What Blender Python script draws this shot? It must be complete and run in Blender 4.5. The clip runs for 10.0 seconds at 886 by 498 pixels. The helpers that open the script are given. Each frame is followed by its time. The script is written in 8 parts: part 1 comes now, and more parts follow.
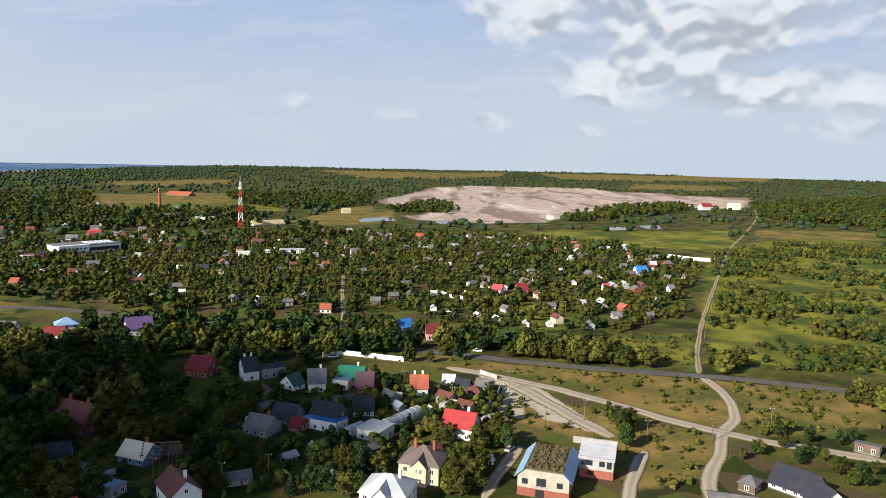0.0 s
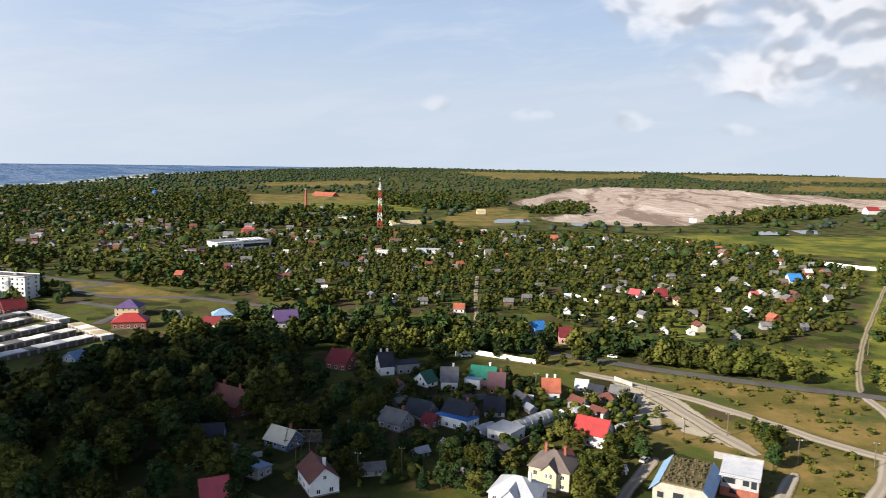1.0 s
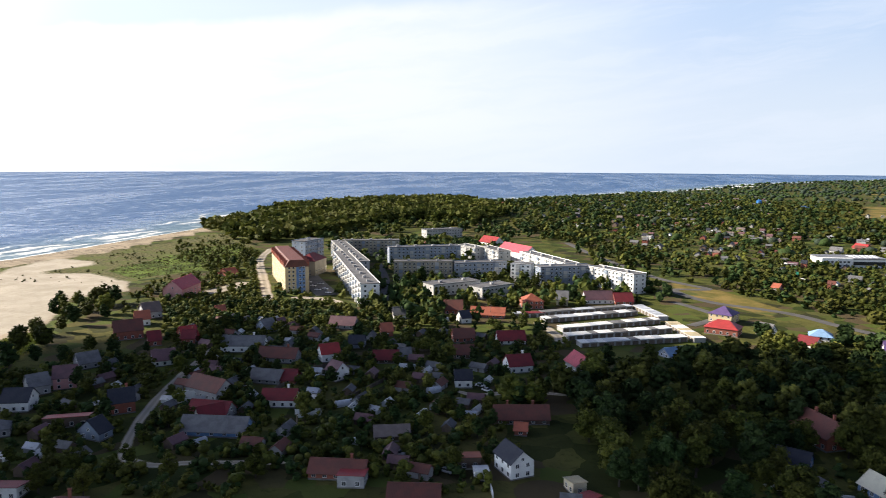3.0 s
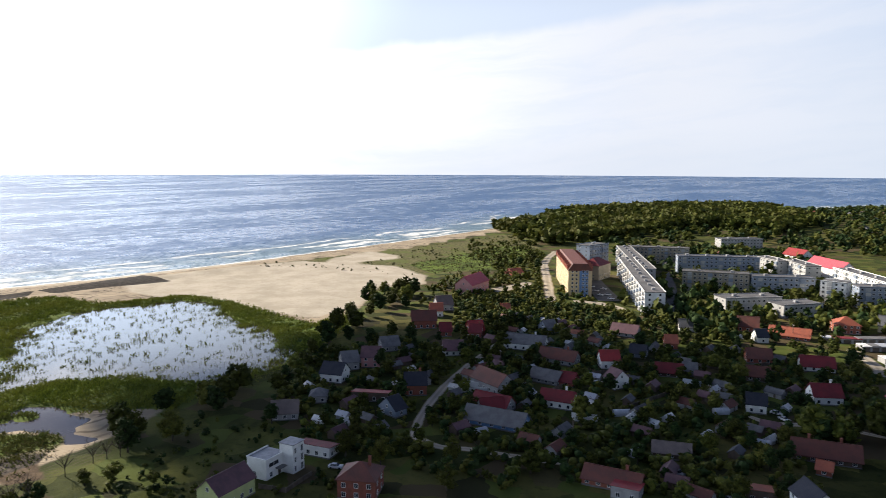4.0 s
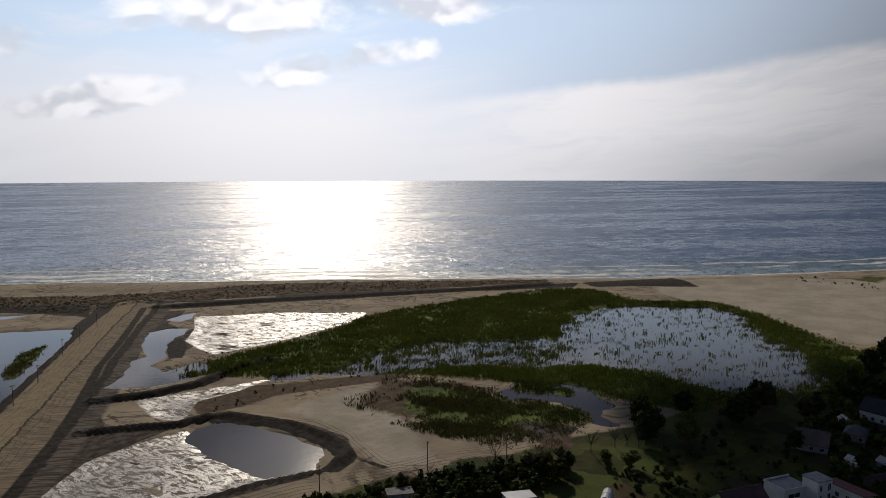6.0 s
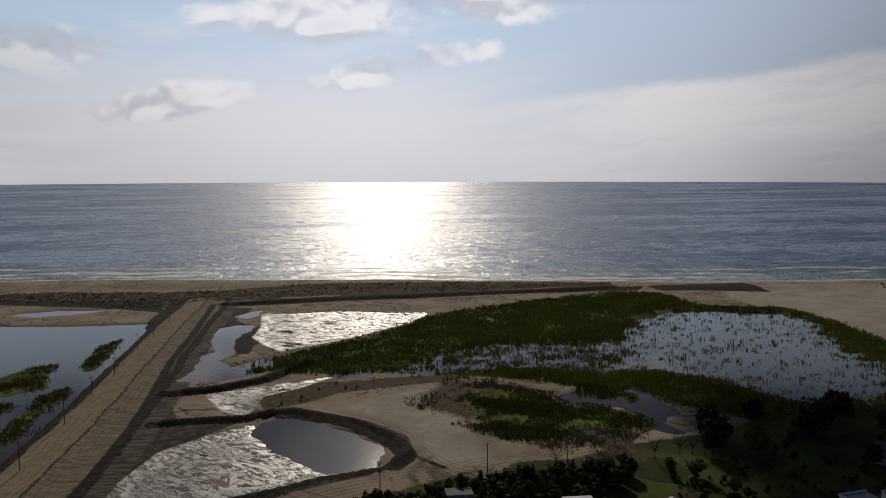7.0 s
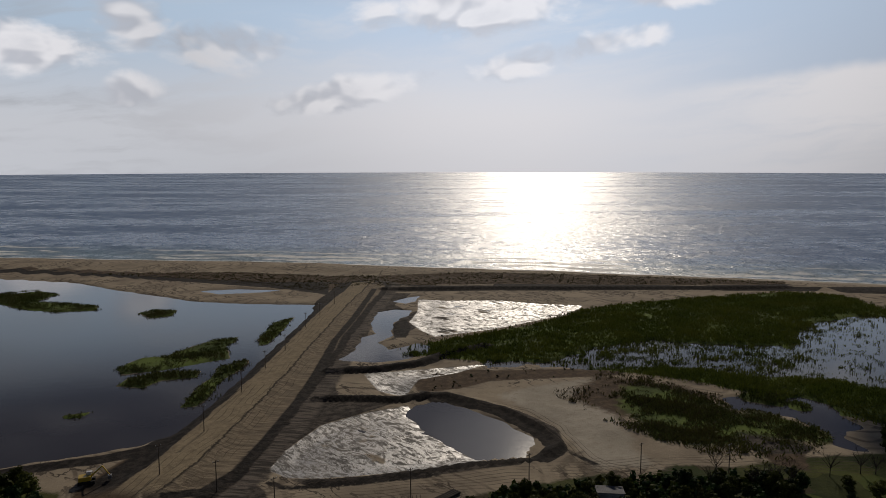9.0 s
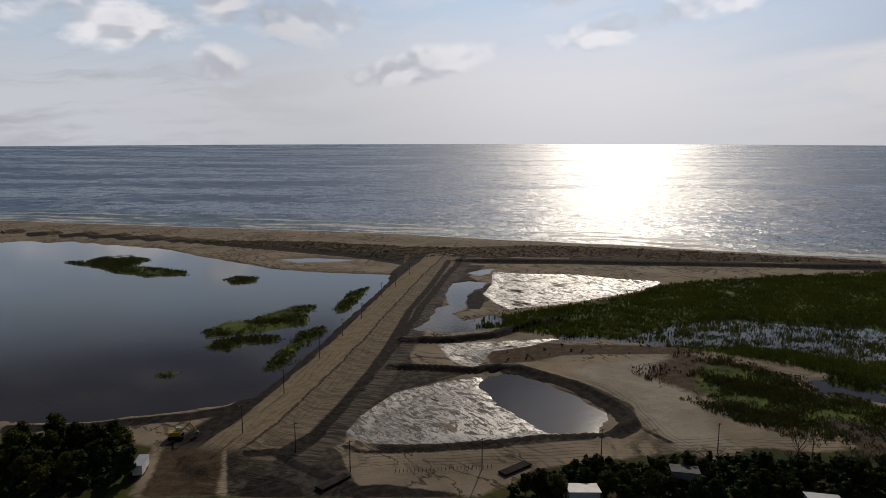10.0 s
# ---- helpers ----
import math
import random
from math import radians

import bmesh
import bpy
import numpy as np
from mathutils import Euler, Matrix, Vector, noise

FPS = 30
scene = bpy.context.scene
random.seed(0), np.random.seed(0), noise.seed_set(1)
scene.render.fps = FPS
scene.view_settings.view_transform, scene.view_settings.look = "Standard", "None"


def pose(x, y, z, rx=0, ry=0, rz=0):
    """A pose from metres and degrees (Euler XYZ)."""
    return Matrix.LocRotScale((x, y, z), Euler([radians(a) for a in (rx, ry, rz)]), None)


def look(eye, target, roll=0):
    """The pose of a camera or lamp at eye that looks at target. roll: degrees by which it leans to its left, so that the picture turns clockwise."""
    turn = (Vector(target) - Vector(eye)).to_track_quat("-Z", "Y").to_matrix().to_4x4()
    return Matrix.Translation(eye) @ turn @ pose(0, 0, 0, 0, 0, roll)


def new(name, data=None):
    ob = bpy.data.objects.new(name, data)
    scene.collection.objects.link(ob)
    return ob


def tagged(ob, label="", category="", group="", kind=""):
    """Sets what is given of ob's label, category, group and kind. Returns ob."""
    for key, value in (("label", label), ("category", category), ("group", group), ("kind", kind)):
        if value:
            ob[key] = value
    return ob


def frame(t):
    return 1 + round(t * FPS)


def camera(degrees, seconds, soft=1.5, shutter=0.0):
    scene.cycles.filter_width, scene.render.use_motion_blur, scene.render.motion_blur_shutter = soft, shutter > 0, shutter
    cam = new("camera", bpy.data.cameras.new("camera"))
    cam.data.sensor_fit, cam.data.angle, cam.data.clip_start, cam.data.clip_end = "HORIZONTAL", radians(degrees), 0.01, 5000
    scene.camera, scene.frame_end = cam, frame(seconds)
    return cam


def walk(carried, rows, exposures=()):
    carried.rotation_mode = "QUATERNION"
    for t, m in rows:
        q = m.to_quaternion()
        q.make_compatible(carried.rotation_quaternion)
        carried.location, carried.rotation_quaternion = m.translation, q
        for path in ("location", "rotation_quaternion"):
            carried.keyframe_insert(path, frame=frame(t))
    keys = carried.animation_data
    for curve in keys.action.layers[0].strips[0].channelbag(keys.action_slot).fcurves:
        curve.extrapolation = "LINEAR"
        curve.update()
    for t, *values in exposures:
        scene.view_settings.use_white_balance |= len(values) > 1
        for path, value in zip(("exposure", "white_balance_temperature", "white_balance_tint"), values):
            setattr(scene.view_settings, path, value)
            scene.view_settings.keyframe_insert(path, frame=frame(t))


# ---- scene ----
cam = camera(63.77, 10.0, soft=0.5, shutter=0.12)
EYE = 90.0
# seconds, yaw, pitch, roll about the line of sight
PATH = [
    (0.0, 0.0, -7.12, 1.28), (0.5, 3.04, -7.13, 1.28), (1.0, 10.83, -7.23, 0.98), (1.5, 21.84, -7.26, 0.58),
    (2.0, 33.64, -7.22, 0.43), (2.5, 45.33, -7.12, 0.28), (2.7, 49.93, -7.08, 0.26), (3.8, 75.0, -6.8, 0.24),
    (4.0, 79.54, -6.77, 0.22), (4.5, 90.71, -6.65, 0.16), (5.0, 101.76, -6.52, 0.04), (5.5, 112.62, -6.4, -0.06),
    (5.7, 117.0, -6.37, -0.09), (5.8, 118.85, -6.35, -0.1), (5.9, 120.05, -6.33, -0.11), (6.0, 120.67, -6.31, -0.12),
    (6.2, 121.77, -6.29, -0.12), (7.3, 127.34, -6.18, -0.15), (7.5, 128.64, -6.16, -0.15), (8.0, 131.79, -6.14, -0.17),
    (8.5, 134.97, -6.24, -0.14), (9.0, 138.17, -6.97, -0.1), (9.5, 141.33, -8.48, -0.08), (10.0, 144.26, -9.21, -0.05),
]
EXPOSURES = [(0.0, 0.8, 6400, 11.5), (1.5, 1.04, 6400, 12), (2.5, 1.16, 6400, 12), (4.0, 0.95, 6400, 12), (4.5, 0.65, 6400, 12), (5.0, 0.2, 6450, 13), (5.5, -0.6, 6450, 13), (6.0, -1.08, 6450, 13), (8.0, -1.5, 6450, 13), (10.0, -1.42, 6450, 13)]
walk(cam, [(t, pose(0, 0, EYE, 0, 0, y) @ pose(0, 0, 0, 90 + p, 0, 0) @ pose(0, 0, 0, 0, 0, r)) for t, y, p, r in PATH], EXPOSURES)

# ---- light ----
SUN_YAW, SUN_UP = 130.5, 27.0      # degrees left of +y, degrees above the horizon
TO_SUN = Vector((-math.sin(radians(SUN_YAW)) * math.cos(radians(SUN_UP)), math.cos(radians(SUN_YAW)) * math.cos(radians(SUN_UP)), math.sin(radians(SUN_UP))))
sun = new("sun", bpy.data.lights.new("sun", "SUN"))
sun.data.energy, sun.data.angle, sun.data.color = 5.0, radians(0.6), (1.0, 0.89, 0.72)
sun.matrix_world = look((0, 0, 900), Vector((0, 0, 900)) - TO_SUN)


class Tree:
    """A short way to write node trees."""

    def __init__(self, tree):
        self.t = tree
        tree.nodes.clear()

    def n(self, kind, inputs=()):
        node = self.t.nodes.new(kind)
        for key, value in dict(inputs).items():
            if isinstance(value, bpy.types.NodeSocket):
                self.t.links.new(value, node.inputs[key])
            else:
                node.inputs[key].default_value = value
        return node

    def math(self, op, a, b=0.0, c=0.0):
        node = self.n("ShaderNodeMath", {0: a, 1: b, 2: c})
        node.operation = op
        return node.outputs[0]

    def vec(self, op, a, b=(0, 0, 0)):
        node = self.n("ShaderNodeVectorMath", {0: a, 1: b})
        node.operation = op
        return node.outputs["Vector"]

    def dot(self, a, b):
        node = self.n("ShaderNodeVectorMath", {0: a, 1: b})
        node.operation = "DOT_PRODUCT"
        return node.outputs["Value"]

    def noise(self, vector, scale, detail=3.0, rough=0.55, distort=0.0):
        return self.n("ShaderNodeTexNoise", {"Vector": vector, "Scale": scale, "Detail": detail, "Roughness": rough, "Distortion": distort}).outputs[0]

    def step(self, value, lo, hi, a=0.0, b=1.0):
        node = self.n("ShaderNodeMapRange")
        node.interpolation_type = "SMOOTHSTEP"
        for key, v in enumerate((value, lo, hi, a, b)):
            if isinstance(v, bpy.types.NodeSocket):
                self.t.links.new(v, node.inputs[key])
            else:
                node.inputs[key].default_value = v
        return node.outputs[0]

    def mix(self, fac, a, b):
        node = self.t.nodes.new("ShaderNodeMix")
        node.data_type = "RGBA"
        for key, v in ((0, fac), (6, a), (7, b)):
            if isinstance(v, bpy.types.NodeSocket):
                self.t.links.new(v, node.inputs[key])
            else:
                node.inputs[key].default_value = v
        return node.outputs[2]

    def attr(self, name):
        node = self.n("ShaderNodeAttribute")
        node.attribute_name = name
        return node.outputs["Fac"]


def rgb(c):
    return (*c, 1.0)


# ---- sky ----
world = bpy.data.worlds.new("world")
scene.world = world
world.use_nodes = True
k = Tree(world.node_tree)
sky = k.n("ShaderNodeTexSky")
sky.sky_type, sky.sun_disc = "NISHITA", False
sky.sun_elevation, sky.sun_rotation = radians(SUN_UP), radians(-SUN_YAW)
sky.altitude, sky.air_density, sky.dust_density, sky.ozone_density = 100.0, 1.0, 1.2, 2.0
way = k.vec("NORMALIZE", k.n("ShaderNodeTexCoord").outputs["Generated"])
apart = k.n("ShaderNodeSeparateXYZ", {0: way})
up = apart.outputs[2]
azimuth = k.math("MULTIPLY", k.math("ARCTAN2", k.math("MULTIPLY", apart.outputs[0], -1.0), apart.outputs[1]), 57.2958)
height = k.math("MULTIPLY", k.math("ARCSINE", up), 57.2958)
chart = k.n("ShaderNodeCombineXYZ", {0: azimuth, 1: height, 2: 1.0}).outputs[0]


def heap(yaw, elevation, wide, high, tilt):
    """A long cloud at a bearing and height in degrees: one in its middle, nothing at its rim, less outside."""
    c, d = math.cos(radians(tilt)), math.sin(radians(tilt))
    u = k.dot(chart, (-c / wide, d / wide, (c * yaw - d * elevation) / wide))
    v = k.dot(chart, (d / high, c / high, (-d * yaw - c * elevation) / high))
    return k.math("SUBTRACT", 1.0, k.math("ADD", k.math("MULTIPLY", u, u), k.math("MULTIPLY", v, v)))


def lobe(yaw, elevation, half_width):
    d = Vector((-math.sin(radians(yaw)) * math.cos(radians(elevation)), math.cos(radians(yaw)) * math.cos(radians(elevation)), math.sin(radians(elevation))))
    return k.step(k.dot(way, tuple(d)), math.cos(radians(half_width)), 1.0)


def any_of(values):
    total = values[0]
    for v in values[1:]:
        total = k.math("MAXIMUM", total, v)
    return total


def billow(vector):
    return k.noise(k.vec("MULTIPLY", vector, (1.0, 1.5, 1.0)), 0.21, 7.0, 0.56, 0.25)


def bulk(vector):
    return k.noise(k.vec("MULTIPLY", vector, (1.0, 1.5, 1.0)), 0.21, 2.5, 0.5, 0.25)


thick, under = billow(chart), k.math("SUBTRACT", bulk(k.vec("ADD", chart, (0.0, 0.9, 0.0))), bulk(chart))
# bearing, height, half width, half height in degrees, rise towards the north
SUNWARD = [(135.9, 11.8, 8.5, 2.3, 3), (121.0, 12.6, 6.0, 1.4, 0), (155.0, 8.5, 5.6, 1.9, 0), (161.2, 5.1, 2.5, 1.6, 10), (161.5, 9.8, 3.2, 2.2, 0), (145.5, 5.4, 6.8, 1.35, 12),
           (131.0, 7.7, 5.2, 1.4, 10), (124.8, 9.1, 4.0, 1.2, 10), (169.4, 7.9, 7.5, 1.7, 0), (146.0, 14.5, 7.0, 1.6, 0), (108.0, 15.5, 6.0, 1.2, 5)]
LANDWARD = [(-6.9, 11.6, 6.0, 2.4, 0), (-19.4, 10.4, 13.0, 4.0, 0), (-25.4, 5.6, 9.0, 2.2, 0), (-13.9, 7.0, 7.0, 2.6, 0), (-40.0, 11.0, 14.0, 4.5, 0), (-70.0, 14.0, 22.0, 6.0, 0)]
FAINT = [(-3.6, 3.1, 2.0, 0.9, 0), (11.9, 4.3, 1.7, 0.8, 0), (4.4, 3.6, 2.2, 0.7, 0), (-29.1, 2.9, 6.0, 1.1, 0), (-12.0, 2.5, 2.6, 0.6, 0), (91.8, 12.4, 2.8, 0.7, -20)]
grain = k.math("MULTIPLY", k.math("SUBTRACT", thick, 0.5), 3.6)
seaside = k.math("ADD", any_of([heap(*q) for q in SUNWARD]), grain)
inland = k.math("ADD", any_of([heap(*q) for q in LANDWARD]), grain)
faint = k.math("ADD", any_of([heap(*q) for q in FAINT]), grain)
dense = k.math("MAXIMUM", seaside, inland)
cover = any_of([k.step(seaside, -0.15, 0.95), k.step(inland, -0.25, 1.25), k.math("MULTIPLY", k.step(faint, 0.1, 1.2), 0.45)])
shade = k.math("MULTIPLY", k.step(under, 0.075, -0.06), k.step(dense, 2.2, 0.9, 0.45, 1.0))
facing = k.dot(way, tuple(TO_SUN))
warm, blaze = k.step(facing, -0.3, 0.75), k.step(facing, 0.66, 0.99)
low_tone = k.mix(blaze, k.mix(warm, (5.4, 6.2, 7.1, 1), (6.6, 7.1, 7.8, 1)), (35.0, 35.0, 35.6, 1))
high_tone = k.mix(blaze, k.mix(warm, (4.1, 5.3, 7.0, 1), (5.6, 6.5, 7.9, 1)), (23.0, 28.5, 35.0, 1))
haze_tone = k.mix(k.step(up, 0.05, 0.2), low_tone, high_tone)
cloud = k.mix(k.math("MAXIMUM", blaze, k.math("MULTIPLY", lobe(178, 8, 34), 0.9)), k.mix(shade, (4.4, 4.7, 5.2, 1), (8.2, 8.3, 8.5, 1)), k.mix(shade, (25.0, 26.0, 28.0, 1), (39.0, 39.0, 39.5, 1)))
haze = k.step(up, 0.19, 0.3, 1.0, 0.0)
hazed = k.mix(haze, k.vec("MULTIPLY", sky.outputs[0], (0.42, 0.5, 0.68)), haze_tone)
hazed = k.mix(k.math("MULTIPLY", lobe(180, 6, 40), k.math("MULTIPLY", haze, 0.85)), hazed, k.mix(k.step(up, 0.04, 0.18), (27.5, 28.6, 30.0, 1), (20.0, 25.5, 31.0, 1)))
# a thin sheet of high cloud over the sea, whose upper rim slopes down towards the sun
rim = k.math("ADD", k.math("SUBTRACT", height, k.math("SUBTRACT", 18.2, k.math("MULTIPLY", azimuth, 0.105))), k.math("MULTIPLY", k.math("SUBTRACT", k.noise(chart, 0.12, 4.0, 0.6), 0.5), 2.2))
wisps = k.noise(k.n("ShaderNodeCombineXYZ", {0: k.math("MULTIPLY", azimuth, 0.05), 1: k.math("MULTIPLY", rim, 0.32), 2: 3.0}).outputs[0], 1.6, 6.0, 0.62, 0.4)
side = k.math("MULTIPLY", k.step(azimuth, 35.0, 65.0), k.step(azimuth, 132.0, 108.0))
sheet_on = k.math("MULTIPLY", k.step(rim, 0.25, -0.9), k.step(wisps, 0.3, 0.6, 0.55, 1.0))
hazed = k.mix(k.math("MULTIPLY", side, k.math("MULTIPLY", haze, 0.8)), hazed, k.mix(blaze, k.mix(k.step(azimuth, 60.0, 95.0), (6.2, 7.0, 8.2, 1), (7.4, 8.4, 9.8, 1)), (21.5, 26.0, 31.5, 1)))
hazed = k.mix(k.math("MULTIPLY", side, k.math("MULTIPLY", k.math("MULTIPLY", sheet_on, haze), 0.92)), hazed, k.mix(k.step(facing, 0.6, 0.99), k.mix(k.step(azimuth, 62.0, 92.0), (7.4, 7.7, 8.2, 1), (10.8, 10.8, 11.0, 1)), (36.0, 35.4, 35.2, 1)))
hazed = k.mix(k.math("MULTIPLY", side, k.step(height, 3.5, 0.0, 0.0, 0.5)), hazed, low_tone)
thin = k.math("MULTIPLY", k.step(wisps, 0.42, 0.68), k.math("SUBTRACT", 1.0, side))
hazed = k.mix(k.math("MULTIPLY", thin, 0.35), hazed, k.mix(blaze, k.mix(warm, (6.4, 6.9, 7.6, 1), (7.4, 7.8, 8.4, 1)), (34.0, 34.0, 34.6, 1)))
hazed = k.mix(lobe(SUN_YAW, SUN_UP, 11), hazed, (38, 38, 39, 1))
out = k.mix(k.math("MULTIPLY", cover, k.step(blaze, 0.0, 1.0, 0.95, 0.85)), hazed, cloud)
k.n("ShaderNodeOutputWorld", {0: k.n("ShaderNodeBackground", {0: out, 1: 0.06}).outputs[0]})

# ---- materials ----
def material(name):
    m = bpy.data.materials.new(name)
    m.use_nodes = True
    return m, Tree(m.node_tree)


def finish(k, colour, rough, height=None, bump=0.3, distance=0.1, metal=0.0, translucent=0.0, specular=0.5):
    inputs = {"Base Color": colour, "Roughness": rough, "Metallic": metal, "Specular IOR Level": specular}
    if height is not None:
        inputs["Normal"] = k.n("ShaderNodeBump", {"Strength": bump, "Distance": distance, "Height": height}).outputs[0]
    shader = k.n("ShaderNodeBsdfPrincipled", inputs).outputs[0]
    if translucent:
        glow = k.n("ShaderNodeBsdfTranslucent", {"Color": colour}).outputs[0]
        shader = k.n("ShaderNodeMixShader", {0: translucent, 1: shader, 2: glow}).outputs[0]
    k.n("ShaderNodeOutputMaterial", {0: shader})


def place(k):
    return k.n("ShaderNodeNewGeometry").outputs["Position"]


def random_of(k):
    return k.n("ShaderNodeObjectInfo").outputs["Random"]


def painted(name, c1, c2, scale=0.6, rough=0.8, bump=0.25, distance=0.03, metal=0.0, spread=0.25):
    """A surface of two tones: blotches, fine grain, and each object a little lighter or darker."""
    m, k = material(name)
    p = place(k)
    blot = k.step(k.noise(p, scale, 4.0, 0.6), 0.34, 0.66)
    grain = k.noise(p, scale * 14, 3.0, 0.6)
    c = k.mix(blot, rgb(c1), rgb(c2))
    c = k.mix(k.math("MULTIPLY", k.step(grain, 0.5, 0.8), 0.35), c, rgb([v * 0.45 for v in c2]))
    tone = k.math("ADD", 1.0 - spread, k.math("MULTIPLY", random_of(k), spread * 2))
    bright = k.n("ShaderNodeHueSaturation", {"Value": tone, "Color": c}).outputs[0]
    finish(k, bright, rough, grain, bump, distance, metal, specular=0.2 if rough > 0.6 else 0.5)
    return m


def leafy(name, dark, light, warm, rough=0.7, translucent=0.15, depth=1.0):
    """Foliage: every clump, and every plant, has a tone of its own; shade of leaf gaps is painted in."""
    m, k = material(name)
    island = k.n("ShaderNodeNewGeometry").outputs["Random Per Island"]
    p = place(k)
    patch = k.step(k.noise(p, 0.035, 3.0), 0.36, 0.64)
    c = k.mix(island, rgb(dark), rgb(light))
    c = k.mix(k.math("MULTIPLY", patch, 0.5), c, rgb(warm))
    # noise in the colour stands for shaded gaps between leaves, and for brighter leaves
    gap_mottle = k.math("ADD", k.math("MULTIPLY", k.noise(p, 0.9, 5.0, 0.7), 0.65), k.math("MULTIPLY", k.noise(p, 3.2, 3.0, 0.7), 0.35))
    c = k.mix(k.step(gap_mottle, 0.5, 0.38, 0.0, 0.62 * depth), c, rgb([v * 0.4 for v in dark]))
    c = k.mix(k.step(gap_mottle, 0.5, 0.64, 0.0, 0.65 * depth), c, rgb([v * 1.25 for v in light]))
    tone = k.math("ADD", 0.65, k.math("MULTIPLY", random_of(k), 0.7))
    c = k.n("ShaderNodeHueSaturation", {"Value": tone, "Color": c}).outputs[0]
    finish(k, c, rough, k.noise(p, 2.5, 3.0), 0.5, 0.3, translucent=translucent, specular=0.08)
    return m


DAM_TURN = radians(-40)     # across the run of the dam


def ground_material():
    m, k = material("ground")
    p = place(k)
    wide, mid, fine, grit = k.noise(p, 0.006, 4.0, 0.6), k.noise(p, 0.045, 5.0, 0.62), k.noise(p, 0.35, 4.0, 0.65), k.noise(p, 2.4, 3.0, 0.6)
    ragged = k.math("ADD", k.math("MULTIPLY", k.math("SUBTRACT", mid, 0.5), 0.9), k.math("MULTIPLY", k.math("SUBTRACT", fine, 0.5), 0.7))

    def zone(name, soft=0.12):
        return k.step(k.math("ADD", k.attr(name), k.math("MULTIPLY", ragged, 0.55)), 0.5 - soft, 0.5 + soft)

    grass = k.mix(k.step(mid, 0.35, 0.65), rgb((0.036, 0.046, 0.012)), rgb((0.1, 0.105, 0.026)))
    grass = k.mix(k.step(wide, 0.45, 0.7), grass, rgb((0.12, 0.105, 0.035)))
    grass = k.mix(k.math("MULTIPLY", k.step(fine, 0.5, 0.75), 0.6), grass, rgb((0.014, 0.022, 0.008)))
    cell = k.n("ShaderNodeTexVoronoi", {"Vector": k.vec("ADD", p, k.vec("MULTIPLY", k.n("ShaderNodeTexNoise", {"Vector": p, "Scale": 0.1}).outputs[1], (7, 7, 0))), "Scale": 0.085}).outputs[1]
    bed = k.n("ShaderNodeSeparateColor", {0: cell}).outputs
    grass = k.mix(k.step(bed[0], 0.6, 0.8), grass, rgb((0.075, 0.095, 0.022)))
    grass = k.mix(k.step(bed[1], 0.72, 0.85), grass, rgb((0.08, 0.062, 0.034)))
    grass = k.mix(k.math("MULTIPLY", k.step(bed[2], 0.5, 0.9), 0.7), grass, rgb((0.014, 0.024, 0.007)))
    dry = k.mix(k.step(mid, 0.35, 0.65), rgb((0.23, 0.165, 0.058)), rgb((0.115, 0.102, 0.028)))
    dry = k.mix(k.math("MULTIPLY", k.step(fine, 0.55, 0.75), 0.7), dry, rgb((0.05, 0.056, 0.02)))
    dry = k.mix(k.step(k.noise(p, 0.02, 5.0, 0.65), 0.5, 0.62), dry, rgb((0.075, 0.09, 0.026)))
    meadow = k.mix(k.step(k.math("ADD", k.math("MULTIPLY", mid, 0.5), k.math("MULTIPLY", k.noise(p, 0.016, 3.0), 0.5)), 0.42, 0.6), rgb((0.062, 0.085, 0.02)), rgb((0.2, 0.195, 0.034)))
    meadow = k.mix(k.math("MULTIPLY", k.step(fine, 0.5, 0.72), 0.6), meadow, rgb((0.055, 0.085, 0.018)))
    sand = k.mix(k.step(mid, 0.35, 0.68), rgb((0.38, 0.315, 0.225)), rgb((0.25, 0.205, 0.15)))
    sand = k.mix(k.math("MULTIPLY", k.step(grit, 0.5, 0.8), 0.35), sand, rgb((0.26, 0.215, 0.16)))
    sand = k.mix(k.math("MULTIPLY", k.step(fine, 0.55, 0.7), 0.3), sand, rgb((0.32, 0.27, 0.19)))
    pale = k.mix(k.step(mid, 0.35, 0.65), rgb((0.46, 0.41, 0.33)), rgb((0.36, 0.32, 0.25)))
    pale = k.mix(k.math("MULTIPLY", k.step(fine, 0.52, 0.7), 0.5), pale, rgb((0.29, 0.25, 0.19)))
    # quarry strata and ridge shading put into the colour, stretched along the view
    terrace = k.noise(k.vec("MULTIPLY", p, (1.7, 0.3, 1.0)), 0.008, 9.0, 0.66, 1.2)
    warped = k.vec("ADD", p, k.vec("MULTIPLY", k.n("ShaderNodeTexNoise", {"Vector": p, "Scale": 0.05, "Detail": 3.0}).outputs[1], (8, 8, 0)))
    furrow = k.math("ABSOLUTE", k.math("SUBTRACT", k.noise(k.vec("MULTIPLY", warped, (1.0, 0.4, 1.0)), 0.16, 4.0, 0.55), 0.5))
    furrow = k.math("MULTIPLY", k.step(furrow, 0.03, 0.008), k.step(k.noise(p, 0.024, 3.0), 0.44, 0.56))
    contour = k.math("ABSOLUTE", k.math("SUBTRACT", k.math("FRACT", k.math("MULTIPLY", k.noise(p, 0.018, 2.5, 0.45), 16.0)), 0.5))
    swirl = k.step(contour, 0.17, 0.06)
    driven = k.math("MULTIPLY", swirl, k.step(k.noise(p, 0.03, 4.0), 0.42, 0.6))
    sand = k.mix(k.math("MULTIPLY", driven, 0.75), sand, rgb((0.12, 0.095, 0.07)))
    sand = k.mix(k.math("MULTIPLY", furrow, 0.9), sand, rgb((0.07, 0.056, 0.043)))
    mud = k.mix(k.step(fine, 0.38, 0.62), rgb((0.035, 0.03, 0.026)), rgb((0.105, 0.088, 0.072)))
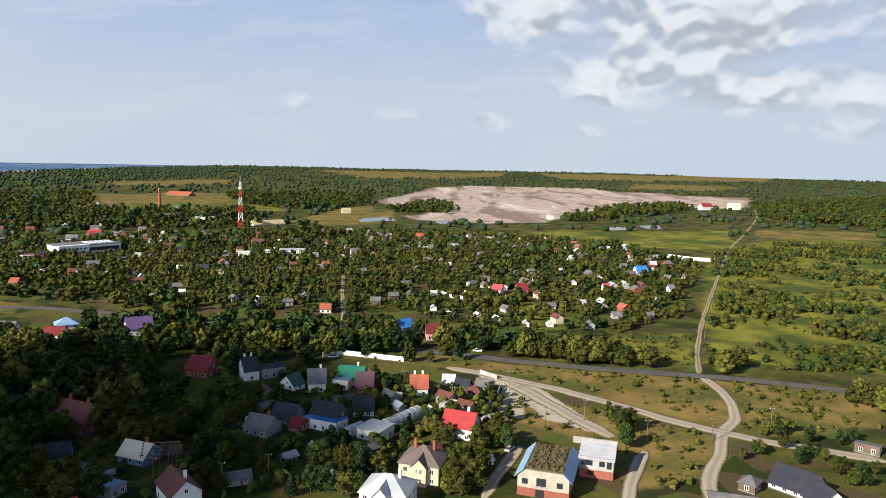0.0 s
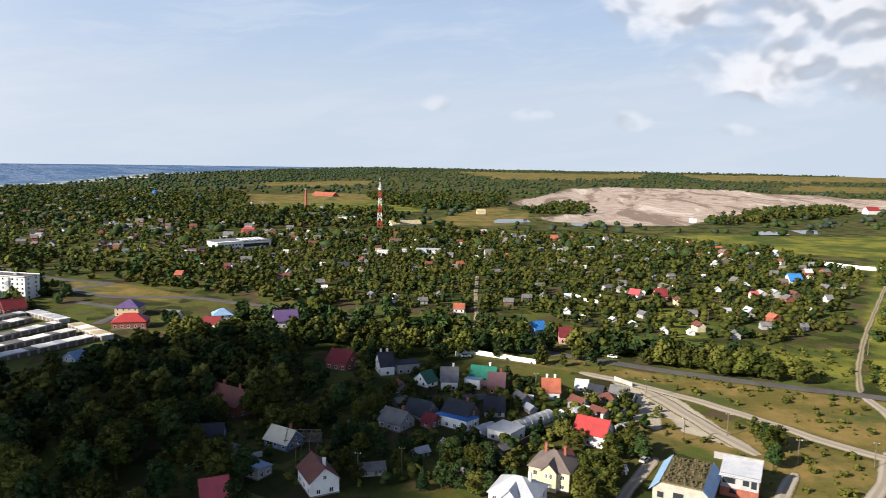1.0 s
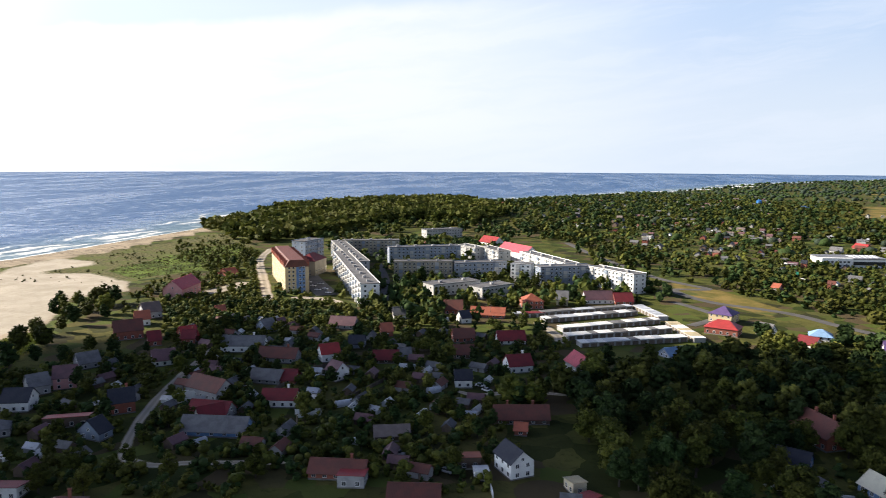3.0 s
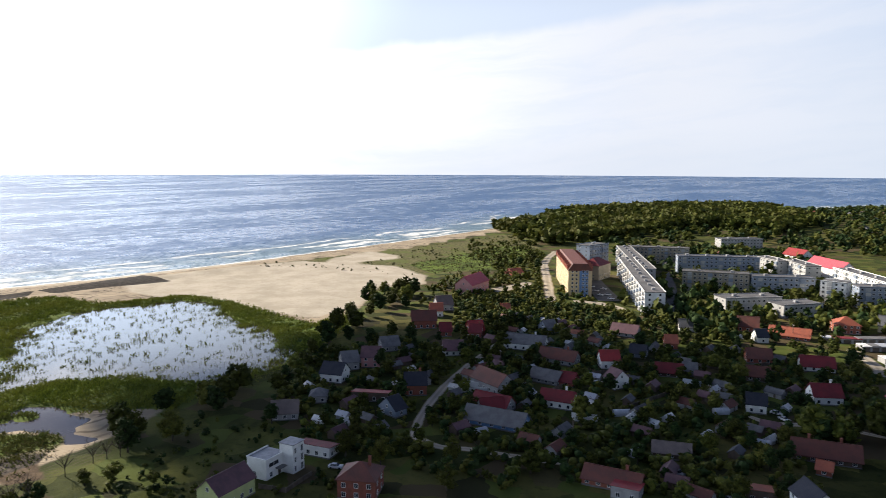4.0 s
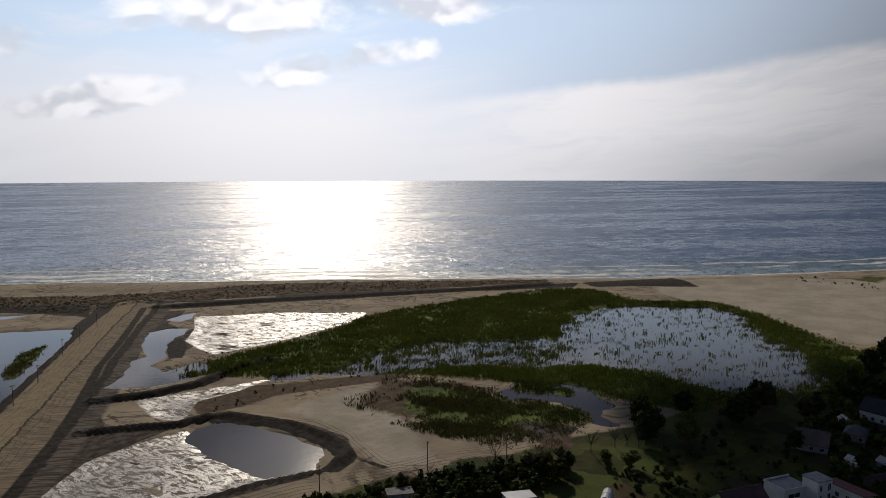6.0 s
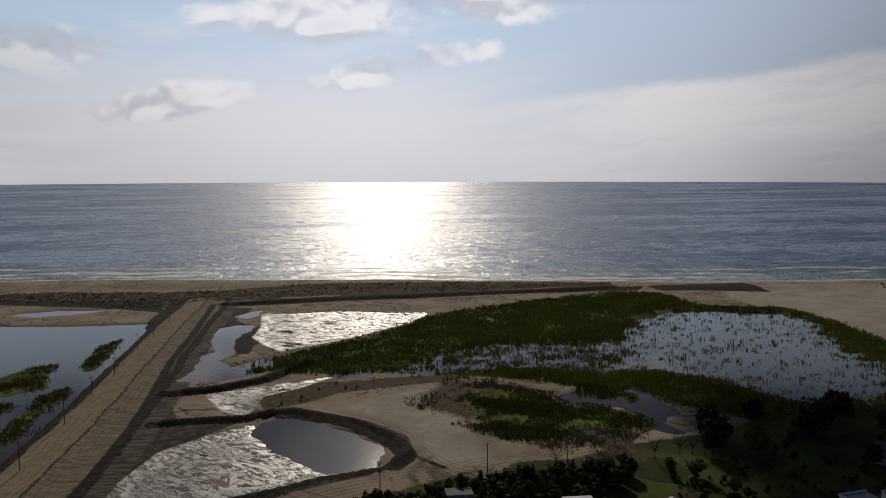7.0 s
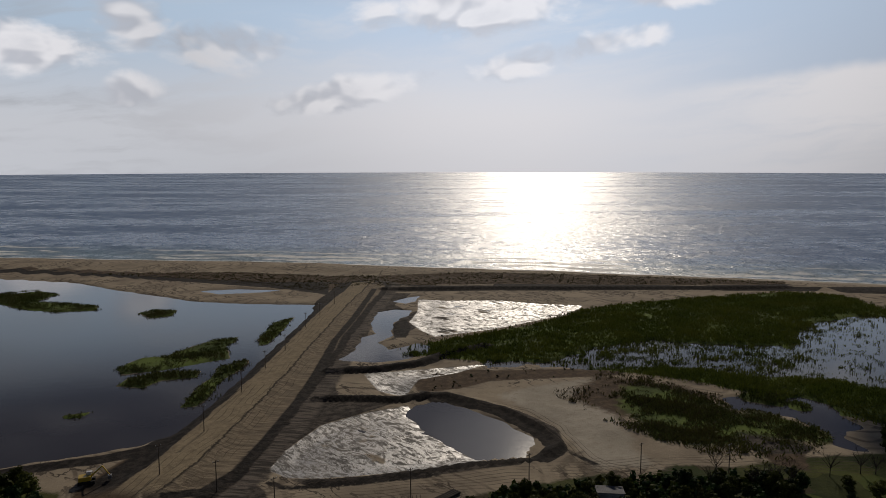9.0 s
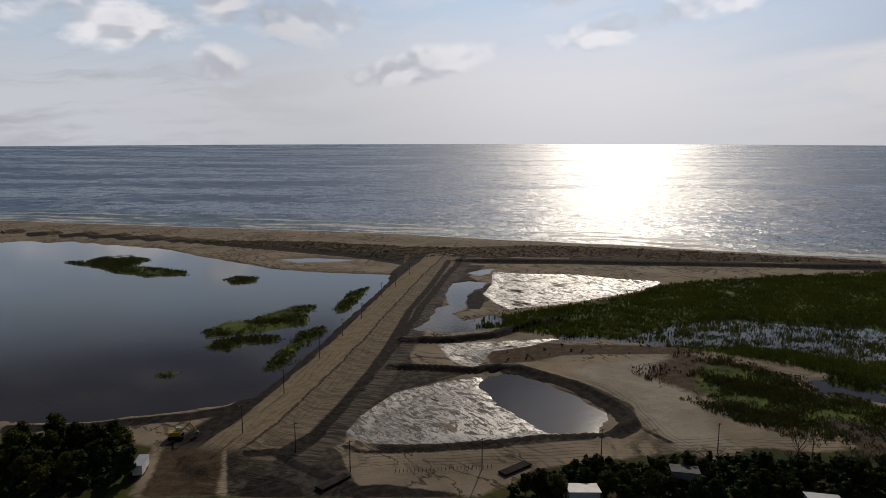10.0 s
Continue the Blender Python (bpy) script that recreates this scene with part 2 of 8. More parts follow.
    mud = k.mix(k.math("MULTIPLY", swirl, 0.6), mud, rgb((0.025, 0.021, 0.018)))
    turned = k.n("ShaderNodeMapping", {"Vector": p, "Rotation": (0, 0, DAM_TURN)}).outputs[0]
    rills = k.noise(k.vec("MULTIPLY", turned, (0.75, 0.09, 1.0)), 1.0, 4.0, 0.6, 0.5)
    bank = k.mix(k.step(rills, 0.38, 0.6), rgb((0.085, 0.068, 0.057)), rgb((0.165, 0.135, 0.11)))

    def band(value, lo, hi, soft=0.5):
        return k.math("MULTIPLY", k.step(value, lo - soft, lo + soft), k.step(value, hi + soft, hi - soft))

    def tyres(value, gap, thin, often):
        """Pairs of wheel marks that run along a way, worn away here and there."""
        v = k.math("ADD", value, k.math("MULTIPLY", k.math("SUBTRACT", k.noise(p, 0.03, 2.0), 0.5), 9.0))
        line = k.step(k.math("ABSOLUTE", k.math("SUBTRACT", k.math("FRACT", k.math("MULTIPLY", v, 1.0 / gap)), 0.5)), thin, thin * 0.45)
        return k.math("MULTIPLY", line, k.step(k.noise(p, 0.055, 4.0, 0.6), often + 0.1, often - 0.06))

    def on_dam(lo, hi, soft=0.5):
        return k.math("MULTIPLY", band(dam, lo, hi, soft), k.attr("dam_on"))

    wander = k.math("ADD", k.math("MULTIPLY", k.math("SUBTRACT", mid, 0.5), 4.0), k.math("MULTIPLY", k.math("SUBTRACT", fine, 0.5), 2.4))
    dam = k.math("ADD", k.attr("dam"), wander)
    way = k.attr("way")
    tan = k.mix(k.step(fine, 0.35, 0.7), rgb((0.31, 0.25, 0.16)), rgb((0.22, 0.175, 0.115)))
    marks = k.math("MAXIMUM", k.math("MULTIPLY", tyres(k.attr("dam"), 2.3, 0.07, 0.5), band(dam, -12.5, 9.0)), k.math("MAXIMUM", k.math("MULTIPLY", tyres(way, 1.9, 0.1, 0.55), band(k.math("ADD", way, wander), -7.0, 7.0, 1.5)), k.math("MULTIPLY", tyres(k.attr("lane"), 1.7, 0.1, 0.56), band(k.attr("lane"), -4.0, 4.0, 1.0))))
    pit = k.mix(k.step(mid, 0.3, 0.7), rgb((0.33, 0.26, 0.215)), rgb((0.5, 0.42, 0.36)))
    pit = k.mix(k.math("MULTIPLY", k.step(terrace, 0.5, 0.58), 0.85), pit, rgb((0.19, 0.145, 0.115)))
    pit = k.mix(k.math("MULTIPLY", k.step(terrace, 0.42, 0.36), 0.6), pit, rgb((0.68, 0.62, 0.55)))
    marsh = k.mix(k.step(mid, 0.4, 0.6), rgb((0.06, 0.085, 0.02)), rgb((0.12, 0.165, 0.034)))
    brown = k.mix(k.step(fine, 0.4, 0.65), rgb((0.075, 0.052, 0.034)), rgb((0.125, 0.088, 0.055)))
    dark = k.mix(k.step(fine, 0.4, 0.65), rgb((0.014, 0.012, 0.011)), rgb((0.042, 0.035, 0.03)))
    wet = k.mix(k.step(mid, 0.4, 0.6), rgb((0.06, 0.056, 0.052)), rgb((0.13, 0.118, 0.105)))
    dune = k.mix(k.step(fine, 0.4, 0.62), rgb((0.06, 0.068, 0.024)), rgb((0.15, 0.13, 0.06)))
    dune = k.mix(k.step(mid, 0.5, 0.62), dune, rgb((0.095, 0.11, 0.03)))
    c = grass
    for name, tone in (("dry", dry), ("meadow", meadow), ("pit", pit), ("sand", sand), ("dune", dune), ("pale", pale), ("brown", brown), ("mud", mud), ("marsh", marsh)):
        c = k.mix(zone(name), c, tone)
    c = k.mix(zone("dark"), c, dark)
    c = k.mix(on_dam(-20.0, 22.0, 1.5), c, bank)
    c = k.mix(on_dam(0.5, 12.5, 0.8), c, k.mix(k.step(rills, 0.35, 0.65), rgb((0.15, 0.12, 0.085)), rgb((0.29, 0.235, 0.16))))
    c = k.mix(on_dam(17.0, 24.0, 1.2), c, k.mix(k.step(rills, 0.4, 0.6), rgb((0.05, 0.043, 0.037)), rgb((0.16, 0.135, 0.11))))
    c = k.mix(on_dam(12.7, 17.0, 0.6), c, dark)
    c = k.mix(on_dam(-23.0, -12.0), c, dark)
    c = k.mix(on_dam(-12.0, 0.5), c, tan)
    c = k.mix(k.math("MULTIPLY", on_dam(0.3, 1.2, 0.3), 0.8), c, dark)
    c = k.mix(k.math("MULTIPLY", marks, 0.75), c, rgb((0.075, 0.058, 0.042)))
    c = k.mix(k.step(k.math("ADD", k.attr("rut"), k.math("MULTIPLY", wander, 0.4)), 0.5, -0.5), c, dark)
    is_wet = k.math("MULTIPLY", zone("wet", 0.2), k.step(k.noise(k.vec("MULTIPLY", warped, (1.0, 0.6, 1.0)), 0.07, 4.0, 0.6), 0.68, 0.58))
    streak = k.noise(k.n("ShaderNodeMapping", {"Vector": warped, "Rotation": (0, 0, radians(35)), "Scale": (0.55, 0.2, 1.0)}).outputs[0], 1.0, 8.0, 0.7, 1.3)
    film = k.math("MULTIPLY", is_wet, k.step(streak, 0.42, 0.57))
    c = k.mix(is_wet, c, wet)
    rough = k.math("SUBTRACT", 0.93, k.math("ADD", k.math("MULTIPLY", is_wet, 0.3), k.math("MULTIPLY", film, 0.26)))
    relief = k.math("ADD", k.math("MULTIPLY", k.math("MULTIPLY", fine, 0.6), k.step(is_wet, 0.0, 1.0, 1.0, 0.2)), k.math("ADD", k.math("MULTIPLY", grit, 0.25), k.math("ADD", k.math("MULTIPLY", k.math("MULTIPLY", streak, is_wet), 0.07), k.math("MULTIPLY", k.math("MULTIPLY", rills, band(dam, 0.5, 22.0)), 0.8))))
    finish(k, c, rough, relief, 0.7, 0.6, specular=k.step(film, 0.0, 1.0, 0.06, 0.7))
    return m


def sea_material():
    """Choppy water: every wavelet tilts its own way, drawn out along the camera's view."""
    m, k = material("sea_water")
    p = place(k)
    along = k.n("ShaderNodeMapping", {"Vector": p, "Rotation": (0, 0, radians(41))}).outputs[0]

    def slopes(stretch, scale, size, detail):
        node = k.n("ShaderNodeTexNoise", {"Vector": k.vec("MULTIPLY", along, stretch), "Scale": scale, "Detail": detail, "Roughness": 0.6})
        tilt = k.vec("SUBTRACT", node.outputs[1], (0.5, 0.5, 0.5))
        return k.vec("MULTIPLY", tilt, (size, size * 1.0, 0.0))

    patch = k.math("ADD", k.math("MULTIPLY", k.noise(k.vec("MULTIPLY", along, (0.3, 1.0, 1.0)), 0.006, 4.0, 0.6), 0.5), k.math("MULTIPLY", k.noise(k.vec("MULTIPLY", along, (0.7, 1.0, 1.0)), 0.045, 4.0, 0.65), 0.5))
    patch = k.step(patch, 0.42, 0.58)
    swell, chop, roll = slopes((1.0, 0.42, 1.0), 0.17, 0.5, 4.0), slopes((1.0, 0.5, 1.0), 0.7, 1.2, 2.0), slopes((1.0, 0.3, 1.0), 0.03, 0.14, 3.0)
    tilt = k.vec("MULTIPLY", k.vec("ADD", k.vec("ADD", swell, chop), roll), (1.0, 1.0, 0.0))
    calm = k.n("ShaderNodeCombineXYZ", {0: k.step(patch, 0.0, 1.0, 0.6, 1.2), 1: k.step(patch, 0.0, 1.0, 0.6, 1.2), 2: 0.0}).outputs[0]
    normal = k.vec("NORMALIZE", k.vec("ADD", k.vec("MULTIPLY", tilt, calm), (0.0, 0.0, 1.0)))
    off = k.attr("offshore")
    o = k.math("ADD", off, k.math("MULTIPLY", k.math("SUBTRACT", k.noise(p, 0.014, 5.0, 0.6), 0.5), 60.0))
    lace = k.noise(k.vec("MULTIPLY", along, (0.06, 0.3, 1.0)), 1.0, 5.0, 0.7)
    gap = k.step(k.noise(p, 0.011, 4.0), 0.43, 0.53)
    foam = k.step(k.math("ADD", off, k.math("MULTIPLY", k.math("SUBTRACT", k.noise(p, 0.08, 4.0), 0.5), 12.0)), 6.0, 1.5)
    for at, half, strength in ((20.0, 9.0, 1.0), (42.0, 10.0, 1.0), (74.0, 6.0, 0.9)):
        band = k.step(k.math("ABSOLUTE", k.math("SUBTRACT", o, at)), half, half * 0.3)
        foam = k.math("MAXIMUM", foam, k.math("MULTIPLY", k.math("MULTIPLY", band, gap), strength))
    foam = k.math("MULTIPLY", foam, k.step(lace, 0.34, 0.5))
    c = k.mix(k.step(off, 160.0, 0.0), rgb((0.028, 0.084, 0.2)), rgb((0.08, 0.145, 0.18)))
    c = k.mix(foam, c, rgb((0.75, 0.75, 0.73)))
    rough = k.math("ADD", k.step(patch, 0.0, 1.0, 0.26, 0.4), k.math("MULTIPLY", foam, 0.4))
    shader = k.n("ShaderNodeBsdfPrincipled", {"Base Color": c, "Roughness": rough, "IOR": 1.3, "Normal": normal}).outputs[0]
    k.n("ShaderNodeOutputMaterial", {0: shader})
    return m


def pond_material():
    m, k = material("still_water")
    p = place(k)
    ripple = k.noise(k.vec("MULTIPLY", p, (1.0, 0.5, 1.0)), 0.5, 4.0, 0.6)
    murk = k.step(k.noise(p, 0.02, 3.0), 0.3, 0.7)
    c = k.mix(murk, rgb((0.048, 0.044, 0.045)), rgb((0.062, 0.056, 0.055)))
    finish(k, c, 0.07, ripple, 0.08, 0.2, specular=0.2)
    return m


M_GROUND, M_SEA, M_POND = ground_material(), sea_material(), pond_material()
M_ASPHALT = painted("asphalt", (0.115, 0.11, 0.105), (0.085, 0.082, 0.08), 0.12, 0.85, 0.2)


def dirt_road(name, pale, dull, growth, lanes):
    """Loose stone or sand: two paler wheel lanes, grass and dirt creeping in along the middle and the edges."""
    m, k = material(name)
    p = place(k)
    side = k.math("ABSOLUTE", k.attr("side"))
    mid, fine, grit = k.noise(p, 0.12, 4.0, 0.6), k.noise(p, 0.9, 4.0, 0.65), k.noise(p, 5.0, 2.0)
    lane = k.step(k.math("ABSOLUTE", k.math("SUBTRACT", side, 0.48)), 0.3, 0.1)
    c = k.mix(k.math("MULTIPLY", lane, 0.8), rgb(dull), rgb(pale))
    c = k.mix(k.math("MULTIPLY", k.step(mid, 0.5, 0.68), 0.5), c, rgb(dull))
    c = k.mix(k.math("MULTIPLY", k.step(grit, 0.5, 0.75), 0.3), c, rgb([v * 0.6 for v in dull]))
    weeds = k.math("MAXIMUM", k.step(side, 0.6, 0.97), k.math("MULTIPLY", k.step(side, 0.24, 0.0), lanes))
    weeds = k.step(k.math("ADD", weeds, k.math("MULTIPLY", k.math("SUBTRACT", fine, 0.5), 1.6)), 0.62, 0.85)
    c = k.mix(weeds, c, rgb(growth))
    finish(k, c, 0.95, k.math("ADD", fine, grit), 0.4, 0.08, specular=0.06)
    return m


M_GRAVEL = dirt_road("gravel", (0.42, 0.37, 0.3), (0.3, 0.265, 0.21), (0.13, 0.115, 0.05), 0.1)
M_TRACK = dirt_road("rutted_sand", (0.36, 0.31, 0.22), (0.22, 0.19, 0.12), (0.085, 0.095, 0.03), 0.8)
M_RUT = painted("dark_rutted_earth", (0.06, 0.05, 0.043), (0.1, 0.083, 0.068), 0.2, 0.9, 0.5, spread=0.05)

# ---- plan of the coast and the land ----
SHORE = [(3200, -3600), (1200, -1460)] + [(-57.3, -886.2), (-147.4, -778.6), (-229.8, -680.2), (-307.2, -593.5), (-356.5, -524.9), (-399.8, -459), (-455.9, -382.9), (-497.5, -317.2)] + [(-545.4, -245.2), (-572.7, -198.7), (-627.8, -123.3), (-671.1, -69.8), (-740, 4.3), (-826.4, 97.4), (-909.5, 181.3), (-986.8, 257.7), (-1042, 289.3)]
SHORE += [(-1010, 330)] + [(-1172, 379.1), (-1219, 663.4), (-1356, 1172), (-1452, 1722), (-1722, 2646)] + [(-1500, 4650)]
SEA = SHORE + [(-2400, 6500), (-7000, 6500), (-7000, -7000), (3200, -7000)]
COAST_SAND = [(198.5, -1133), (-57.7, -892.2), (-231.2, -684.4), (-358.5, -527.9), (-458.3, -384.9), (-499.9, -318.8)] + [(-548, -246.3), (-631.3, -124), (-744.9, 4.3), (-917, 182.8), (-995.8, 260), (-912.7, 246.1), (-827.8, 165.1), (-738.6, 87.1), (-696.8, 26.2), (-678.2, -6.8), (-637.1, 23.9), (-633.1, 74.7), (-566, 90), (-525.3, 83.6), (-515.9, 46.3), (-443.9, 29.1), (-365.2, -4.1), (-323.9, -24.4)] + [(-311, -52.7), (-265.4, -56.1), (-240.3, -67.5), (-220.5, -81.8), (-198.9, -92.6), (-187.6, -105.6), (-168.7, -105.5)] + [(-166.6, -116.5), (-126.7, -132.5), (-104.7, -129.6), (-33.4, -181), (-45.6, -208.6), (-26.8, -231.9), (3.7, -254), (57.5, -283.1)]
PIT = [(-161.8, 1559), (-114.1, 1674), (-22.2, 2455), (229.1, 2551), (432.8, 2563), (598.3, 2411), (730.9, 2232), (905.4, 2103), (631.9, 1491), (553.4, 1536), (468.9, 1624), (351.3, 1505), (203.4, 1192), (148.8, 1069), (62.5, 1047), (4.2, 1072), (-81.8, 1080), (-43.1, 1195), (24.7, 1270), (-31.2, 1524), (-94.4, 1388)]
WATERS = [
    [(240, -900), (-43.3, -697), (-90.5, -670.4), (-146.8, -585), (-158.8, -536.8), (-174.5, -484.6), (-187.8, -446.2), (-213.1, -413.2), (-237.2, -388.7), (-225, -368.9), (-178.9, -322.1), (-144.4, -287.2), (-116.2, -256.8), (-100.2, -242), (-85.6, -232.4), (-74.8, -230.4), (-62, -231.7), (-48.9, -236.4), (-33.1, -242.1), (-19.7, -249.6), (-11.1, -257), (40, -285), (150, -330)],
    [(-177.6, -271.4), (-191.6, -277.6), (-210.7, -299), (-220, -300), (-234.8, -323), (-254.1, -343.7), (-266.7, -342.9), (-273, -334.1), (-263.7, -324.7), (-244.8, -315.8), (-223.3, -289.9), (-210.4, -284.5), (-206.3, -269.6), (-224.5, -270), (-224.8, -260.2), (-216.8, -252.9), (-202.2, -251.2), (-185.5, -255.1)],
    [(-281.1, -363.9), (-295.6, -367.8), (-305, -366), (-293.7, -354.7), (-281.2, -349.9)],
    [(-225.1, -224.4), (-246.9, -205.3), (-261.1, -191.6), (-269.5, -180.1), (-263.5, -177), (-250.7, -192.6), (-234.6, -207.6), (-218.5, -216)],
    [(-163.2, -199.2), (-173.5, -199.8), (-177.8, -172.3), (-172.8, -148.2), (-168.2, -140.2), (-159.7, -138.9), (-147.6, -146.1), (-147.8, -157.6), (-150, -176.9), (-154.9, -193.9)],
    [(-391, -151.6), (-416.4, -153.4), (-454.8, -146.9), (-475.1, -126.4), (-491, -86.8), (-476.9, -61.2), (-444.4, -51.7), (-419.2, -44.4), (-401.3, -25), (-377.9, -19.6), (-353.5, -16.3), (-344.8, -7.5), (-324.1, -14.2), (-309.9, -24.9), (-301.8, -39.1), (-304.8, -59.4), (-315.1, -76.9), (-308.5, -90.5), (-314.5, -105.1), (-305.3, -113.4), (-312.2, -127.4), (-347.3, -137.9)],
    [(-238.9, -207.8), (-265.9, -203), (-302.5, -201.4), (-318.3, -193.8), (-334.6, -168.3), (-354.3, -147.3), (-346.1, -131.2), (-307.3, -116.3), (-292.8, -129.8), (-287, -147.2), (-277.5, -159.8), (-265.7, -170.8), (-248.9, -187)],
    [(-256.3, -127), (-264.1, -122.6), (-264.4, -108.5), (-275.4, -110.1), (-282, -107.4), (-280.1, -96.2), (-269.6, -86.1), (-262.4, -79.1), (-256, -81.5), (-247.7, -80.3), (-243.3, -69.9), (-239.9, -73.9), (-240.9, -80), (-248.7, -83.8), (-254.5, -98.3), (-254.2, -112.5), (-248.1, -116.5)],
    [(-201.2, -487.9), (-226.8, -475.2), (-250.3, -449.3), (-232.6, -450.7), (-208.7, -465.2)],
    [(234.6, 1034), (338.7, 1078), (313.4, 1009), (228.9, 973.6)],
    [(-128.8, 1078), (-84.2, 1112), (-71.2, 1052), (-117.8, 1020)],
    [(-66.5, 1043), (12.6, 1064), (4, 1014), (-55.2, 990.3)],
]
LAKE = WATERS[-3:]
REEDY = [WATERS[3]] + WATERS[5:7]
WET = [
    [(-95.2, -183.5), (-106.5, -193.2), (-126.2, -204.1), (-140.8, -204.2), (-161.1, -200), (-156.6, -178.7), (-150.7, -155.5), (-148.6, -145.9), (-133.1, -151.6), (-117.8, -159.2), (-103.9, -168.3), (-96.6, -175.5)],
    [(-172.7, -243.9), (-191.8, -234.3), (-214.3, -222.3), (-224.3, -218.3), (-203.2, -217.6), (-184.3, -221.4), (-168.5, -209.3), (-164.9, -211.1), (-162.9, -220.3), (-165.9, -229)],
    [(-297.3, -356.8), (-306.7, -340.5), (-333.8, -316.2), (-346.1, -289.5), (-360.4, -270.6), (-350.9, -265.3), (-326.3, -260.2), (-294.9, -262), (-270.2, -263.6), (-253.6, -267.9), (-237.6, -272), (-242.5, -291.7), (-250, -308.4), (-270.6, -325.6)],
]
ISLANDS = [
    [(-70.9, -571), (-85.1, -558), (-98.7, -571.4), (-118.1, -566.4), (-126.2, -539.5), (-108.4, -521.9), (-134.1, -480.3), (-128.9, -465), (-107.8, -475.8), (-94.1, -499.7), (-89, -528.2), (-77, -552.8)],
    [(-144.6, -440.2), (-157, -442.3), (-165.4, -431.7), (-157.8, -417.8), (-145, -418.8)],
    [(-95.9, -324.7), (-111.2, -335.9), (-120.9, -331.5), (-139.3, -340.4), (-150.9, -345.4), (-161.8, -342.2), (-157, -333.4), (-149.1, -327.5), (-141.5, -306.2), (-128.6, -308.2), (-112.1, -308.3), (-95.7, -313.4)],
    [(-88.2, -299.8), (-96, -306.6), (-109.4, -308), (-122.4, -296.3), (-118.4, -288.2), (-104.3, -294.3), (-95, -288.9)],
    [(-104.4, -265.3), (-115.6, -277.9), (-125.9, -289.3), (-130.7, -297.1), (-146.5, -300.1), (-143.6, -292.5), (-128.7, -280.8), (-119.8, -272.9), (-109.2, -257.4), (-102.6, -252.9), (-97.6, -256.5)],
    [(-168.3, -331.3), (-193, -360.6), (-208.6, -364.7), (-191.9, -345.3), (-168.1, -319.5), (-162.9, -318.9)],
    [(-269.8, -108), (-275.5, -106.1), (-273.5, -100.4), (-268.7, -97.3), (-264.6, -99.8), (-265.2, -104.4)],
    [(-264.1, -123.3), (-273.7, -121.3), (-276.8, -113.4), (-271.2, -107.2), (-264.5, -105.9), (-261.7, -113.9), (-260.3, -119)],
    [(-62.3, -276.3), (-72, -273.3), (-67.7, -269.2), (-62.3, -272.3)],
]
MARSH = [
    [(-198.4, -267.3), (-265.6, -259.3), (-296.8, -256.2), (-361.3, -261.3), (-430.4, -238.1), (-503, -202.8), (-515.1, -170.9), (-485, -135.6), (-507.4, -86.2), (-479.9, -54), (-429.9, -20.8), (-402.8, -0.4), (-431.4, 25.8), (-394.5, 20.3), (-328.2, -7.7), (-294.7, -37.6), (-268.4, -52.2), (-270.7, -76), (-271.2, -110.2), (-268.1, -144.3), (-252.8, -179.2), (-243.9, -203.8), (-225.8, -221.5)],
    [(-239.3, -158.4), (-249.1, -152.2), (-250.8, -130.2), (-242.4, -113.5), (-253, -110.3), (-251.5, -96.1), (-246.5, -81.4), (-238.1, -81.3), (-232, -95.7), (-226.8, -105.9), (-216.5, -99.5), (-206.9, -106.5), (-201.4, -119.1), (-215.7, -143.4)],
    [(-632.3, 84.9), (-688.2, 137.5), (-755.7, 201), (-727.3, 236.2), (-623.3, 197.5), (-592.5, 148.1), (-580.6, 97)],
] + ISLANDS
BROWN = [
    [(-161.8, -624.5), (-261.8, -547.6), (-307.2, -476.7), (-410, -401.7), (-466.8, -336.2), (-543.6, -222.2), (-527.1, -215.2), (-373.8, -366), (-306.7, -414.8), (-264.4, -425.3), (-222.7, -527.7)],
    [(-50.3, -791), (-169.3, -652.6), (-229.7, -544.1), (-218.8, -541.1), (-163.6, -631.3), (-48.9, -772.5)],
    [(-212.9, -165), (-243.9, -175.5), (-257.9, -144), (-255.9, -118.4), (-239, -133.6), (-208.7, -138)],
    [(-35.7, -179.4), (-48.3, -206.6), (-73.4, -226.1), (-87.7, -227.3), (-69.9, -205.9), (-61.7, -192.3), (-51.2, -168.2)],
    [(-185.5, -230.5), (-210.7, -218.5), (-218.2, -208.8), (-250.4, -183.5), (-260, -173.5), (-253.1, -168.7), (-224.7, -186.4), (-205.9, -200.1), (-188.5, -201.7), (-173.5, -208.3)],
    [(-225.5, -104.6), (-233.4, -86.5), (-211.6, -76.3), (-208.8, -85.3)],
]
DUNES = [[(-641.4, -56.2), (-665.6, -21), (-674.3, 0.3), (-705.1, 28.5), (-749.7, 90), (-800.1, 159.6), (-857, 225.1), (-846, 269.2), (-735.6, 243.3), (-649.3, 186.8), (-574.1, 119.8), (-572.7, 73.7), (-589.9, 38.1), (-621.6, 0.3)]]
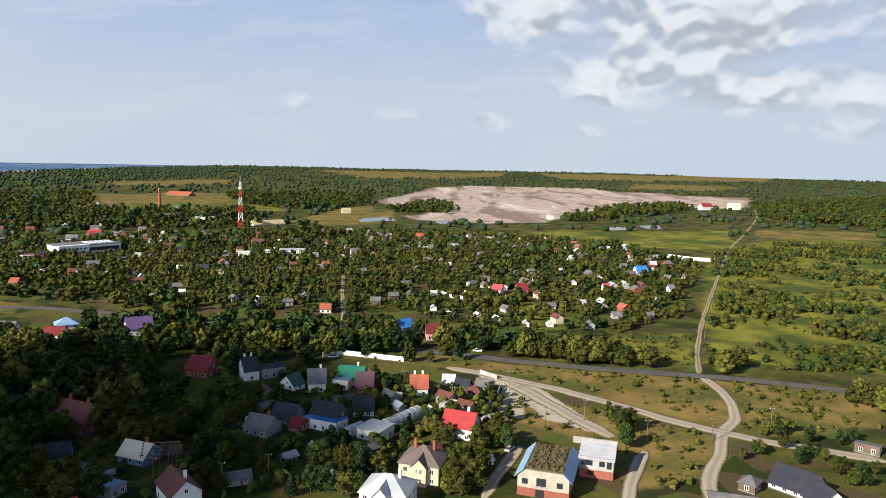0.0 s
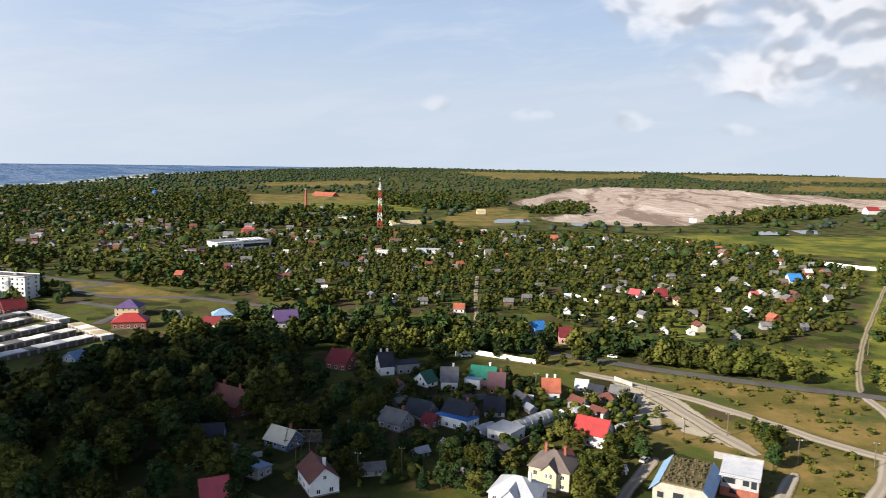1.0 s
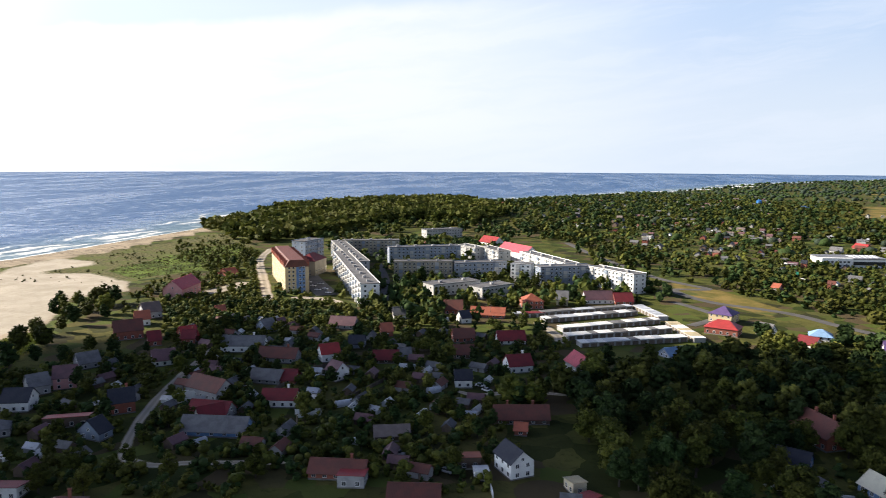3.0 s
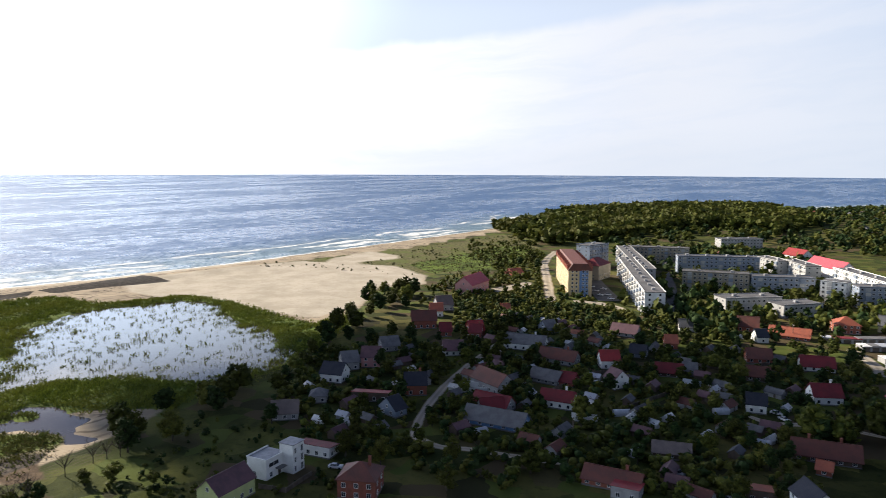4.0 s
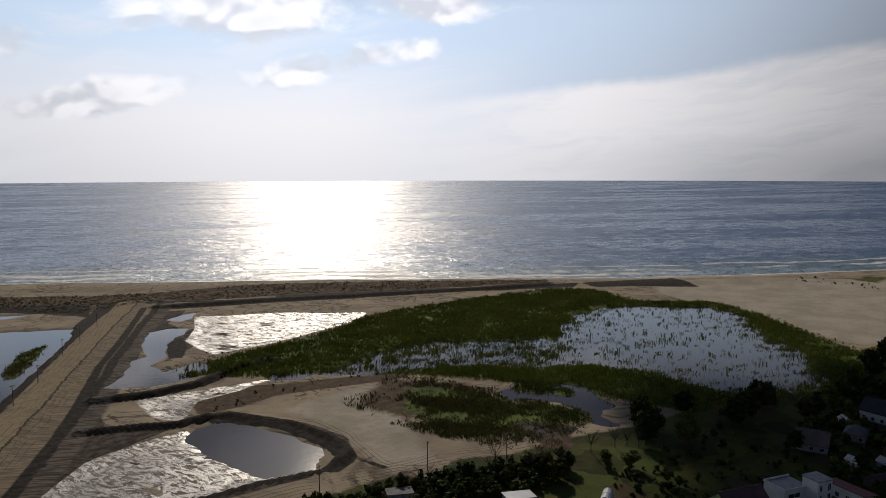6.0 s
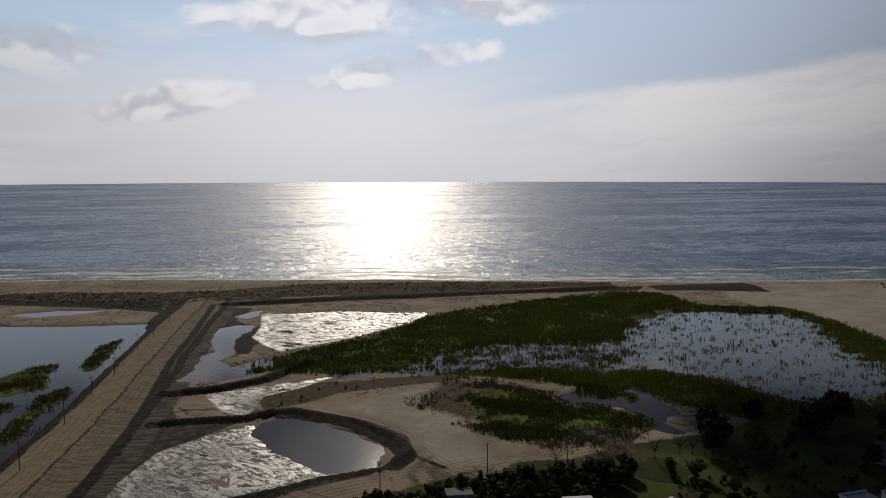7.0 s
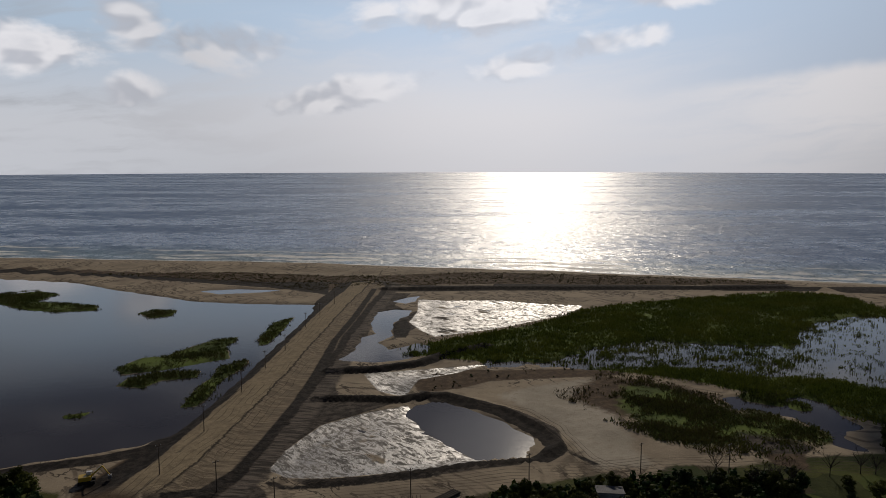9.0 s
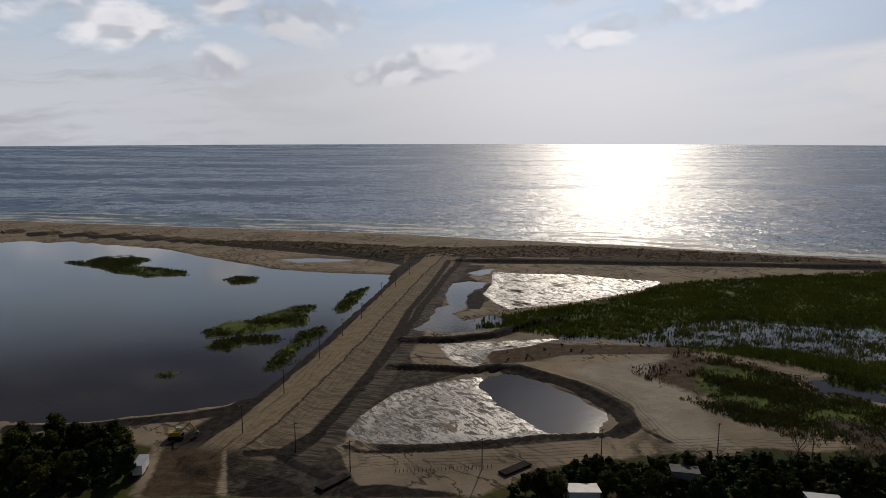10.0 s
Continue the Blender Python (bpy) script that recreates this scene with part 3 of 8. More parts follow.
DARK = [
    [(-10.8, -252.9), (-32.7, -239.3), (-61.1, -228.4), (-73.7, -227.1), (-91.9, -232.5), (-91.1, -227.5), (-72.1, -219.8), (-59.2, -221.8), (-31.8, -233.5), (-10.2, -244.9)],
    [(-240.5, -311.3), (-253.1, -314.8), (-241.8, -296.7), (-225.4, -280.2), (-220.2, -284)], [(-176.7, -278.8), (-206.2, -298.7), (-213.6, -288.8), (-201.1, -286.3), (-176.7, -272.5)], [(-248.4, -347.7), (-264.4, -357.6), (-232.9, -320.4), (-212.1, -302), (-203.6, -299.1)],
    [(-48.9, -772.5), (-130, -690.2), (-195.4, -580.4), (-250.1, -484.1), (-286.2, -448.2), (-260.9, -408.8), (-250.6, -449.8), (-217.1, -514.7), (-160, -617.9), (-48, -759.2)],
    [(-303.9, -411), (-368.7, -360.9), (-455.3, -280.9), (-527.1, -215.2), (-513.7, -209.5), (-439.6, -271), (-354, -346.4), (-296.2, -393.9)],
    [(-535.9, -192), (-576.6, -161.1), (-605.8, -135.8), (-569.3, -105.2), (-551.8, -144.8), (-527.9, -175.2)], [(-361.9, -350.6), (-433.7, -282.2), (-519.1, -190.6), (-535.9, -192), (-449.5, -292.3), (-376.5, -364.5)],
    [(-55.3, -165.3), (-60.8, -172.2), (-66.9, -171.7), (-70.4, -161.5), (-69.1, -155.3)], [(-76, -150.3), (-78.4, -155), (-88.5, -149.2), (-105.8, -128.7)],
]
DRY = [
    [(-57.1, 318.5), (-35.6, 312.7), (0, 323.1), (30.4, 309.8), (113, 293.4), (176.6, 275.8), (154.6, 239.6), (104.7, 229.1), (98, 236.2), (68.8, 260.2), (34.5, 278.1), (17.1, 296), (-20.1, 310.3)],
    [(27.3, 274), (47.2, 258.8), (66.5, 250.9), (90.1, 230.7), (94.1, 221.4), (77.5, 195.9), (55.7, 187.8), (42, 227.9), (20.5, 242.3)],
    [(-160, 386.3), (-139.9, 382.7), (-115.2, 372.9), (-118.3, 363.6), (-149.7, 368.2)], [(-354.7, 440.2), (-305, 435.3), (-249.1, 414.1), (-236.4, 386.7), (-281.1, 394.9), (-319.1, 402.7)], [(-186.7, 391.9), (-161.4, 387.2), (-130.7, 377.2), (-143.8, 360)],
    [(-801.8, 1474), (-637.2, 1654), (-418.8, 1672), (-363, 1362), (-589.3, 1186)], [(-219.5, 967), (-176.5, 1342), (-85.8, 1264), (-75.9, 1003), (-165.2, 922)],
    [(-698.4, 3899), (395.1, 4425), (246, 3337), (-330.8, 3063)], [(550.9, 4277), (2206, 4713), (1634, 3609), (556.7, 3303)], [(-1061, 2211), (-781.6, 2696), (-674.2, 2205), (-880.5, 1896)], [(718.8, 2901), (1351, 3146), (1080, 2659), (656.2, 2487)], [(451.6, 1041), (642.7, 1042), (552.2, 893.1), (397.5, 914.4)], [(-44.1, 179.1), (-44.8, 195.3), (-34.1, 199.7), (-30.7, 179.8)],
]
MEADOW = [
    [(289, 776.6), (454.1, 926), (572.1, 916.2), (199.2, 309.5), (123.2, 321.5), (157.9, 421.4)], [(-209.5, 761.5), (-161.2, 899.9), (11, 902), (207.3, 945.5), (404.2, 1005), (315.7, 781.4), (223.6, 764.9), (75.5, 817.9), (-59.8, 886.3), (-158.2, 696.6), (-195.4, 689.9)],
    [(-603.7, 1195), (-396.5, 1445), (-255.2, 1210), (-323.1, 1112), (-456.8, 1073)], [(43.3, 356.5), (137.3, 377.1), (113, 307.3), (83.1, 318.4), (63.9, 358.4)], [(40.9, 470.5), (75.7, 429), (78.9, 391.5), (53.7, 369.5), (39.3, 409.3)],
    [(-617.4, 83.3), (-639, 97.4), (-659, 137.1), (-648.1, 151.9), (-619.3, 143.8), (-604.6, 101.9), (-600.9, 86.9)],
]
RUTS = [
    ([(-296.7, -404.7), (-233.6, -338.4), (-194.5, -299.7), (-166.9, -267.8), (-132, -229.8), (-106.7, -205.1), (-89.5, -189.1), (-74.8, -182.8), (-65.9, -185.7)], 1.9),
    ([(-49.6, -781.6), (-130.8, -694.1), (-196.5, -583.4), (-251.3, -486.5), (-289.3, -449.1), (-337.1, -386.8), (-398.1, -333.7), (-453.3, -279.6), (-527.3, -212.4)], 2.4),
    ([(-72.2, -184.7), (-75.6, -169.4), (-81, -153.8), (-80.6, -147)], 2.0), ([(-91.1, -175.7), (-93.2, -169.5), (-109.4, -158.8), (-129.8, -147.7)], 1.2), ([(-181.4, -167.6), (-178.8, -149.8), (-171.9, -134.8), (-170.1, -121)], 0.9),
]
MUD = [
    [(-104, -204), (-117.9, -213.5), (-137.3, -226), (-163.2, -253.9), (-164.9, -263.6), (-191.6, -287.6), (-248.4, -347.7), (-291.7, -394.5), (-306.7, -375.5), (-274.3, -352.7), (-269.1, -334.7), (-248.2, -335.7), (-198.5, -282.6), (-177.2, -274.6), (-173.6, -262.9), (-160.9, -250.4), (-148.2, -226.6), (-165.6, -205.6), (-140.8, -204.2), (-126.2, -204.1), (-106.5, -193.2), (-93.7, -182.5), (-89.9, -186.3)],
    [(-96.4, -175.2), (-103.5, -167.7), (-117.3, -158.6), (-148.8, -143.7), (-157.7, -138.3), (-153.3, -136.5), (-114.9, -155.3), (-98.5, -165.7)],
    [(-61.7, -192.3), (-87, -185.9), (-88, -173.3), (-80.6, -147), (-53, -166.9)],
    [(-175.7, -211), (-182.7, -189.1), (-186.3, -164), (-183.4, -146.5), (-173.6, -136.2), (-165.9, -136.5), (-176.1, -142.8), (-181, -164.5), (-177.4, -183.6), (-170.5, -197.9)],
    [(-265.2, -335.4), (-266, -314.9), (-244.8, -294.5), (-224.1, -285.7), (-235.9, -304.3)],
    [(-224.8, -106.3), (-230.9, -102.5), (-232.1, -89.9), (-232.3, -81.9), (-223.9, -82.2), (-216.7, -89.6), (-214.3, -97.6)],
    [(-267.8, -327.6), (-284.3, -325.9), (-292.1, -304), (-292.5, -281.1), (-272.4, -270), (-253.1, -276), (-245.7, -281.4), (-246.3, -297.2), (-249.2, -312.5)],
]
WAY = [(-53.2, -185.6), (-64.9, -187.3), (-77, -179.9), (-89.2, -168.9), (-107.7, -156.4), (-127.3, -144.9), (-155.3, -127.4), (-182.8, -108.9), (-208.2, -89.2), (-229.5, -68.3)]
LANE = [(-183.4, -182.3), (-188.5, -166), (-185.1, -150.3), (-176.9, -136.6), (-171.7, -126.2), (-171.1, -117.8), (-174.5, -110.8)]
PALE = [[(17.2, 297.7), (27.6, 290.4), (40.9, 275), (55.3, 235.4), (52.8, 229.6), (43.8, 238.4), (36.7, 241.2), (34.9, 253.7), (31, 255.9), (30.2, 240.2), (28, 241.7), (21, 249.3), (18.4, 253.9), (23.4, 266.9), (24.8, 276.7), (15.9, 289.5)], [(-214.1, -183.2), (-243.5, -172.8), (-210, -140.1), (-187.8, -120.7), (-182.4, -108.7), (-167.8, -119.3), (-178.7, -137), (-188.7, -152.8), (-193.5, -187.8)], [(-579.5, -144.8), (-637.1, -66.4), (-670.1, -6.8), (-643.7, 34.4), (-625.9, 73.9), (-566, 90), (-528, 81.8), (-520.8, 46.7), (-453.1, 29.7), (-420.7, 2.1), (-440.4, -32.6), (-486.7, -85), (-525.8, -127.7)], [(-535.4, -240.8), (-561.6, -194.9), (-614.3, -120.7), (-655.6, -68.2), (-721.8, -7.2), (-675.1, -70.2), (-641.9, -126), (-584.3, -202.6), (-555.8, -249.8)], [(-651, 8.1), (-691.8, 22.4), (-733.9, 58.9), (-694, 86.2), (-673, 81), (-660.1, 53.1), (-640.3, 25.9)]]
DAM = [(-303.1, -420.5), (-246.4, -366.3), (-195.1, -314.4), (-145.9, -263.3), (-105.4, -224), (-78.1, -198.9), (-63.7, -188.6)]
DIKES = [
    ([(-173.9, -203.7), (-180.2, -199.1), (-183.5, -185.4), (-184.7, -166.6), (-181.9, -148.8), (-174.2, -138.5), (-166.6, -137)], 2.4, 0.9),
    ([(-139.1, -228.9), (-150.8, -218.7), (-162.6, -206.1), (-173.9, -203.7)], 2.2, 1.6),
    ([(-163.6, -256.8), (-180.7, -244.4), (-199.4, -239.7), (-220, -243.6), (-244, -241.5)], 3.0, 1.6),
    ([(-100, -168.3), (-110.7, -160.6), (-125.9, -153.4), (-142.4, -146.8), (-157.1, -137.7)], 1.3, 0.6),
    ([(-301.6, -401.1), (-360.4, -352.7), (-445.4, -274.6), (-518.1, -211.4)], 4.0, 1.8),
]


def inside(poly, P):
    """How deep each point lies inside the outline, in metres (less than nothing outside)."""
    A = np.array(poly, float)
    B = np.roll(A, -1, 0)
    best, odd = np.full(len(P), 1e18), np.zeros(len(P), bool)
    for a, b in zip(A, B):
        d = b - a
        u = np.clip(((P - a) @ d) / max(d @ d, 1e-9), 0, 1)
        best = np.minimum(best, ((P - a - u[:, None] * d) ** 2).sum(1))
        hit = (a[1] > P[:, 1]) != (b[1] > P[:, 1])
        with np.errstate(divide="ignore", invalid="ignore"):
            odd ^= hit & (P[:, 0] < d[0] * (P[:, 1] - a[1]) / (d[1] if d[1] else 1e-9) + a[0])
    return np.where(odd, 1, -1) * np.sqrt(best)


def near_line(line, P):
    """The distance of each point from a line of places."""
    best = np.full(len(P), 1e18)
    for a, b in zip(np.array(line[:-1], float), np.array(line[1:], float)):
        d = b - a
        u = np.clip(((P - a) @ d) / max(d @ d, 1e-9), 0, 1)
        best = np.minimum(best, ((P - a - u[:, None] * d) ** 2).sum(1))
    return np.sqrt(best)


def across(line, P):
    """The distance of each point from a line, less than nothing on its right."""
    best, out = np.full(len(P), 1e18), np.zeros(len(P))
    for a, b in zip(np.array(line[:-1], float), np.array(line[1:], float)):
        d = b - a
        u = np.clip(((P - a) @ d) / max(d @ d, 1e-9), 0, 1)
        r = P - a - u[:, None] * d
        h = (r ** 2).sum(1)
        out = np.where(h < best, np.sqrt(h) * np.sign(d[0] * r[:, 1] - d[1] * r[:, 0]), out)
        best = np.minimum(best, h)
    return out


def ripple(P, scale, seed=0.0):
    """Smooth waves of chance between about -1 and 1."""
    x, y = P[:, 0] / scale + seed, P[:, 1] / scale - seed * 1.7
    return (np.sin(x * 1.3 + 1.9 * np.sin(y * 0.7 + seed)) + np.sin(y * 1.7 + 1.3 * np.sin(x * 0.9 - seed)) + np.sin((x + y) * 2.9 + 2 * np.sin(x * 1.7 - y * 1.1))) / 3


def smooth(v, lo, hi):
    u = np.clip((v - lo) / (hi - lo), 0, 1)
    return u * u * (3 - 2 * u)


WATER = -0.7


def bowl(P):
    return 20.0 * smooth(np.hypot(P[:, 0], P[:, 1]), 2300, 4900)


def ground_height(P):
    P = np.asarray(P, float).reshape(-1, 2)
    r = np.hypot(P[:, 0], P[:, 1])
    z = 0.25 * ripple(P, 28) + 0.12 * ripple(P, 7, 3.0) + smooth(r, 1200, 3800) * (2 + 5 * ripple(P, 420, 2.0))
    z += 14 * np.exp(-(((P[:, 0] + 1050) / 260) ** 2 + ((P[:, 1] - 640) / 330) ** 2))
    pit = inside(PIT, P)
    z -= 9 * smooth(pit, -5, 60) - 3.5 * smooth(pit, 30, 200) * ripple(P, 90, 5.0)
    off = inside(SEA, P) + 3 * ripple(P, 30, 1.0)
    z = np.where(off > -45, np.minimum(z + 0.9 * np.exp(-((off + 32) / 14) ** 2), WATER - off * 0.055 + 0.1 * ripple(P, 9)), z)
    z = np.maximum(z, -5)
    for poly in WATERS:
        rag = 2.6 if poly in REEDY else 1.0
        s = inside(poly, P) + rag * (1.3 * ripple(P, 11, 4.0) + 0.7 * ripple(P, 4.5, 2.0))
        z = np.minimum(z, np.where(s > 0, WATER - np.minimum(1.6, 0.25 * s), np.where(s > -3.5, WATER - 0.25 * s, 99)))
    for poly in WET:
        s = inside(poly, P)
        z = np.where(s > -3, np.minimum(z, np.maximum(WATER + 0.1 + 0.12 * ripple(P, 6, 1.0), -0.1 * s)), z)
    for poly in ISLANDS:
        s = inside(poly, P) + 0.8 * ripple(P, 6, 1.0)
        z = np.where(s > -3, np.maximum(z, WATER + np.minimum(0.4, 0.2 * s)), z)
    d = across(DAM, P) + 0.7 * ripple(P, 9, 6.0)
    top = 1.5 - 2.9 * smooth(d, -11.0, -21) - 1.2 * smooth(d, 0.5, 7) - 1.6 * smooth(d, 12.5, 19) + 0.1 * ripple(P, 5, 2.0)
    z = np.maximum(z, np.where((d > -24) & (d < 20), top, -9))
    for line, half, high in DIKES:
        d = near_line(line, P)
        z = np.maximum(z, np.where(d < half * 3, (high + 0.5) * (1 - smooth(d, half * 0.3, half * 1.6)) - 0.5 + 0.14 * ripple(P, 4, 3.0) * (d < half * 1.5), -9))
    return z + bowl(P)


def lines(lo, hi, step):
    """Grid lines: even between lo and hi, then ever wider apart, out to the horizon."""
    mid = list(np.arange(lo, hi + step, step))
    out, gap = [hi + step], step
    while out[-1] < 4900:
        gap *= 1.11
        out.append(out[-1] + gap)
    back, gap = [lo], step
    while back[-1] > -4900:
        gap *= 1.11
        back.append(back[-1] - gap)
    return np.array(sorted(set([max(v, -4900.0) for v in back[1:]] + mid[:-1] + [min(v, 4900.0) for v in out])))


def sheet(name, xs, ys, height, keep=None, mat=None):
    gx, gy = np.meshgrid(xs, ys)
    P = np.stack([gx.ravel(), gy.ravel()], 1)
    far, r = np.abs(P).max(1), np.hypot(P[:, 0], P[:, 1])
    u = smooth(far, 900, 4900)
    P = P * (1 - u + u * far / np.maximum(r, 1e-6))[:, None]
    nx, ny = len(xs), len(ys)
    i = (np.arange(ny - 1)[:, None] * nx + np.arange(nx - 1)[None]).ravel()
    F = np.stack([i, i + 1, i + nx + 1, i + nx], 1)
    if keep is not None:
        F = F[keep(P)[F].any(1)]
        used, F = np.unique(F, return_inverse=True)
        P, F = P[used], F.reshape(-1, 4)
    return mesh_object(name, np.column_stack([P, height(P)]), F, mat), P


def mesh_from(name, V, F, mat=None, smooth_shade=True):
    """A mesh from arrays of corners and of equal-sided faces."""
    me = bpy.data.meshes.new(name)
    V, F = np.asarray(V, np.float32), np.asarray(F, np.int32)
    me.vertices.add(len(V))
    me.vertices.foreach_set("co", V.ravel())
    me.loops.add(F.size)
    me.loops.foreach_set("vertex_index", F.ravel())
    me.polygons.add(len(F))
    me.polygons.foreach_set("loop_start", np.arange(0, F.size, F.shape[1], dtype=np.int32))
    me.polygons.foreach_set("use_smooth", np.full(len(F), smooth_shade))
    me.update(calc_edges=True)
    if mat:
        me.materials.append(mat)
    return me


def mesh_object(name, V, F, mat=None, smooth_shade=True):
    return new(name, mesh_from(name, V, F, mat, smooth_shade))


def give(ob, name, values):
    ob.data.attributes.new(name, "FLOAT", "POINT").data.foreach_set("value", np.asarray(values, np.float32))


def cover(polys, P, soft=6.0):
    v = np.full(len(P), 0.0)
    for poly in polys:
        v = np.maximum(v, np.clip(0.5 + inside(poly, P) / (2 * soft), 0, 1))
    return v


def finer(values, lo, hi, step):
    """The same grid lines, closer together between lo and hi."""
    return np.array(sorted([v for v in values if v < lo - step or v > hi + step] + list(np.arange(lo, hi + step, step))))


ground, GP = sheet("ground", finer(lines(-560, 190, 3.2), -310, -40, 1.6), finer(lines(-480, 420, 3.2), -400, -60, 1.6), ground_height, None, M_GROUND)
give(ground, "sand", cover([COAST_SAND], GP, 5.0))
give(ground, "pit", cover([PIT], GP, 25.0))
give(ground, "marsh", np.maximum(cover(MARSH[:1] + MARSH[2:], GP, 3.0), cover(MARSH[1:2], GP, 11.0)))
give(ground, "brown", np.maximum(cover(BROWN[:2] + BROWN[3:], GP, 3.0), cover(BROWN[2:3], GP, 14.0)))
give(ground, "dune", cover(DUNES, GP, 6.0))
give(ground, "dry", cover(DRY, GP, 8.0))
give(ground, "meadow", cover(MEADOW, GP, 14.0))
give(ground, "wet", cover(WET, GP, 1.2))
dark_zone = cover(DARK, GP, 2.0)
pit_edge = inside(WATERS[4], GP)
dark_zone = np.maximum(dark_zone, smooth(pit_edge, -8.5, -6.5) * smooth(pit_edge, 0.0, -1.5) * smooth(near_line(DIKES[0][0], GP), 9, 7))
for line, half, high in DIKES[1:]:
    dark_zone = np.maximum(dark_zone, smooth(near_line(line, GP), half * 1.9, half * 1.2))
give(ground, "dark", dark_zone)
give(ground, "dam", across(DAM, GP))
tail = Vector(DAM[-1]) - Vector(DAM[-2])
past = (GP - np.array(DAM[-1])) @ np.array(tail.normalized())
give(ground, "dam_on", smooth(past, 5, -4))
give(ground, "way", np.minimum(np.abs(across(WAY, GP)), 60) * np.sign(across(WAY, GP)))
give(ground, "lane", across(LANE, GP))
give(ground, "rut", np.min([near_line(line, GP) - half for line, half in RUTS], 0))
give(ground, "pale", np.maximum(cover(PALE[:1], GP, 2.0), cover(PALE[1:], GP, 12.0)))
give(ground, "mud", cover(MUD, GP, 2.0))
tagged(ground, "flat land of grass, gardens, sand and marsh down to the shore", "ground", kind="structure")

sea, SP = sheet("sea_water", lines(-900, 120, 6.0), lines(-700, 420, 6.0), lambda P: WATER + bowl(P), lambda P: inside(SEA, P) > -45, M_SEA)
give(sea, "offshore", inside(SEA, SP) + 3 * ripple(SP, 30, 1.0))
tagged(sea, "grey-blue sea with small waves and breakers along the beach", "sea", kind="structure")
pond_xs, pond_ys = np.arange(-520, 270, 13.0), np.arange(-920, 140, 13.0)
pond, _ = sheet("pond_water", pond_xs, pond_ys, lambda P: np.full(len(P), WATER), lambda P: (inside(COAST_SAND, P) > -25) & (inside(SEA, P) < -32), M_POND)
tagged(pond, "still grey water of the lagoon and settling ponds", "water", kind="structure")
for poly in LAKE:
    c = np.mean(poly, 0)
    V = [(*(c + (np.array(q) - c) * 1.08), WATER) for q in poly]
    me = bpy.data.meshes.new("water")
    me.from_pydata([*V], [], [list(range(len(V)))])
    me.materials.append(M_POND)
    tagged(new("lake_water", me), "flat grey pond beside the quarry", "water", kind="structure")


# ---- roads ----
def ribbon(name, line, width, mat, label, category="road"):
    """A road that follows the ground, with uneven edges and a shallow crown."""
    pts = [Vector((*p, 0)) for p in line]
    fine = []
    for i in range(len(pts) - 1):
        p0, p1, p2, p3 = pts[max(i - 1, 0)], pts[i], pts[i + 1], pts[min(i + 2, len(pts) - 1)]
        steps = max(2, int((p2 - p1).length / 2.2))
        for s in range(steps):
            u = s / steps
            fine.append(0.5 * ((2 * p1) + (p2 - p0) * u + (2 * p0 - 5 * p1 + 4 * p2 - p3) * u * u + (3 * p1 - p0 - 3 * p2 + p3) * u ** 3))
    fine.append(pts[-1])
    rng = np.random.default_rng(len(fine) + int(width * 10))
    worn = 0.0 if mat is M_ASPHALT else 0.3 + 0.05 * width
    rows, F, sides = [], [], []
    for i, p in enumerate(fine):
        d = (fine[min(i + 1, len(fine) - 1)] - fine[max(i - 1, 0)]).normalized()
        side = Vector((-d.y, d.x, 0))
        end = 1.0 if mat is M_ASPHALT else min(1.0, 0.45 + 0.2 * min(i, len(fine) - 1 - i))
        for u, h in ((-1, -0.06), (-0.85, 0.0), (0, 0.02), (0.85, 0.0), (1, -0.06)):
            w = width * 0.5 * end + (worn * (0.5 * math.sin(i * 0.31 + u) + 0.3 * math.sin(i * 0.83 + 2 * u)) + rng.normal() * worn * 0.08 if abs(u) > 0.5 else 0)
            q = p + side * (u * w)
            rows.append((q.x, q.y, h + 0.12))
            sides.append(u)
    V = np.array(rows)
    Z = ground_height(V[:, :2]).reshape(-1, 5).max(1)
    pad = np.pad(Z, 2, mode="edge")
    V[:, 2] += np.repeat(np.max([pad[k:k + len(Z)] for k in range(5)], 0) * 0.5 + np.mean([pad[k:k + len(Z)] for k in range(5)], 0) * 0.5, 5)
    for i in range(len(fine) - 1):
        for j in range(4):
            a = i * 5 + j
            F.append((a, a + 5, a + 6, a + 1))
    ob = mesh_object(name, V, F, mat)
    give(ob, "side", sides)
    return tagged(ob, label, category, kind="structure")


ROADS = []


def road(name, line, width, mat, label):
    ROADS.append((line, width))
    return ribbon(name, line, width, mat, label)


road("road_main", [(-584.8, 547.4), (-489.5, 496.4), (-371.9, 443.1), (-316.8, 433.7)] + [(-327.4, 410.3), (-287.5, 395.4), (-242.1, 404.5), (-203.6, 397), (-156.1, 388.1), (-127.6, 375.7)] + [(-113.3, 366.6), (-50.1, 341.6), (2.7, 325.3), (38.5, 314), (79.6, 304), (112.2, 298.1), (146.8, 288.9), (179, 276.7), (203.3, 268.9)], 7.0, M_ASPHALT, "grey asphalt main road past the gardens")
road("road_gravel", [(2.6, 301.5), (17.1, 295.2), (29.6, 287.4), (49.6, 273.4), (68.2, 257.6), (81, 244.4), (96.6, 232.6), (111.6, 223.7), (139.7, 212.8)], 6.5, M_GRAVEL, "pale gravel road across the dry meadow")
road("road_gravel", [(27, 284.2), (35.8, 269.7), (47, 245.7), (55, 231.2), (57.7, 226.4)], 7.0, M_GRAVEL, "pale gravel side road")
road("road_gravel", [(112.2, 298.1), (113.2, 274.3), (106.9, 248.8), (96.6, 232.6), (89.5, 216.6), (79, 197.8), (75.2, 184.7), (71.6, 170)], 4.6, M_GRAVEL, "pale gravel lane between the houses and the main road")
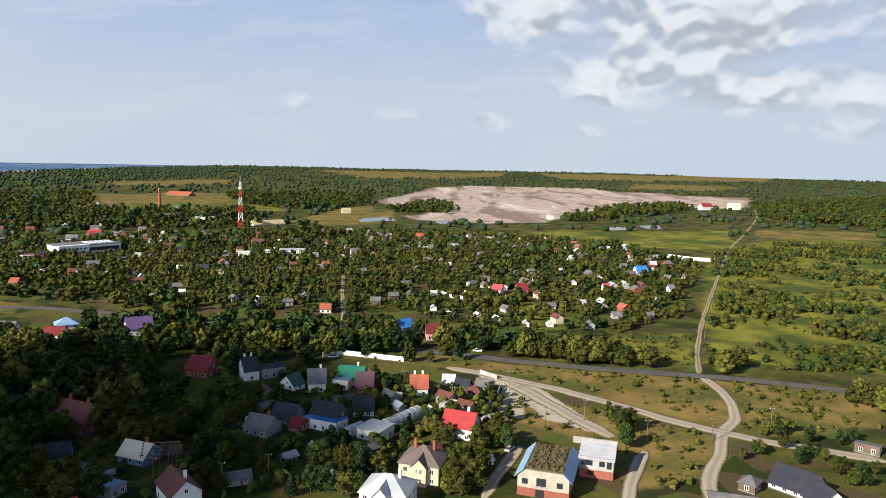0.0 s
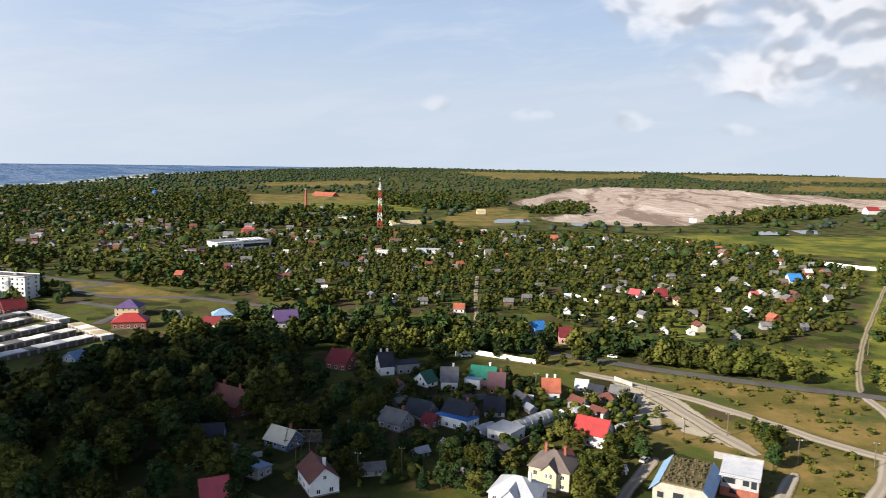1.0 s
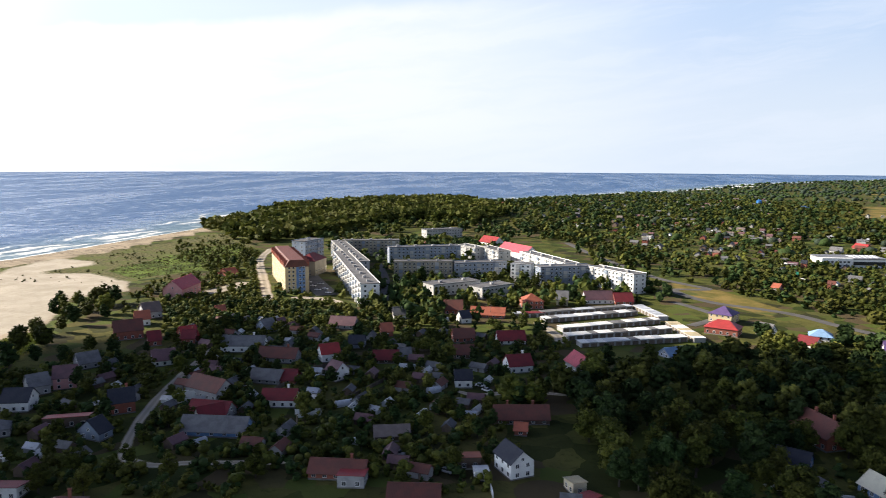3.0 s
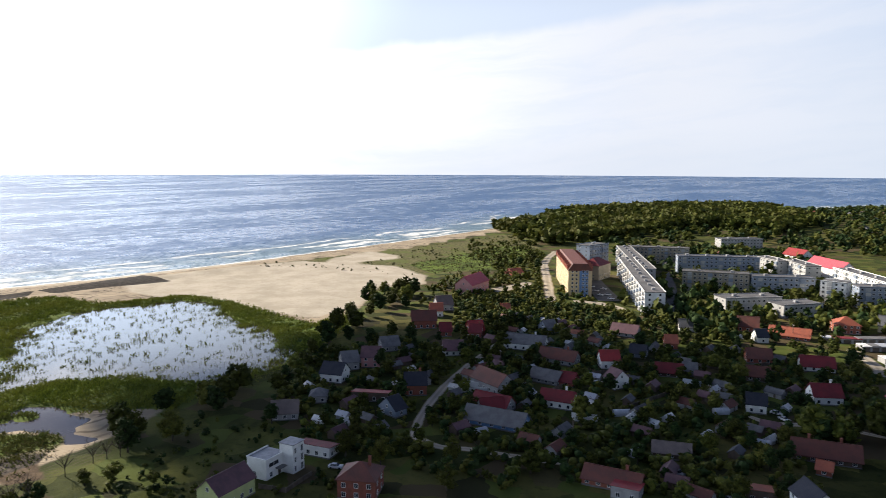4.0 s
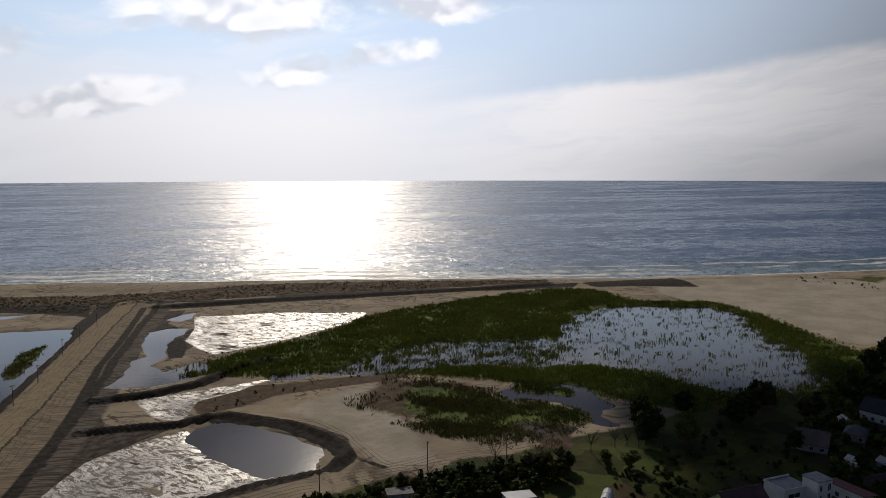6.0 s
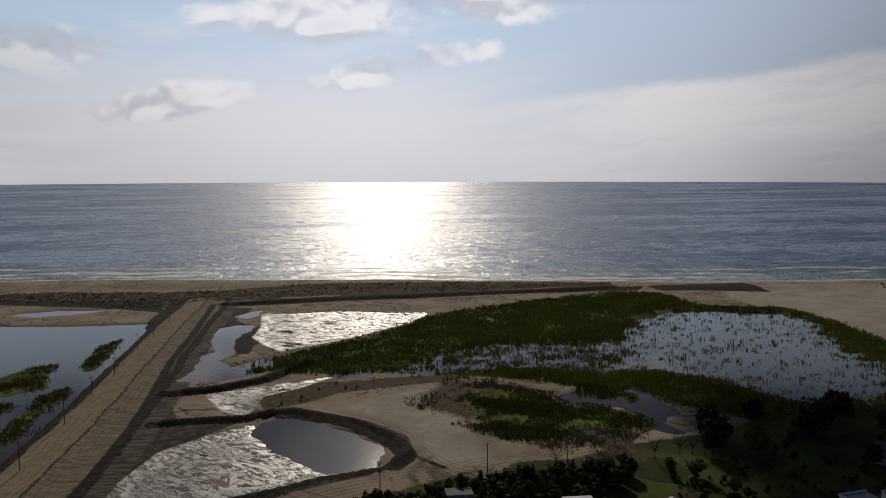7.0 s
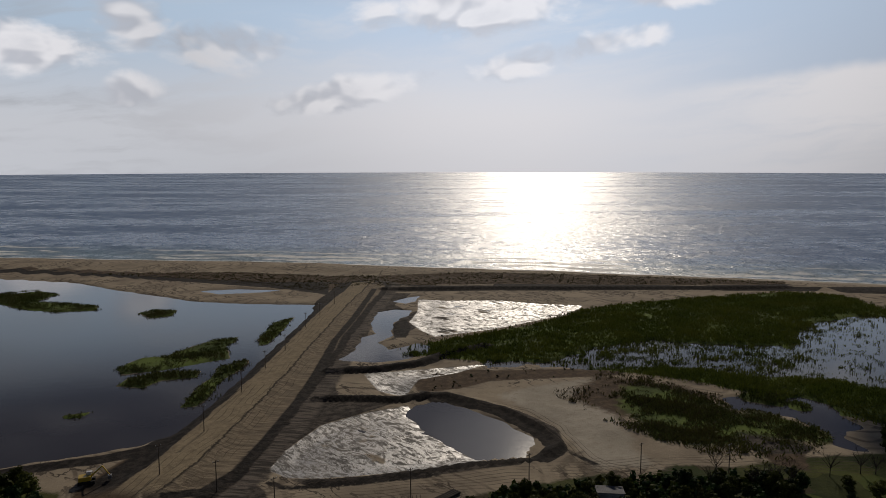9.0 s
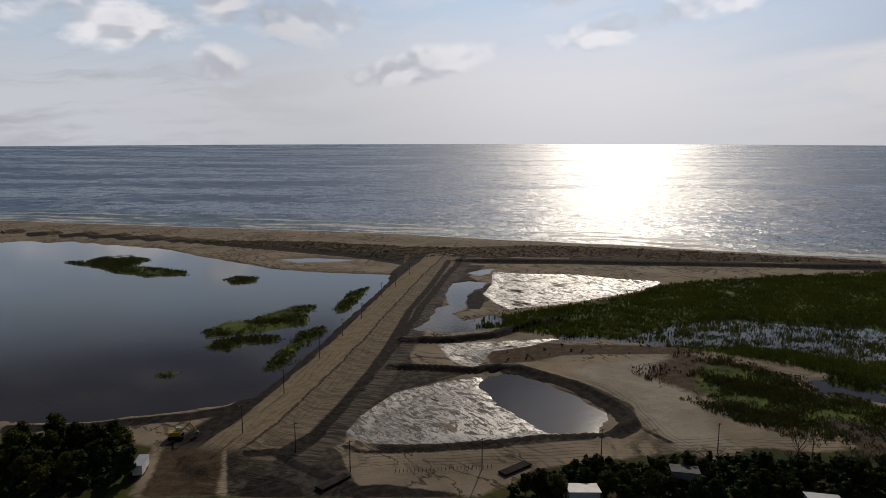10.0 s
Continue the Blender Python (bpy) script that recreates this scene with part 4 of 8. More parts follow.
road("road_track", [(112.9, 301.4), (124.2, 336.2), (151.5, 405.6), (186.8, 487.4), (240.2, 609.3), (317, 781.6), (407.4, 959.1), (563.6, 1280), (661.1, 1517)], 2.9, M_TRACK, "sandy two-wheel track through the meadow")
road("road_gravel", [(64.9, 215.3), (58.3, 200.6), (51.8, 183.6), (47.8, 171.8)], 4.2, M_GRAVEL, "gravel lane beside the unfinished houses")
road("road_village", [(25.9, 217.6), (19.1, 200.5), (12.3, 181.8)], 4.0, M_GRAVEL, "narrow village lane")
road("road_track", [(-76.1, 541.7), (-66.5, 468), (-56.1, 399.7), (-51.6, 359.9)], 3.0, M_TRACK, "sandy lane through the garden plots")
road("road_village", [(-299.6, 375.2), (-267.5, 366.8), (-253.3, 356.3), (-248.2, 326.9)], 6.0, M_ASPHALT, "short asphalt road by the garages")
road("road_village", [(-224.9, 153.5), (-216.1, 157.8), (-209.3, 174.7), (-197, 187.5)], 4.0, M_GRAVEL, "village lane of trodden gravel")
road("road_village", [(-355.6, 101.7), (-314.8, 74.2), (-275.1, 51.1), (-233.2, 33.7), (-218, 37), (-212.5, 47), (-202.2, 64), (-197.1, 74.6)], 4.0, M_GRAVEL, "village lane of trodden gravel between fences")
road("yard", [(-441.7, 169.2), (-430.8, 185.8), (-409.8, 190.6)], 9.0, M_GRAVEL, "pale paved yard before the yellow house")
road("yard", [(-527.3, 216.2), (-490.4, 206.5), (-438.7, 194.6)], 16.0, M_ASPHALT, "asphalt car park beside the yellow house")
road("yard", [(-486, 123.8), (-502.6, 147), (-518.4, 164.7)], 16.0, M_GRAVEL, "paved yard beside the pink guest house")
road("road_village", [(-442.2, 154.1), (-517.4, 177.6), (-622.2, 210.4), (-702.2, 249)], 8.0, M_GRAVEL, "pale street before the yellow house")
road("road_village", [(-391, 210.5), (-471.9, 256.9), (-553.2, 293.8)], 6.0, M_ASPHALT, "asphalt street between the blocks of flats")
road("yard", [(-301.3, 260.1), (-273.6, 250), (-258.2, 239.8)], 7.0, M_GRAVEL, "pale gravel yard before the garages")
ROADS += [(WAY, 17.0), (DAM, 26.0), (LANE, 5.0)]


# ---- builders ----
class Shape:
    """Collects boxes, slabs and prisms into one mesh."""

    def __init__(self):
        self.v, self.f = [], []

    def add(self, verts, faces):
        o = len(self.v)
        self.v += [tuple(p) for p in verts]
        self.f += [tuple(i + o for i in q) for q in faces]
        return self

    def box(self, x0, x1, y0, y1, z0, z1):
        return self.add([(x, y, z) for z in (z0, z1) for y in (y0, y1) for x in (x0, x1)],
                        [(0, 2, 3, 1), (4, 5, 7, 6), (0, 1, 5, 4), (2, 6, 7, 3), (0, 4, 6, 2), (1, 3, 7, 5)])

    def slab(self, top, thick):
        """A plate with the given upper outline, that thick downwards."""
        n = len(top)
        low = [(x, y, z - thick) for x, y, z in top]
        return self.add(list(top) + low, [tuple(range(n)), tuple(range(2 * n - 1, n - 1, -1))] + [(i, i + n, (i + 1) % n + n, (i + 1) % n) for i in range(n)])

    def prism(self, profile, x0, x1):
        """An upright outline in y and z, drawn out along x."""
        n = len(profile)
        return self.add([(x0, y, z) for y, z in profile] + [(x1, y, z) for y, z in profile],
                        [tuple(range(n - 1, -1, -1)), tuple(range(n, 2 * n))] + [(i, (i + 1) % n, (i + 1) % n + n, i + n) for i in range(n)])

    def rod(self, a, b, r0, r1=None, sides=6):
        a, b = Vector(a), Vector(b)
        r1 = r0 if r1 is None else r1
        d = (b - a).normalized()
        u = d.orthogonal().normalized()
        w = d.cross(u)
        ring = [math.tau * i / sides for i in range(sides)]
        vs = [a + (u * math.cos(t) + w * math.sin(t)) * r0 for t in ring] + [b + (u * math.cos(t) + w * math.sin(t)) * r1 for t in ring]
        return self.add(vs, [(i, (i + 1) % sides, (i + 1) % sides + sides, i + sides) for i in range(sides)] + [tuple(range(sides - 1, -1, -1)), tuple(range(sides, 2 * sides))])

    def mesh(self, name, mat):
        me = bpy.data.meshes.new(name)
        me.from_pydata(self.v, [], self.f)
        bm = bmesh.new()
        bm.from_mesh(me)
        bmesh.ops.recalc_face_normals(bm, faces=bm.faces)
        bm.to_mesh(me)
        bm.free()
        me.materials.append(mat)
        return me


def part(name, shape, mat, parent, label="", m=None):
    """One mesh object under a thing or a part."""
    ob = new(name, shape.mesh(name, mat) if isinstance(shape, Shape) else shape)
    ob.parent = parent
    if m is not None:
        ob.matrix_basis = m
    return tagged(ob, label)


def thing(name, x, y, turn=0.0, label="", category="", group="", sink=0.0):
    ob = new(name)
    ob.empty_display_size = 0.5
    ob.matrix_basis = pose(x, y, float(ground_height([(x, y)])[0]) - sink, 0, 0, turn)
    return tagged(ob, label, category, group)


FOOT = []          # what stands where, and spots kept clear towards the camera: x, y, radius


def tiled(name, c1, c2, pitch=0.45, rough=0.6, metal=0.0, spread=0.12):
    """A roof covering with courses across the slope, stained and patched."""
    m, k = material(name)
    p = k.n("ShaderNodeTexCoord").outputs["Object"]
    w = place(k)
    course = k.n("ShaderNodeTexWave", {"Vector": p, "Scale": 0.32 / pitch, "Distortion": 0.6, "Detail": 2.0}).outputs[1]
    stain = k.step(k.noise(w, 0.35, 5.0, 0.65), 0.36, 0.66)
    moss = k.step(k.noise(w, 1.1, 4.0, 0.7), 0.55, 0.75)
    c = k.mix(stain, rgb(c1), rgb(c2))
    c = k.mix(k.math("MULTIPLY", course, 0.28), c, rgb([v * 0.5 for v in c1]))
    c = k.mix(k.math("MULTIPLY", moss, 0.25), c, rgb((0.07, 0.075, 0.05)))
    tone = k.math("ADD", 1.0 - spread, k.math("MULTIPLY", random_of(k), spread * 2))
    c = k.n("ShaderNodeHueSaturation", {"Value": tone, "Color": c}).outputs[0]
    finish(k, c, rough, course, 0.4, 0.06, metal, specular=0.25)
    return m


ROOF = {
    "brown-red": tiled("brown_red_tiles", (0.165, 0.06, 0.046), (0.115, 0.052, 0.042)),
    "red": tiled("red_roof_sheet", (0.36, 0.045, 0.045), (0.27, 0.04, 0.04), rough=0.45),
    "crimson": tiled("crimson_tiles", (0.19, 0.026, 0.032), (0.13, 0.024, 0.028)),
    "pink-red": tiled("pink_red_sheet", (0.46, 0.085, 0.11), (0.36, 0.075, 0.095), rough=0.5),
    "orange": tiled("orange_tiles", (0.4, 0.12, 0.07), (0.3, 0.095, 0.06)),
    "mauve": tiled("mauve_sheet", (0.17, 0.09, 0.1), (0.12, 0.07, 0.08)),
    "grey": tiled("grey_fibre_cement", (0.165, 0.165, 0.172), (0.11, 0.11, 0.115), rough=0.85),
    "pale grey": tiled("pale_grey_sheet", (0.5, 0.52, 0.56), (0.4, 0.43, 0.48), rough=0.4),
    "grey-brown": tiled("grey_brown_tiles", (0.19, 0.15, 0.135), (0.14, 0.115, 0.105)),
    "dark": tiled("dark_slate_sheet", (0.026, 0.03, 0.045), (0.04, 0.042, 0.055), rough=0.7),
    "dark green": tiled("dark_green_sheet", (0.03, 0.12, 0.09), (0.025, 0.09, 0.07), rough=0.5),
    "green": tiled("green_sheet", (0.03, 0.22, 0.15), (0.03, 0.16, 0.11), rough=0.5),
    "blue": tiled("blue_sheet", (0.04, 0.2, 0.55), (0.04, 0.16, 0.42), rough=0.45),
    "light blue": tiled("light_blue_sheet", (0.25, 0.4, 0.6), (0.2, 0.33, 0.5), rough=0.45),
    "purple": tiled("purple_sheet", (0.12, 0.08, 0.2), (0.1, 0.065, 0.16), rough=0.5),
    "cream": tiled("cream_sheet", (0.72, 0.68, 0.52), (0.62, 0.58, 0.44), rough=0.6),
    "beige": tiled("beige_sheet", (0.5, 0.42, 0.26), (0.4, 0.34, 0.22), rough=0.7),
    "white": tiled("white_sheet", (0.78, 0.78, 0.76), (0.62, 0.62, 0.61), rough=0.5),
}
WALL = {
    "white": painted("white_plaster", (0.78, 0.78, 0.76), (0.66, 0.66, 0.64), 0.3, 0.85, 0.1, spread=0.06),
    "cream": painted("cream_plaster", (0.62, 0.54, 0.38), (0.52, 0.45, 0.32), 0.3, 0.85, 0.1, spread=0.08),
    "block": painted("rough_blockwork", (0.44, 0.4, 0.33), (0.34, 0.31, 0.26), 0.5, 0.95, 0.5, spread=0.05),
    "grey": painted("grey_render", (0.38, 0.38, 0.38), (0.28, 0.28, 0.285), 0.3, 0.9, 0.15, spread=0.12),
    "brick": painted("red_brickwork", (0.3, 0.1, 0.07), (0.22, 0.085, 0.06), 0.8, 0.9, 0.3, spread=0.1),
    "pink": painted("pink_plaster", (0.6, 0.3, 0.29), (0.5, 0.26, 0.25), 0.3, 0.85, 0.1, spread=0.06),
    "blue": painted("blue_boarding", (0.14, 0.24, 0.42), (0.1, 0.18, 0.33), 0.4, 0.75, 0.2, spread=0.1),
    "lime": painted("lime_plaster", (0.5, 0.54, 0.24), (0.42, 0.46, 0.22), 0.3, 0.85, 0.1, spread=0.05),
    "brown": painted("brown_boarding", (0.14, 0.1, 0.075), (0.1, 0.075, 0.06), 0.5, 0.85, 0.3, spread=0.15),
    "yellow": painted("yellow_plaster", (0.56, 0.44, 0.25), (0.48, 0.38, 0.23), 0.2, 0.85, 0.1, spread=0.05),
    "panel": painted("panel_concrete", (0.47, 0.465, 0.45), (0.36, 0.36, 0.35), 0.12, 0.9, 0.15, spread=0.06),
    "slate": painted("blue_grey_panel", (0.27, 0.31, 0.37), (0.2, 0.24, 0.3), 0.12, 0.9, 0.15, spread=0.06),
    "tan": painted("tan_panel", (0.35, 0.31, 0.235), (0.27, 0.24, 0.185), 0.12, 0.9, 0.15, spread=0.06),
}
M_BITUMEN = painted("bitumen_roofing", (0.13, 0.13, 0.135), (0.085, 0.085, 0.09), 0.15, 0.9, 0.2, spread=0.15)
M_FRAME = painted("white_window_frame", (0.75, 0.75, 0.74), (0.68, 0.68, 0.67), 0.8, 0.6, 0.05)
M_STONE = painted("grey_footing", (0.2, 0.19, 0.18), (0.14, 0.135, 0.13), 0.6, 0.9, 0.3)
M_WOOD = painted("weathered_boards", (0.16, 0.13, 0.1), (0.11, 0.09, 0.075), 0.7, 0.9, 0.4)
M_STEEL = painted("grey_steel", (0.3, 0.3, 0.31), (0.22, 0.22, 0.23), 0.6, 0.5, 0.1, metal=0.6)
M_CONCRETE = painted("concrete", (0.4, 0.39, 0.37), (0.3, 0.29, 0.28), 0.4, 0.9, 0.25)
M_RED, M_WHITE = painted("red_paint", (0.6, 0.05, 0.035), (0.48, 0.05, 0.04), 0.5, 0.5, 0.1), painted("white_paint", (0.8, 0.8, 0.79), (0.7, 0.7, 0.69), 0.5, 0.5, 0.1)
M_MOSS = painted("mossy_growth", (0.09, 0.085, 0.04), (0.13, 0.1, 0.055), 0.8, 0.95, 0.6)


def glass_material():
    m, k = material("window_glass")
    p = place(k)
    finish(k, k.mix(k.noise(p, 0.7), rgb((0.015, 0.018, 0.022)), rgb((0.04, 0.045, 0.055))), 0.08)
    return m


M_GLASS = glass_material()
WINDOWS = {}


def window_meshes(w, h):
    if (w, h) not in WINDOWS:
        a, b = w / 2, h / 2
        s = Shape().box(-a, a, -0.03, 0.07, -b - 0.1, -b).box(-a, a, -0.03, 0.05, b - 0.09, b)
        s.box(-a, -a + 0.09, -0.03, 0.05, -b, b - 0.09).box(a - 0.09, a, -0.03, 0.05, -b, b - 0.09).box(-0.04, 0.04, -0.03, 0.045, -b, b - 0.09)
        WINDOWS[w, h] = s.mesh("window", M_FRAME), Shape().box(-a + 0.05, a - 0.05, -0.03, 0.02, -b + 0.05, b - 0.05).mesh("pane", M_GLASS)
    return WINDOWS[w, h]


def window_whole(w, h):
    """Frame and glass in one mesh, for windows far off."""
    if (w, h, 1) not in WINDOWS:
        a, b = w / 2, h / 2
        s = Shape().box(-a, a, -0.03, 0.07, -b - 0.1, -b).box(-a, a, -0.03, 0.05, b - 0.12, b)
        s.box(-a, -a + 0.12, -0.03, 0.05, -b, b - 0.12).box(a - 0.12, a, -0.03, 0.05, -b, b - 0.12)
        n = len(s.f)
        s.box(-a + 0.05, a - 0.05, -0.03, 0.02, -b + 0.05, b - 0.05)
        me = s.mesh("window", M_FRAME)
        me.materials.append(M_GLASS)
        me.polygons.foreach_set("material_index", [0] * n + [1] * (len(s.f) - n))
        WINDOWS[w, h, 1] = me
    return WINDOWS[w, h, 1]


def window(parent, x, y, z, turn, w=1.2, h=1.3, pane=True):
    """A framed window set on a wall, facing local +y turned by that angle."""
    if math.hypot(parent.location.x, parent.location.y) > 260:
        return part("window", window_whole(w, h), None, parent, "", pose(x, y, z, 0, 0, turn))
    sash, glass = window_meshes(w, h)
    ob = part("window", sash, None, parent, "", pose(x, y, z, 0, 0, turn))
    part("pane", glass, None, ob)
    return ob


def roof_gable(L, W, hr, he, over=0.45):
    s = Shape()
    a, b = L / 2 + over, W / 2 + over
    drop = he - (hr - he) / (W / 2) * over
    for side in (1, -1):
        s.slab([(-a, 0, hr + 0.18), (a, 0, hr + 0.18), (a, side * b, drop + 0.18), (-a, side * b, drop + 0.18)], 0.16)
    return s.box(-a, a, -0.14, 0.14, hr + 0.1, hr + 0.27)


def roof_hip(L, W, hr, he, over=0.45):
    s = Shape()
    a, b, r = L / 2 + over, W / 2 + over, max(L / 2 - W / 2, 0.3)
    e = he - 0.15
    for side in (1, -1):
        s.slab([(-r, 0, hr + 0.18), (r, 0, hr + 0.18), (a, side * b, e), (-a, side * b, e)], 0.16)
        s.slab([(side * r, 0, hr + 0.18), (side * a, b, e), (side * a, -b, e)], 0.16)
    return s


def house(cx, cy, L, turn, hr, W=8.5, roof="brown-red", wall="white", shape="gable", chimney=1, wins=True, label="", name="house", group=""):
    if shape == "hip":
        L = L + W * 0.5
    L = max(L, 4.0)
    he = max(hr - W * (0.42 if shape == "gable" else 0.3), 2.3)
    if shape in ("flat", "shed"):
        he = hr
    text = label or f"{wall} house with a {roof} {'hipped' if shape == 'hip' else 'pitched' if shape == 'gable' else 'flat'} roof"
    ob = thing(name, cx, cy, turn, text, "house" if name == "house" else name.replace("_", " "), group, 0.35)
    FOOT.append((cx, cy, 0.5 * math.hypot(L, W) * 0.8 + 1.0))
    away = math.hypot(cx, cy)
    # ground towards the camera kept clear, so that trees don't hide the house
    if hr > 4.6 and away < 420:
        for gap in (6.0, 11.0):
            FOOT.append((cx * (1 - (W / 2 + gap) / away), cy * (1 - (W / 2 + gap) / away), min(4.5, L * 0.4)))
    a, b = L / 2, W / 2
    if shape == "gable":
        body = Shape().prism([(-b, 0), (b, 0), (b, he), (0, hr), (-b, he)], -a, a)
        cap = roof_gable(L, W, hr, he)
    elif shape == "hip":
        body, cap = Shape().box(-a, a, -b, b, 0, he), roof_hip(L, W, hr, he)
    elif shape == "shed":
        body = Shape().prism([(-b, 0), (b, 0), (b, hr - 0.9), (-b, hr)], -a, a)
        cap = Shape().slab([(-a - 0.3, -b - 0.3, hr + 0.2), (a + 0.3, -b - 0.3, hr + 0.2), (a + 0.3, b + 0.3, hr - 0.78), (-a - 0.3, b + 0.3, hr - 0.78)], 0.14)
    else:
        body = Shape().box(-a, a, -b, b, 0, hr)
        cap = Shape().slab([(-a - 0.2, -b - 0.2, hr + 0.3), (a + 0.2, -b - 0.2, hr + 0.3), (a + 0.2, b + 0.2, hr + 0.3), (-a - 0.2, b + 0.2, hr + 0.3)], 0.28)
    part("wall", body, WALL[wall], ob)
    part("roof", cap, ROOF[roof], ob, f"{roof} roof covering")
    part("footing", Shape().box(-a - 0.06, a + 0.06, -b - 0.06, b + 0.06, -0.5, 0.75), M_STONE, ob)
    for i in range(chimney):
        x = a * (0.45 if i == 0 else -0.5)
        part("chimney", Shape().box(x - 0.35, x + 0.35, 0.5, 1.2, hr - 1.6, hr + 1.3).box(x - 0.45, x + 0.45, 0.4, 1.3, hr + 1.3, hr + 1.45), WALL["brick"] if wall != "white" else WALL["white"], ob)
    if wins:
        floors = [1.75] + ([4.35] if he > 5.2 else [])
        for z in floors:
            n = max(1, min(5, int(L / 3.0)))
            for i in range(n):
                x = -a + L * (i + 0.5) / n
                window(ob, x, b, z, 0)
                window(ob, x, -b, z, 180)
            for y in (-b * 0.45, b * 0.45):
                window(ob, a, y, z, -90)
                window(ob, -a, y, z, 90)
        if shape == "gable" and hr - he > 2.2 and len(floors) == 1 or shape == "gable" and hr - he > 2.8:
            for side in (1, -1):
                window(ob, side * a, 0, he + 0.75, -90 * side, 1.0, 1.1)
        part("door", Shape().box(-0.5, 0.5, b, b + 0.07, 0.4, 2.5), M_WOOD, ob, "wooden front door", pose(min(a * 0.2, 2) + 0.75, 0, 0))
    return ob

# ---- the village, house by house: middle, length, turn and height of the ridge, then width, roof, wall ----
ROOF["slate"] = ROOF["dark"]


def home(cx, cy, L, turn, hr, W, roof, wall, shape, chimneys):
    small = hr <= 4.6
    if math.hypot(cx, cy) > 390 and cy > 380 and cx > -400:
        L, W, hr = L * 0.8, W * 0.72, max(hr * 0.8, 4.8)
    roofed = {"gable": "pitched", "hip": "hipped", "flat": "flat", "shed": "sloping"}[shape]
    far = math.hypot(cx, cy) > 560
    house(cx, cy, L, turn, hr, W, roof, wall, shape, chimneys, not far, name="shed" if small else "house",
          label=f"{wall} {'outbuilding' if small else 'village house'} under a {'dark' if roof == 'slate' else roof} {roofed} roof")


home(-118.7, 225.5, 16.8, -21.7, 9, 10.5, "brown-red", "brick", "gable", 2)
home(-88.3, 201.2, 9.5, -20.3, 6, 7.5, "cream", "blue", "gable", 1)
home(-67.4, 176.1, 11.6, -51.6, 8, 8.0, "brown-red", "white", "gable", 1)
home(-112.9, 199.6, 9.2, 19, 5.5, 8.0, "dark", "blue", "gable", 0)
home(-99.5, 189.6, 2, -17.5, 4.5, 6.5, "grey", "grey", "hip", 0)
home(-91.2, 183.1, 5.1, -20.6, 4.5, 6.0, "grey", "grey", "gable", 0)
home(-86.7, 179.6, 5.2, -20.2, 4, 5.5, "light blue", "grey", "shed", 0)
home(-98, 285.6, 10.1, -14.9, 8, 10.0, "crimson", "brick", "gable", 1)
home(-78.3, 282.4, 5.8, 30.1, 9, 10.5, "dark", "white", "gable", 2)
home(-69.9, 286.2, 9.6, 30, 4.5, 7.0, "dark", "grey", "flat", 0)
home(-57.8, 270, 5.7, 55.8, 6, 8.0, "dark green", "white", "gable", 0)
home(-48.1, 269.6, 6.5, 10.6, 8.5, 10.0, "grey", "white", "gable", 1)
home(-35.4, 278.2, 10.1, -5.1, 7.5, 9.0, "green", "white", "gable", 1)
home(-38.1, 273.4, 6.3, -10.1, 4.5, 9.0, "light blue", "white", "shed", 0)
home(-29.3, 270.2, 6.4, 3.6, 7.5, 10.0, "mauve", "brick", "gable", 1)
home(-8.2, 268.1, 6.5, 4.4, 7.5, 9.0, "orange", "white", "gable", 2)
home(3.6, 279.1, 4.6, -5, 4.5, 6.0, "pale grey", "white", "gable", 0)
home(9.2, 273.5, 5.6, -18.8, 4.5, 6.0, "dark", "brown", "gable", 0)
home(17.8, 274.1, 6.3, -16.7, 4.5, 6.0, "grey", "white", "gable", 0)
home(13.3, 266.8, 2.8, -10.1, 4, 5.0, "brown-red", "brown", "hip", 0)
home(7.2, 226, 10.4, -20.2, 8.5, 9.0, "red", "white", "gable", 1)
home(-4, 194.9, 6.2, -15.8, 9.5, 11.0, "grey-brown", "cream", "hip", 2)
home(-12.8, 176.8, 7.2, -13.7, 9, 10.5, "pale grey", "white", "hip", 1)
home(101.3, 190.8, 12.1, -49.7, 6.5, 10.0, "dark", "white", "gable", 0)
home(104.2, 181.8, 6.7, -78.9, 6, 9.0, "dark", "white", "gable", 0)
home(78.2, 179.3, 11.9, -16.1, 4, 9.0, "grey", "grey", "gable", 0)
home(87.5, 190.3, 2, -40.9, 4.5, 5.0, "grey", "brown", "hip", 0)
home(138.2, 219.9, 7.1, -37.5, 3.5, 5.0, "grey", "brown", "shed", 0)
home(-38.2, 230.2, 12.5, -22.1, 4.2, 8.0, "blue", "white", "shed", 0)
home(-37.6, 234.8, 10.3, -22.8, 7.5, 10.0, "dark", "brown", "gable", 1)
home(-52.1, 236.4, 8.9, -19, 6, 9.0, "dark", "grey", "gable", 0)
home(-27.2, 244.6, 7, 9.1, 6.5, 9.0, "dark", "white", "gable", 0)
home(-46.4, 227.5, 4.8, -29.7, 4.5, 6.0, "crimson", "brick", "gable", 0)
home(-20.6, 222.7, 8.7, -27.5, 4, 9.0, "pale grey", "white", "flat", 0)
home(-57.8, 224.2, 9.1, -24, 6.5, 8.0, "grey", "grey", "gable", 1)
home(-151.8, 349.5, 12, 31, 9, 11.0, "purple", "white", "gable", 0)
home(-187.9, 349, 5.7, 31.5, 8, 9.0, "light blue", "white", "hip", 0)
home(-188.6, 339.9, 9.2, 5.6, 5.5, 8.0, "crimson", "white", "gable", 0)
home(-215.4, 346.2, 7.4, 6.2, 6, 8.0, "grey", "white", "gable", 0)
home(-19.3, 360.4, 7.2, 38.8, 8.5, 8.0, "blue", "slate", "gable", 0)
home(-4.7, 351.8, 6, 5.7, 8, 8.5, "crimson", "pink", "gable", 0)
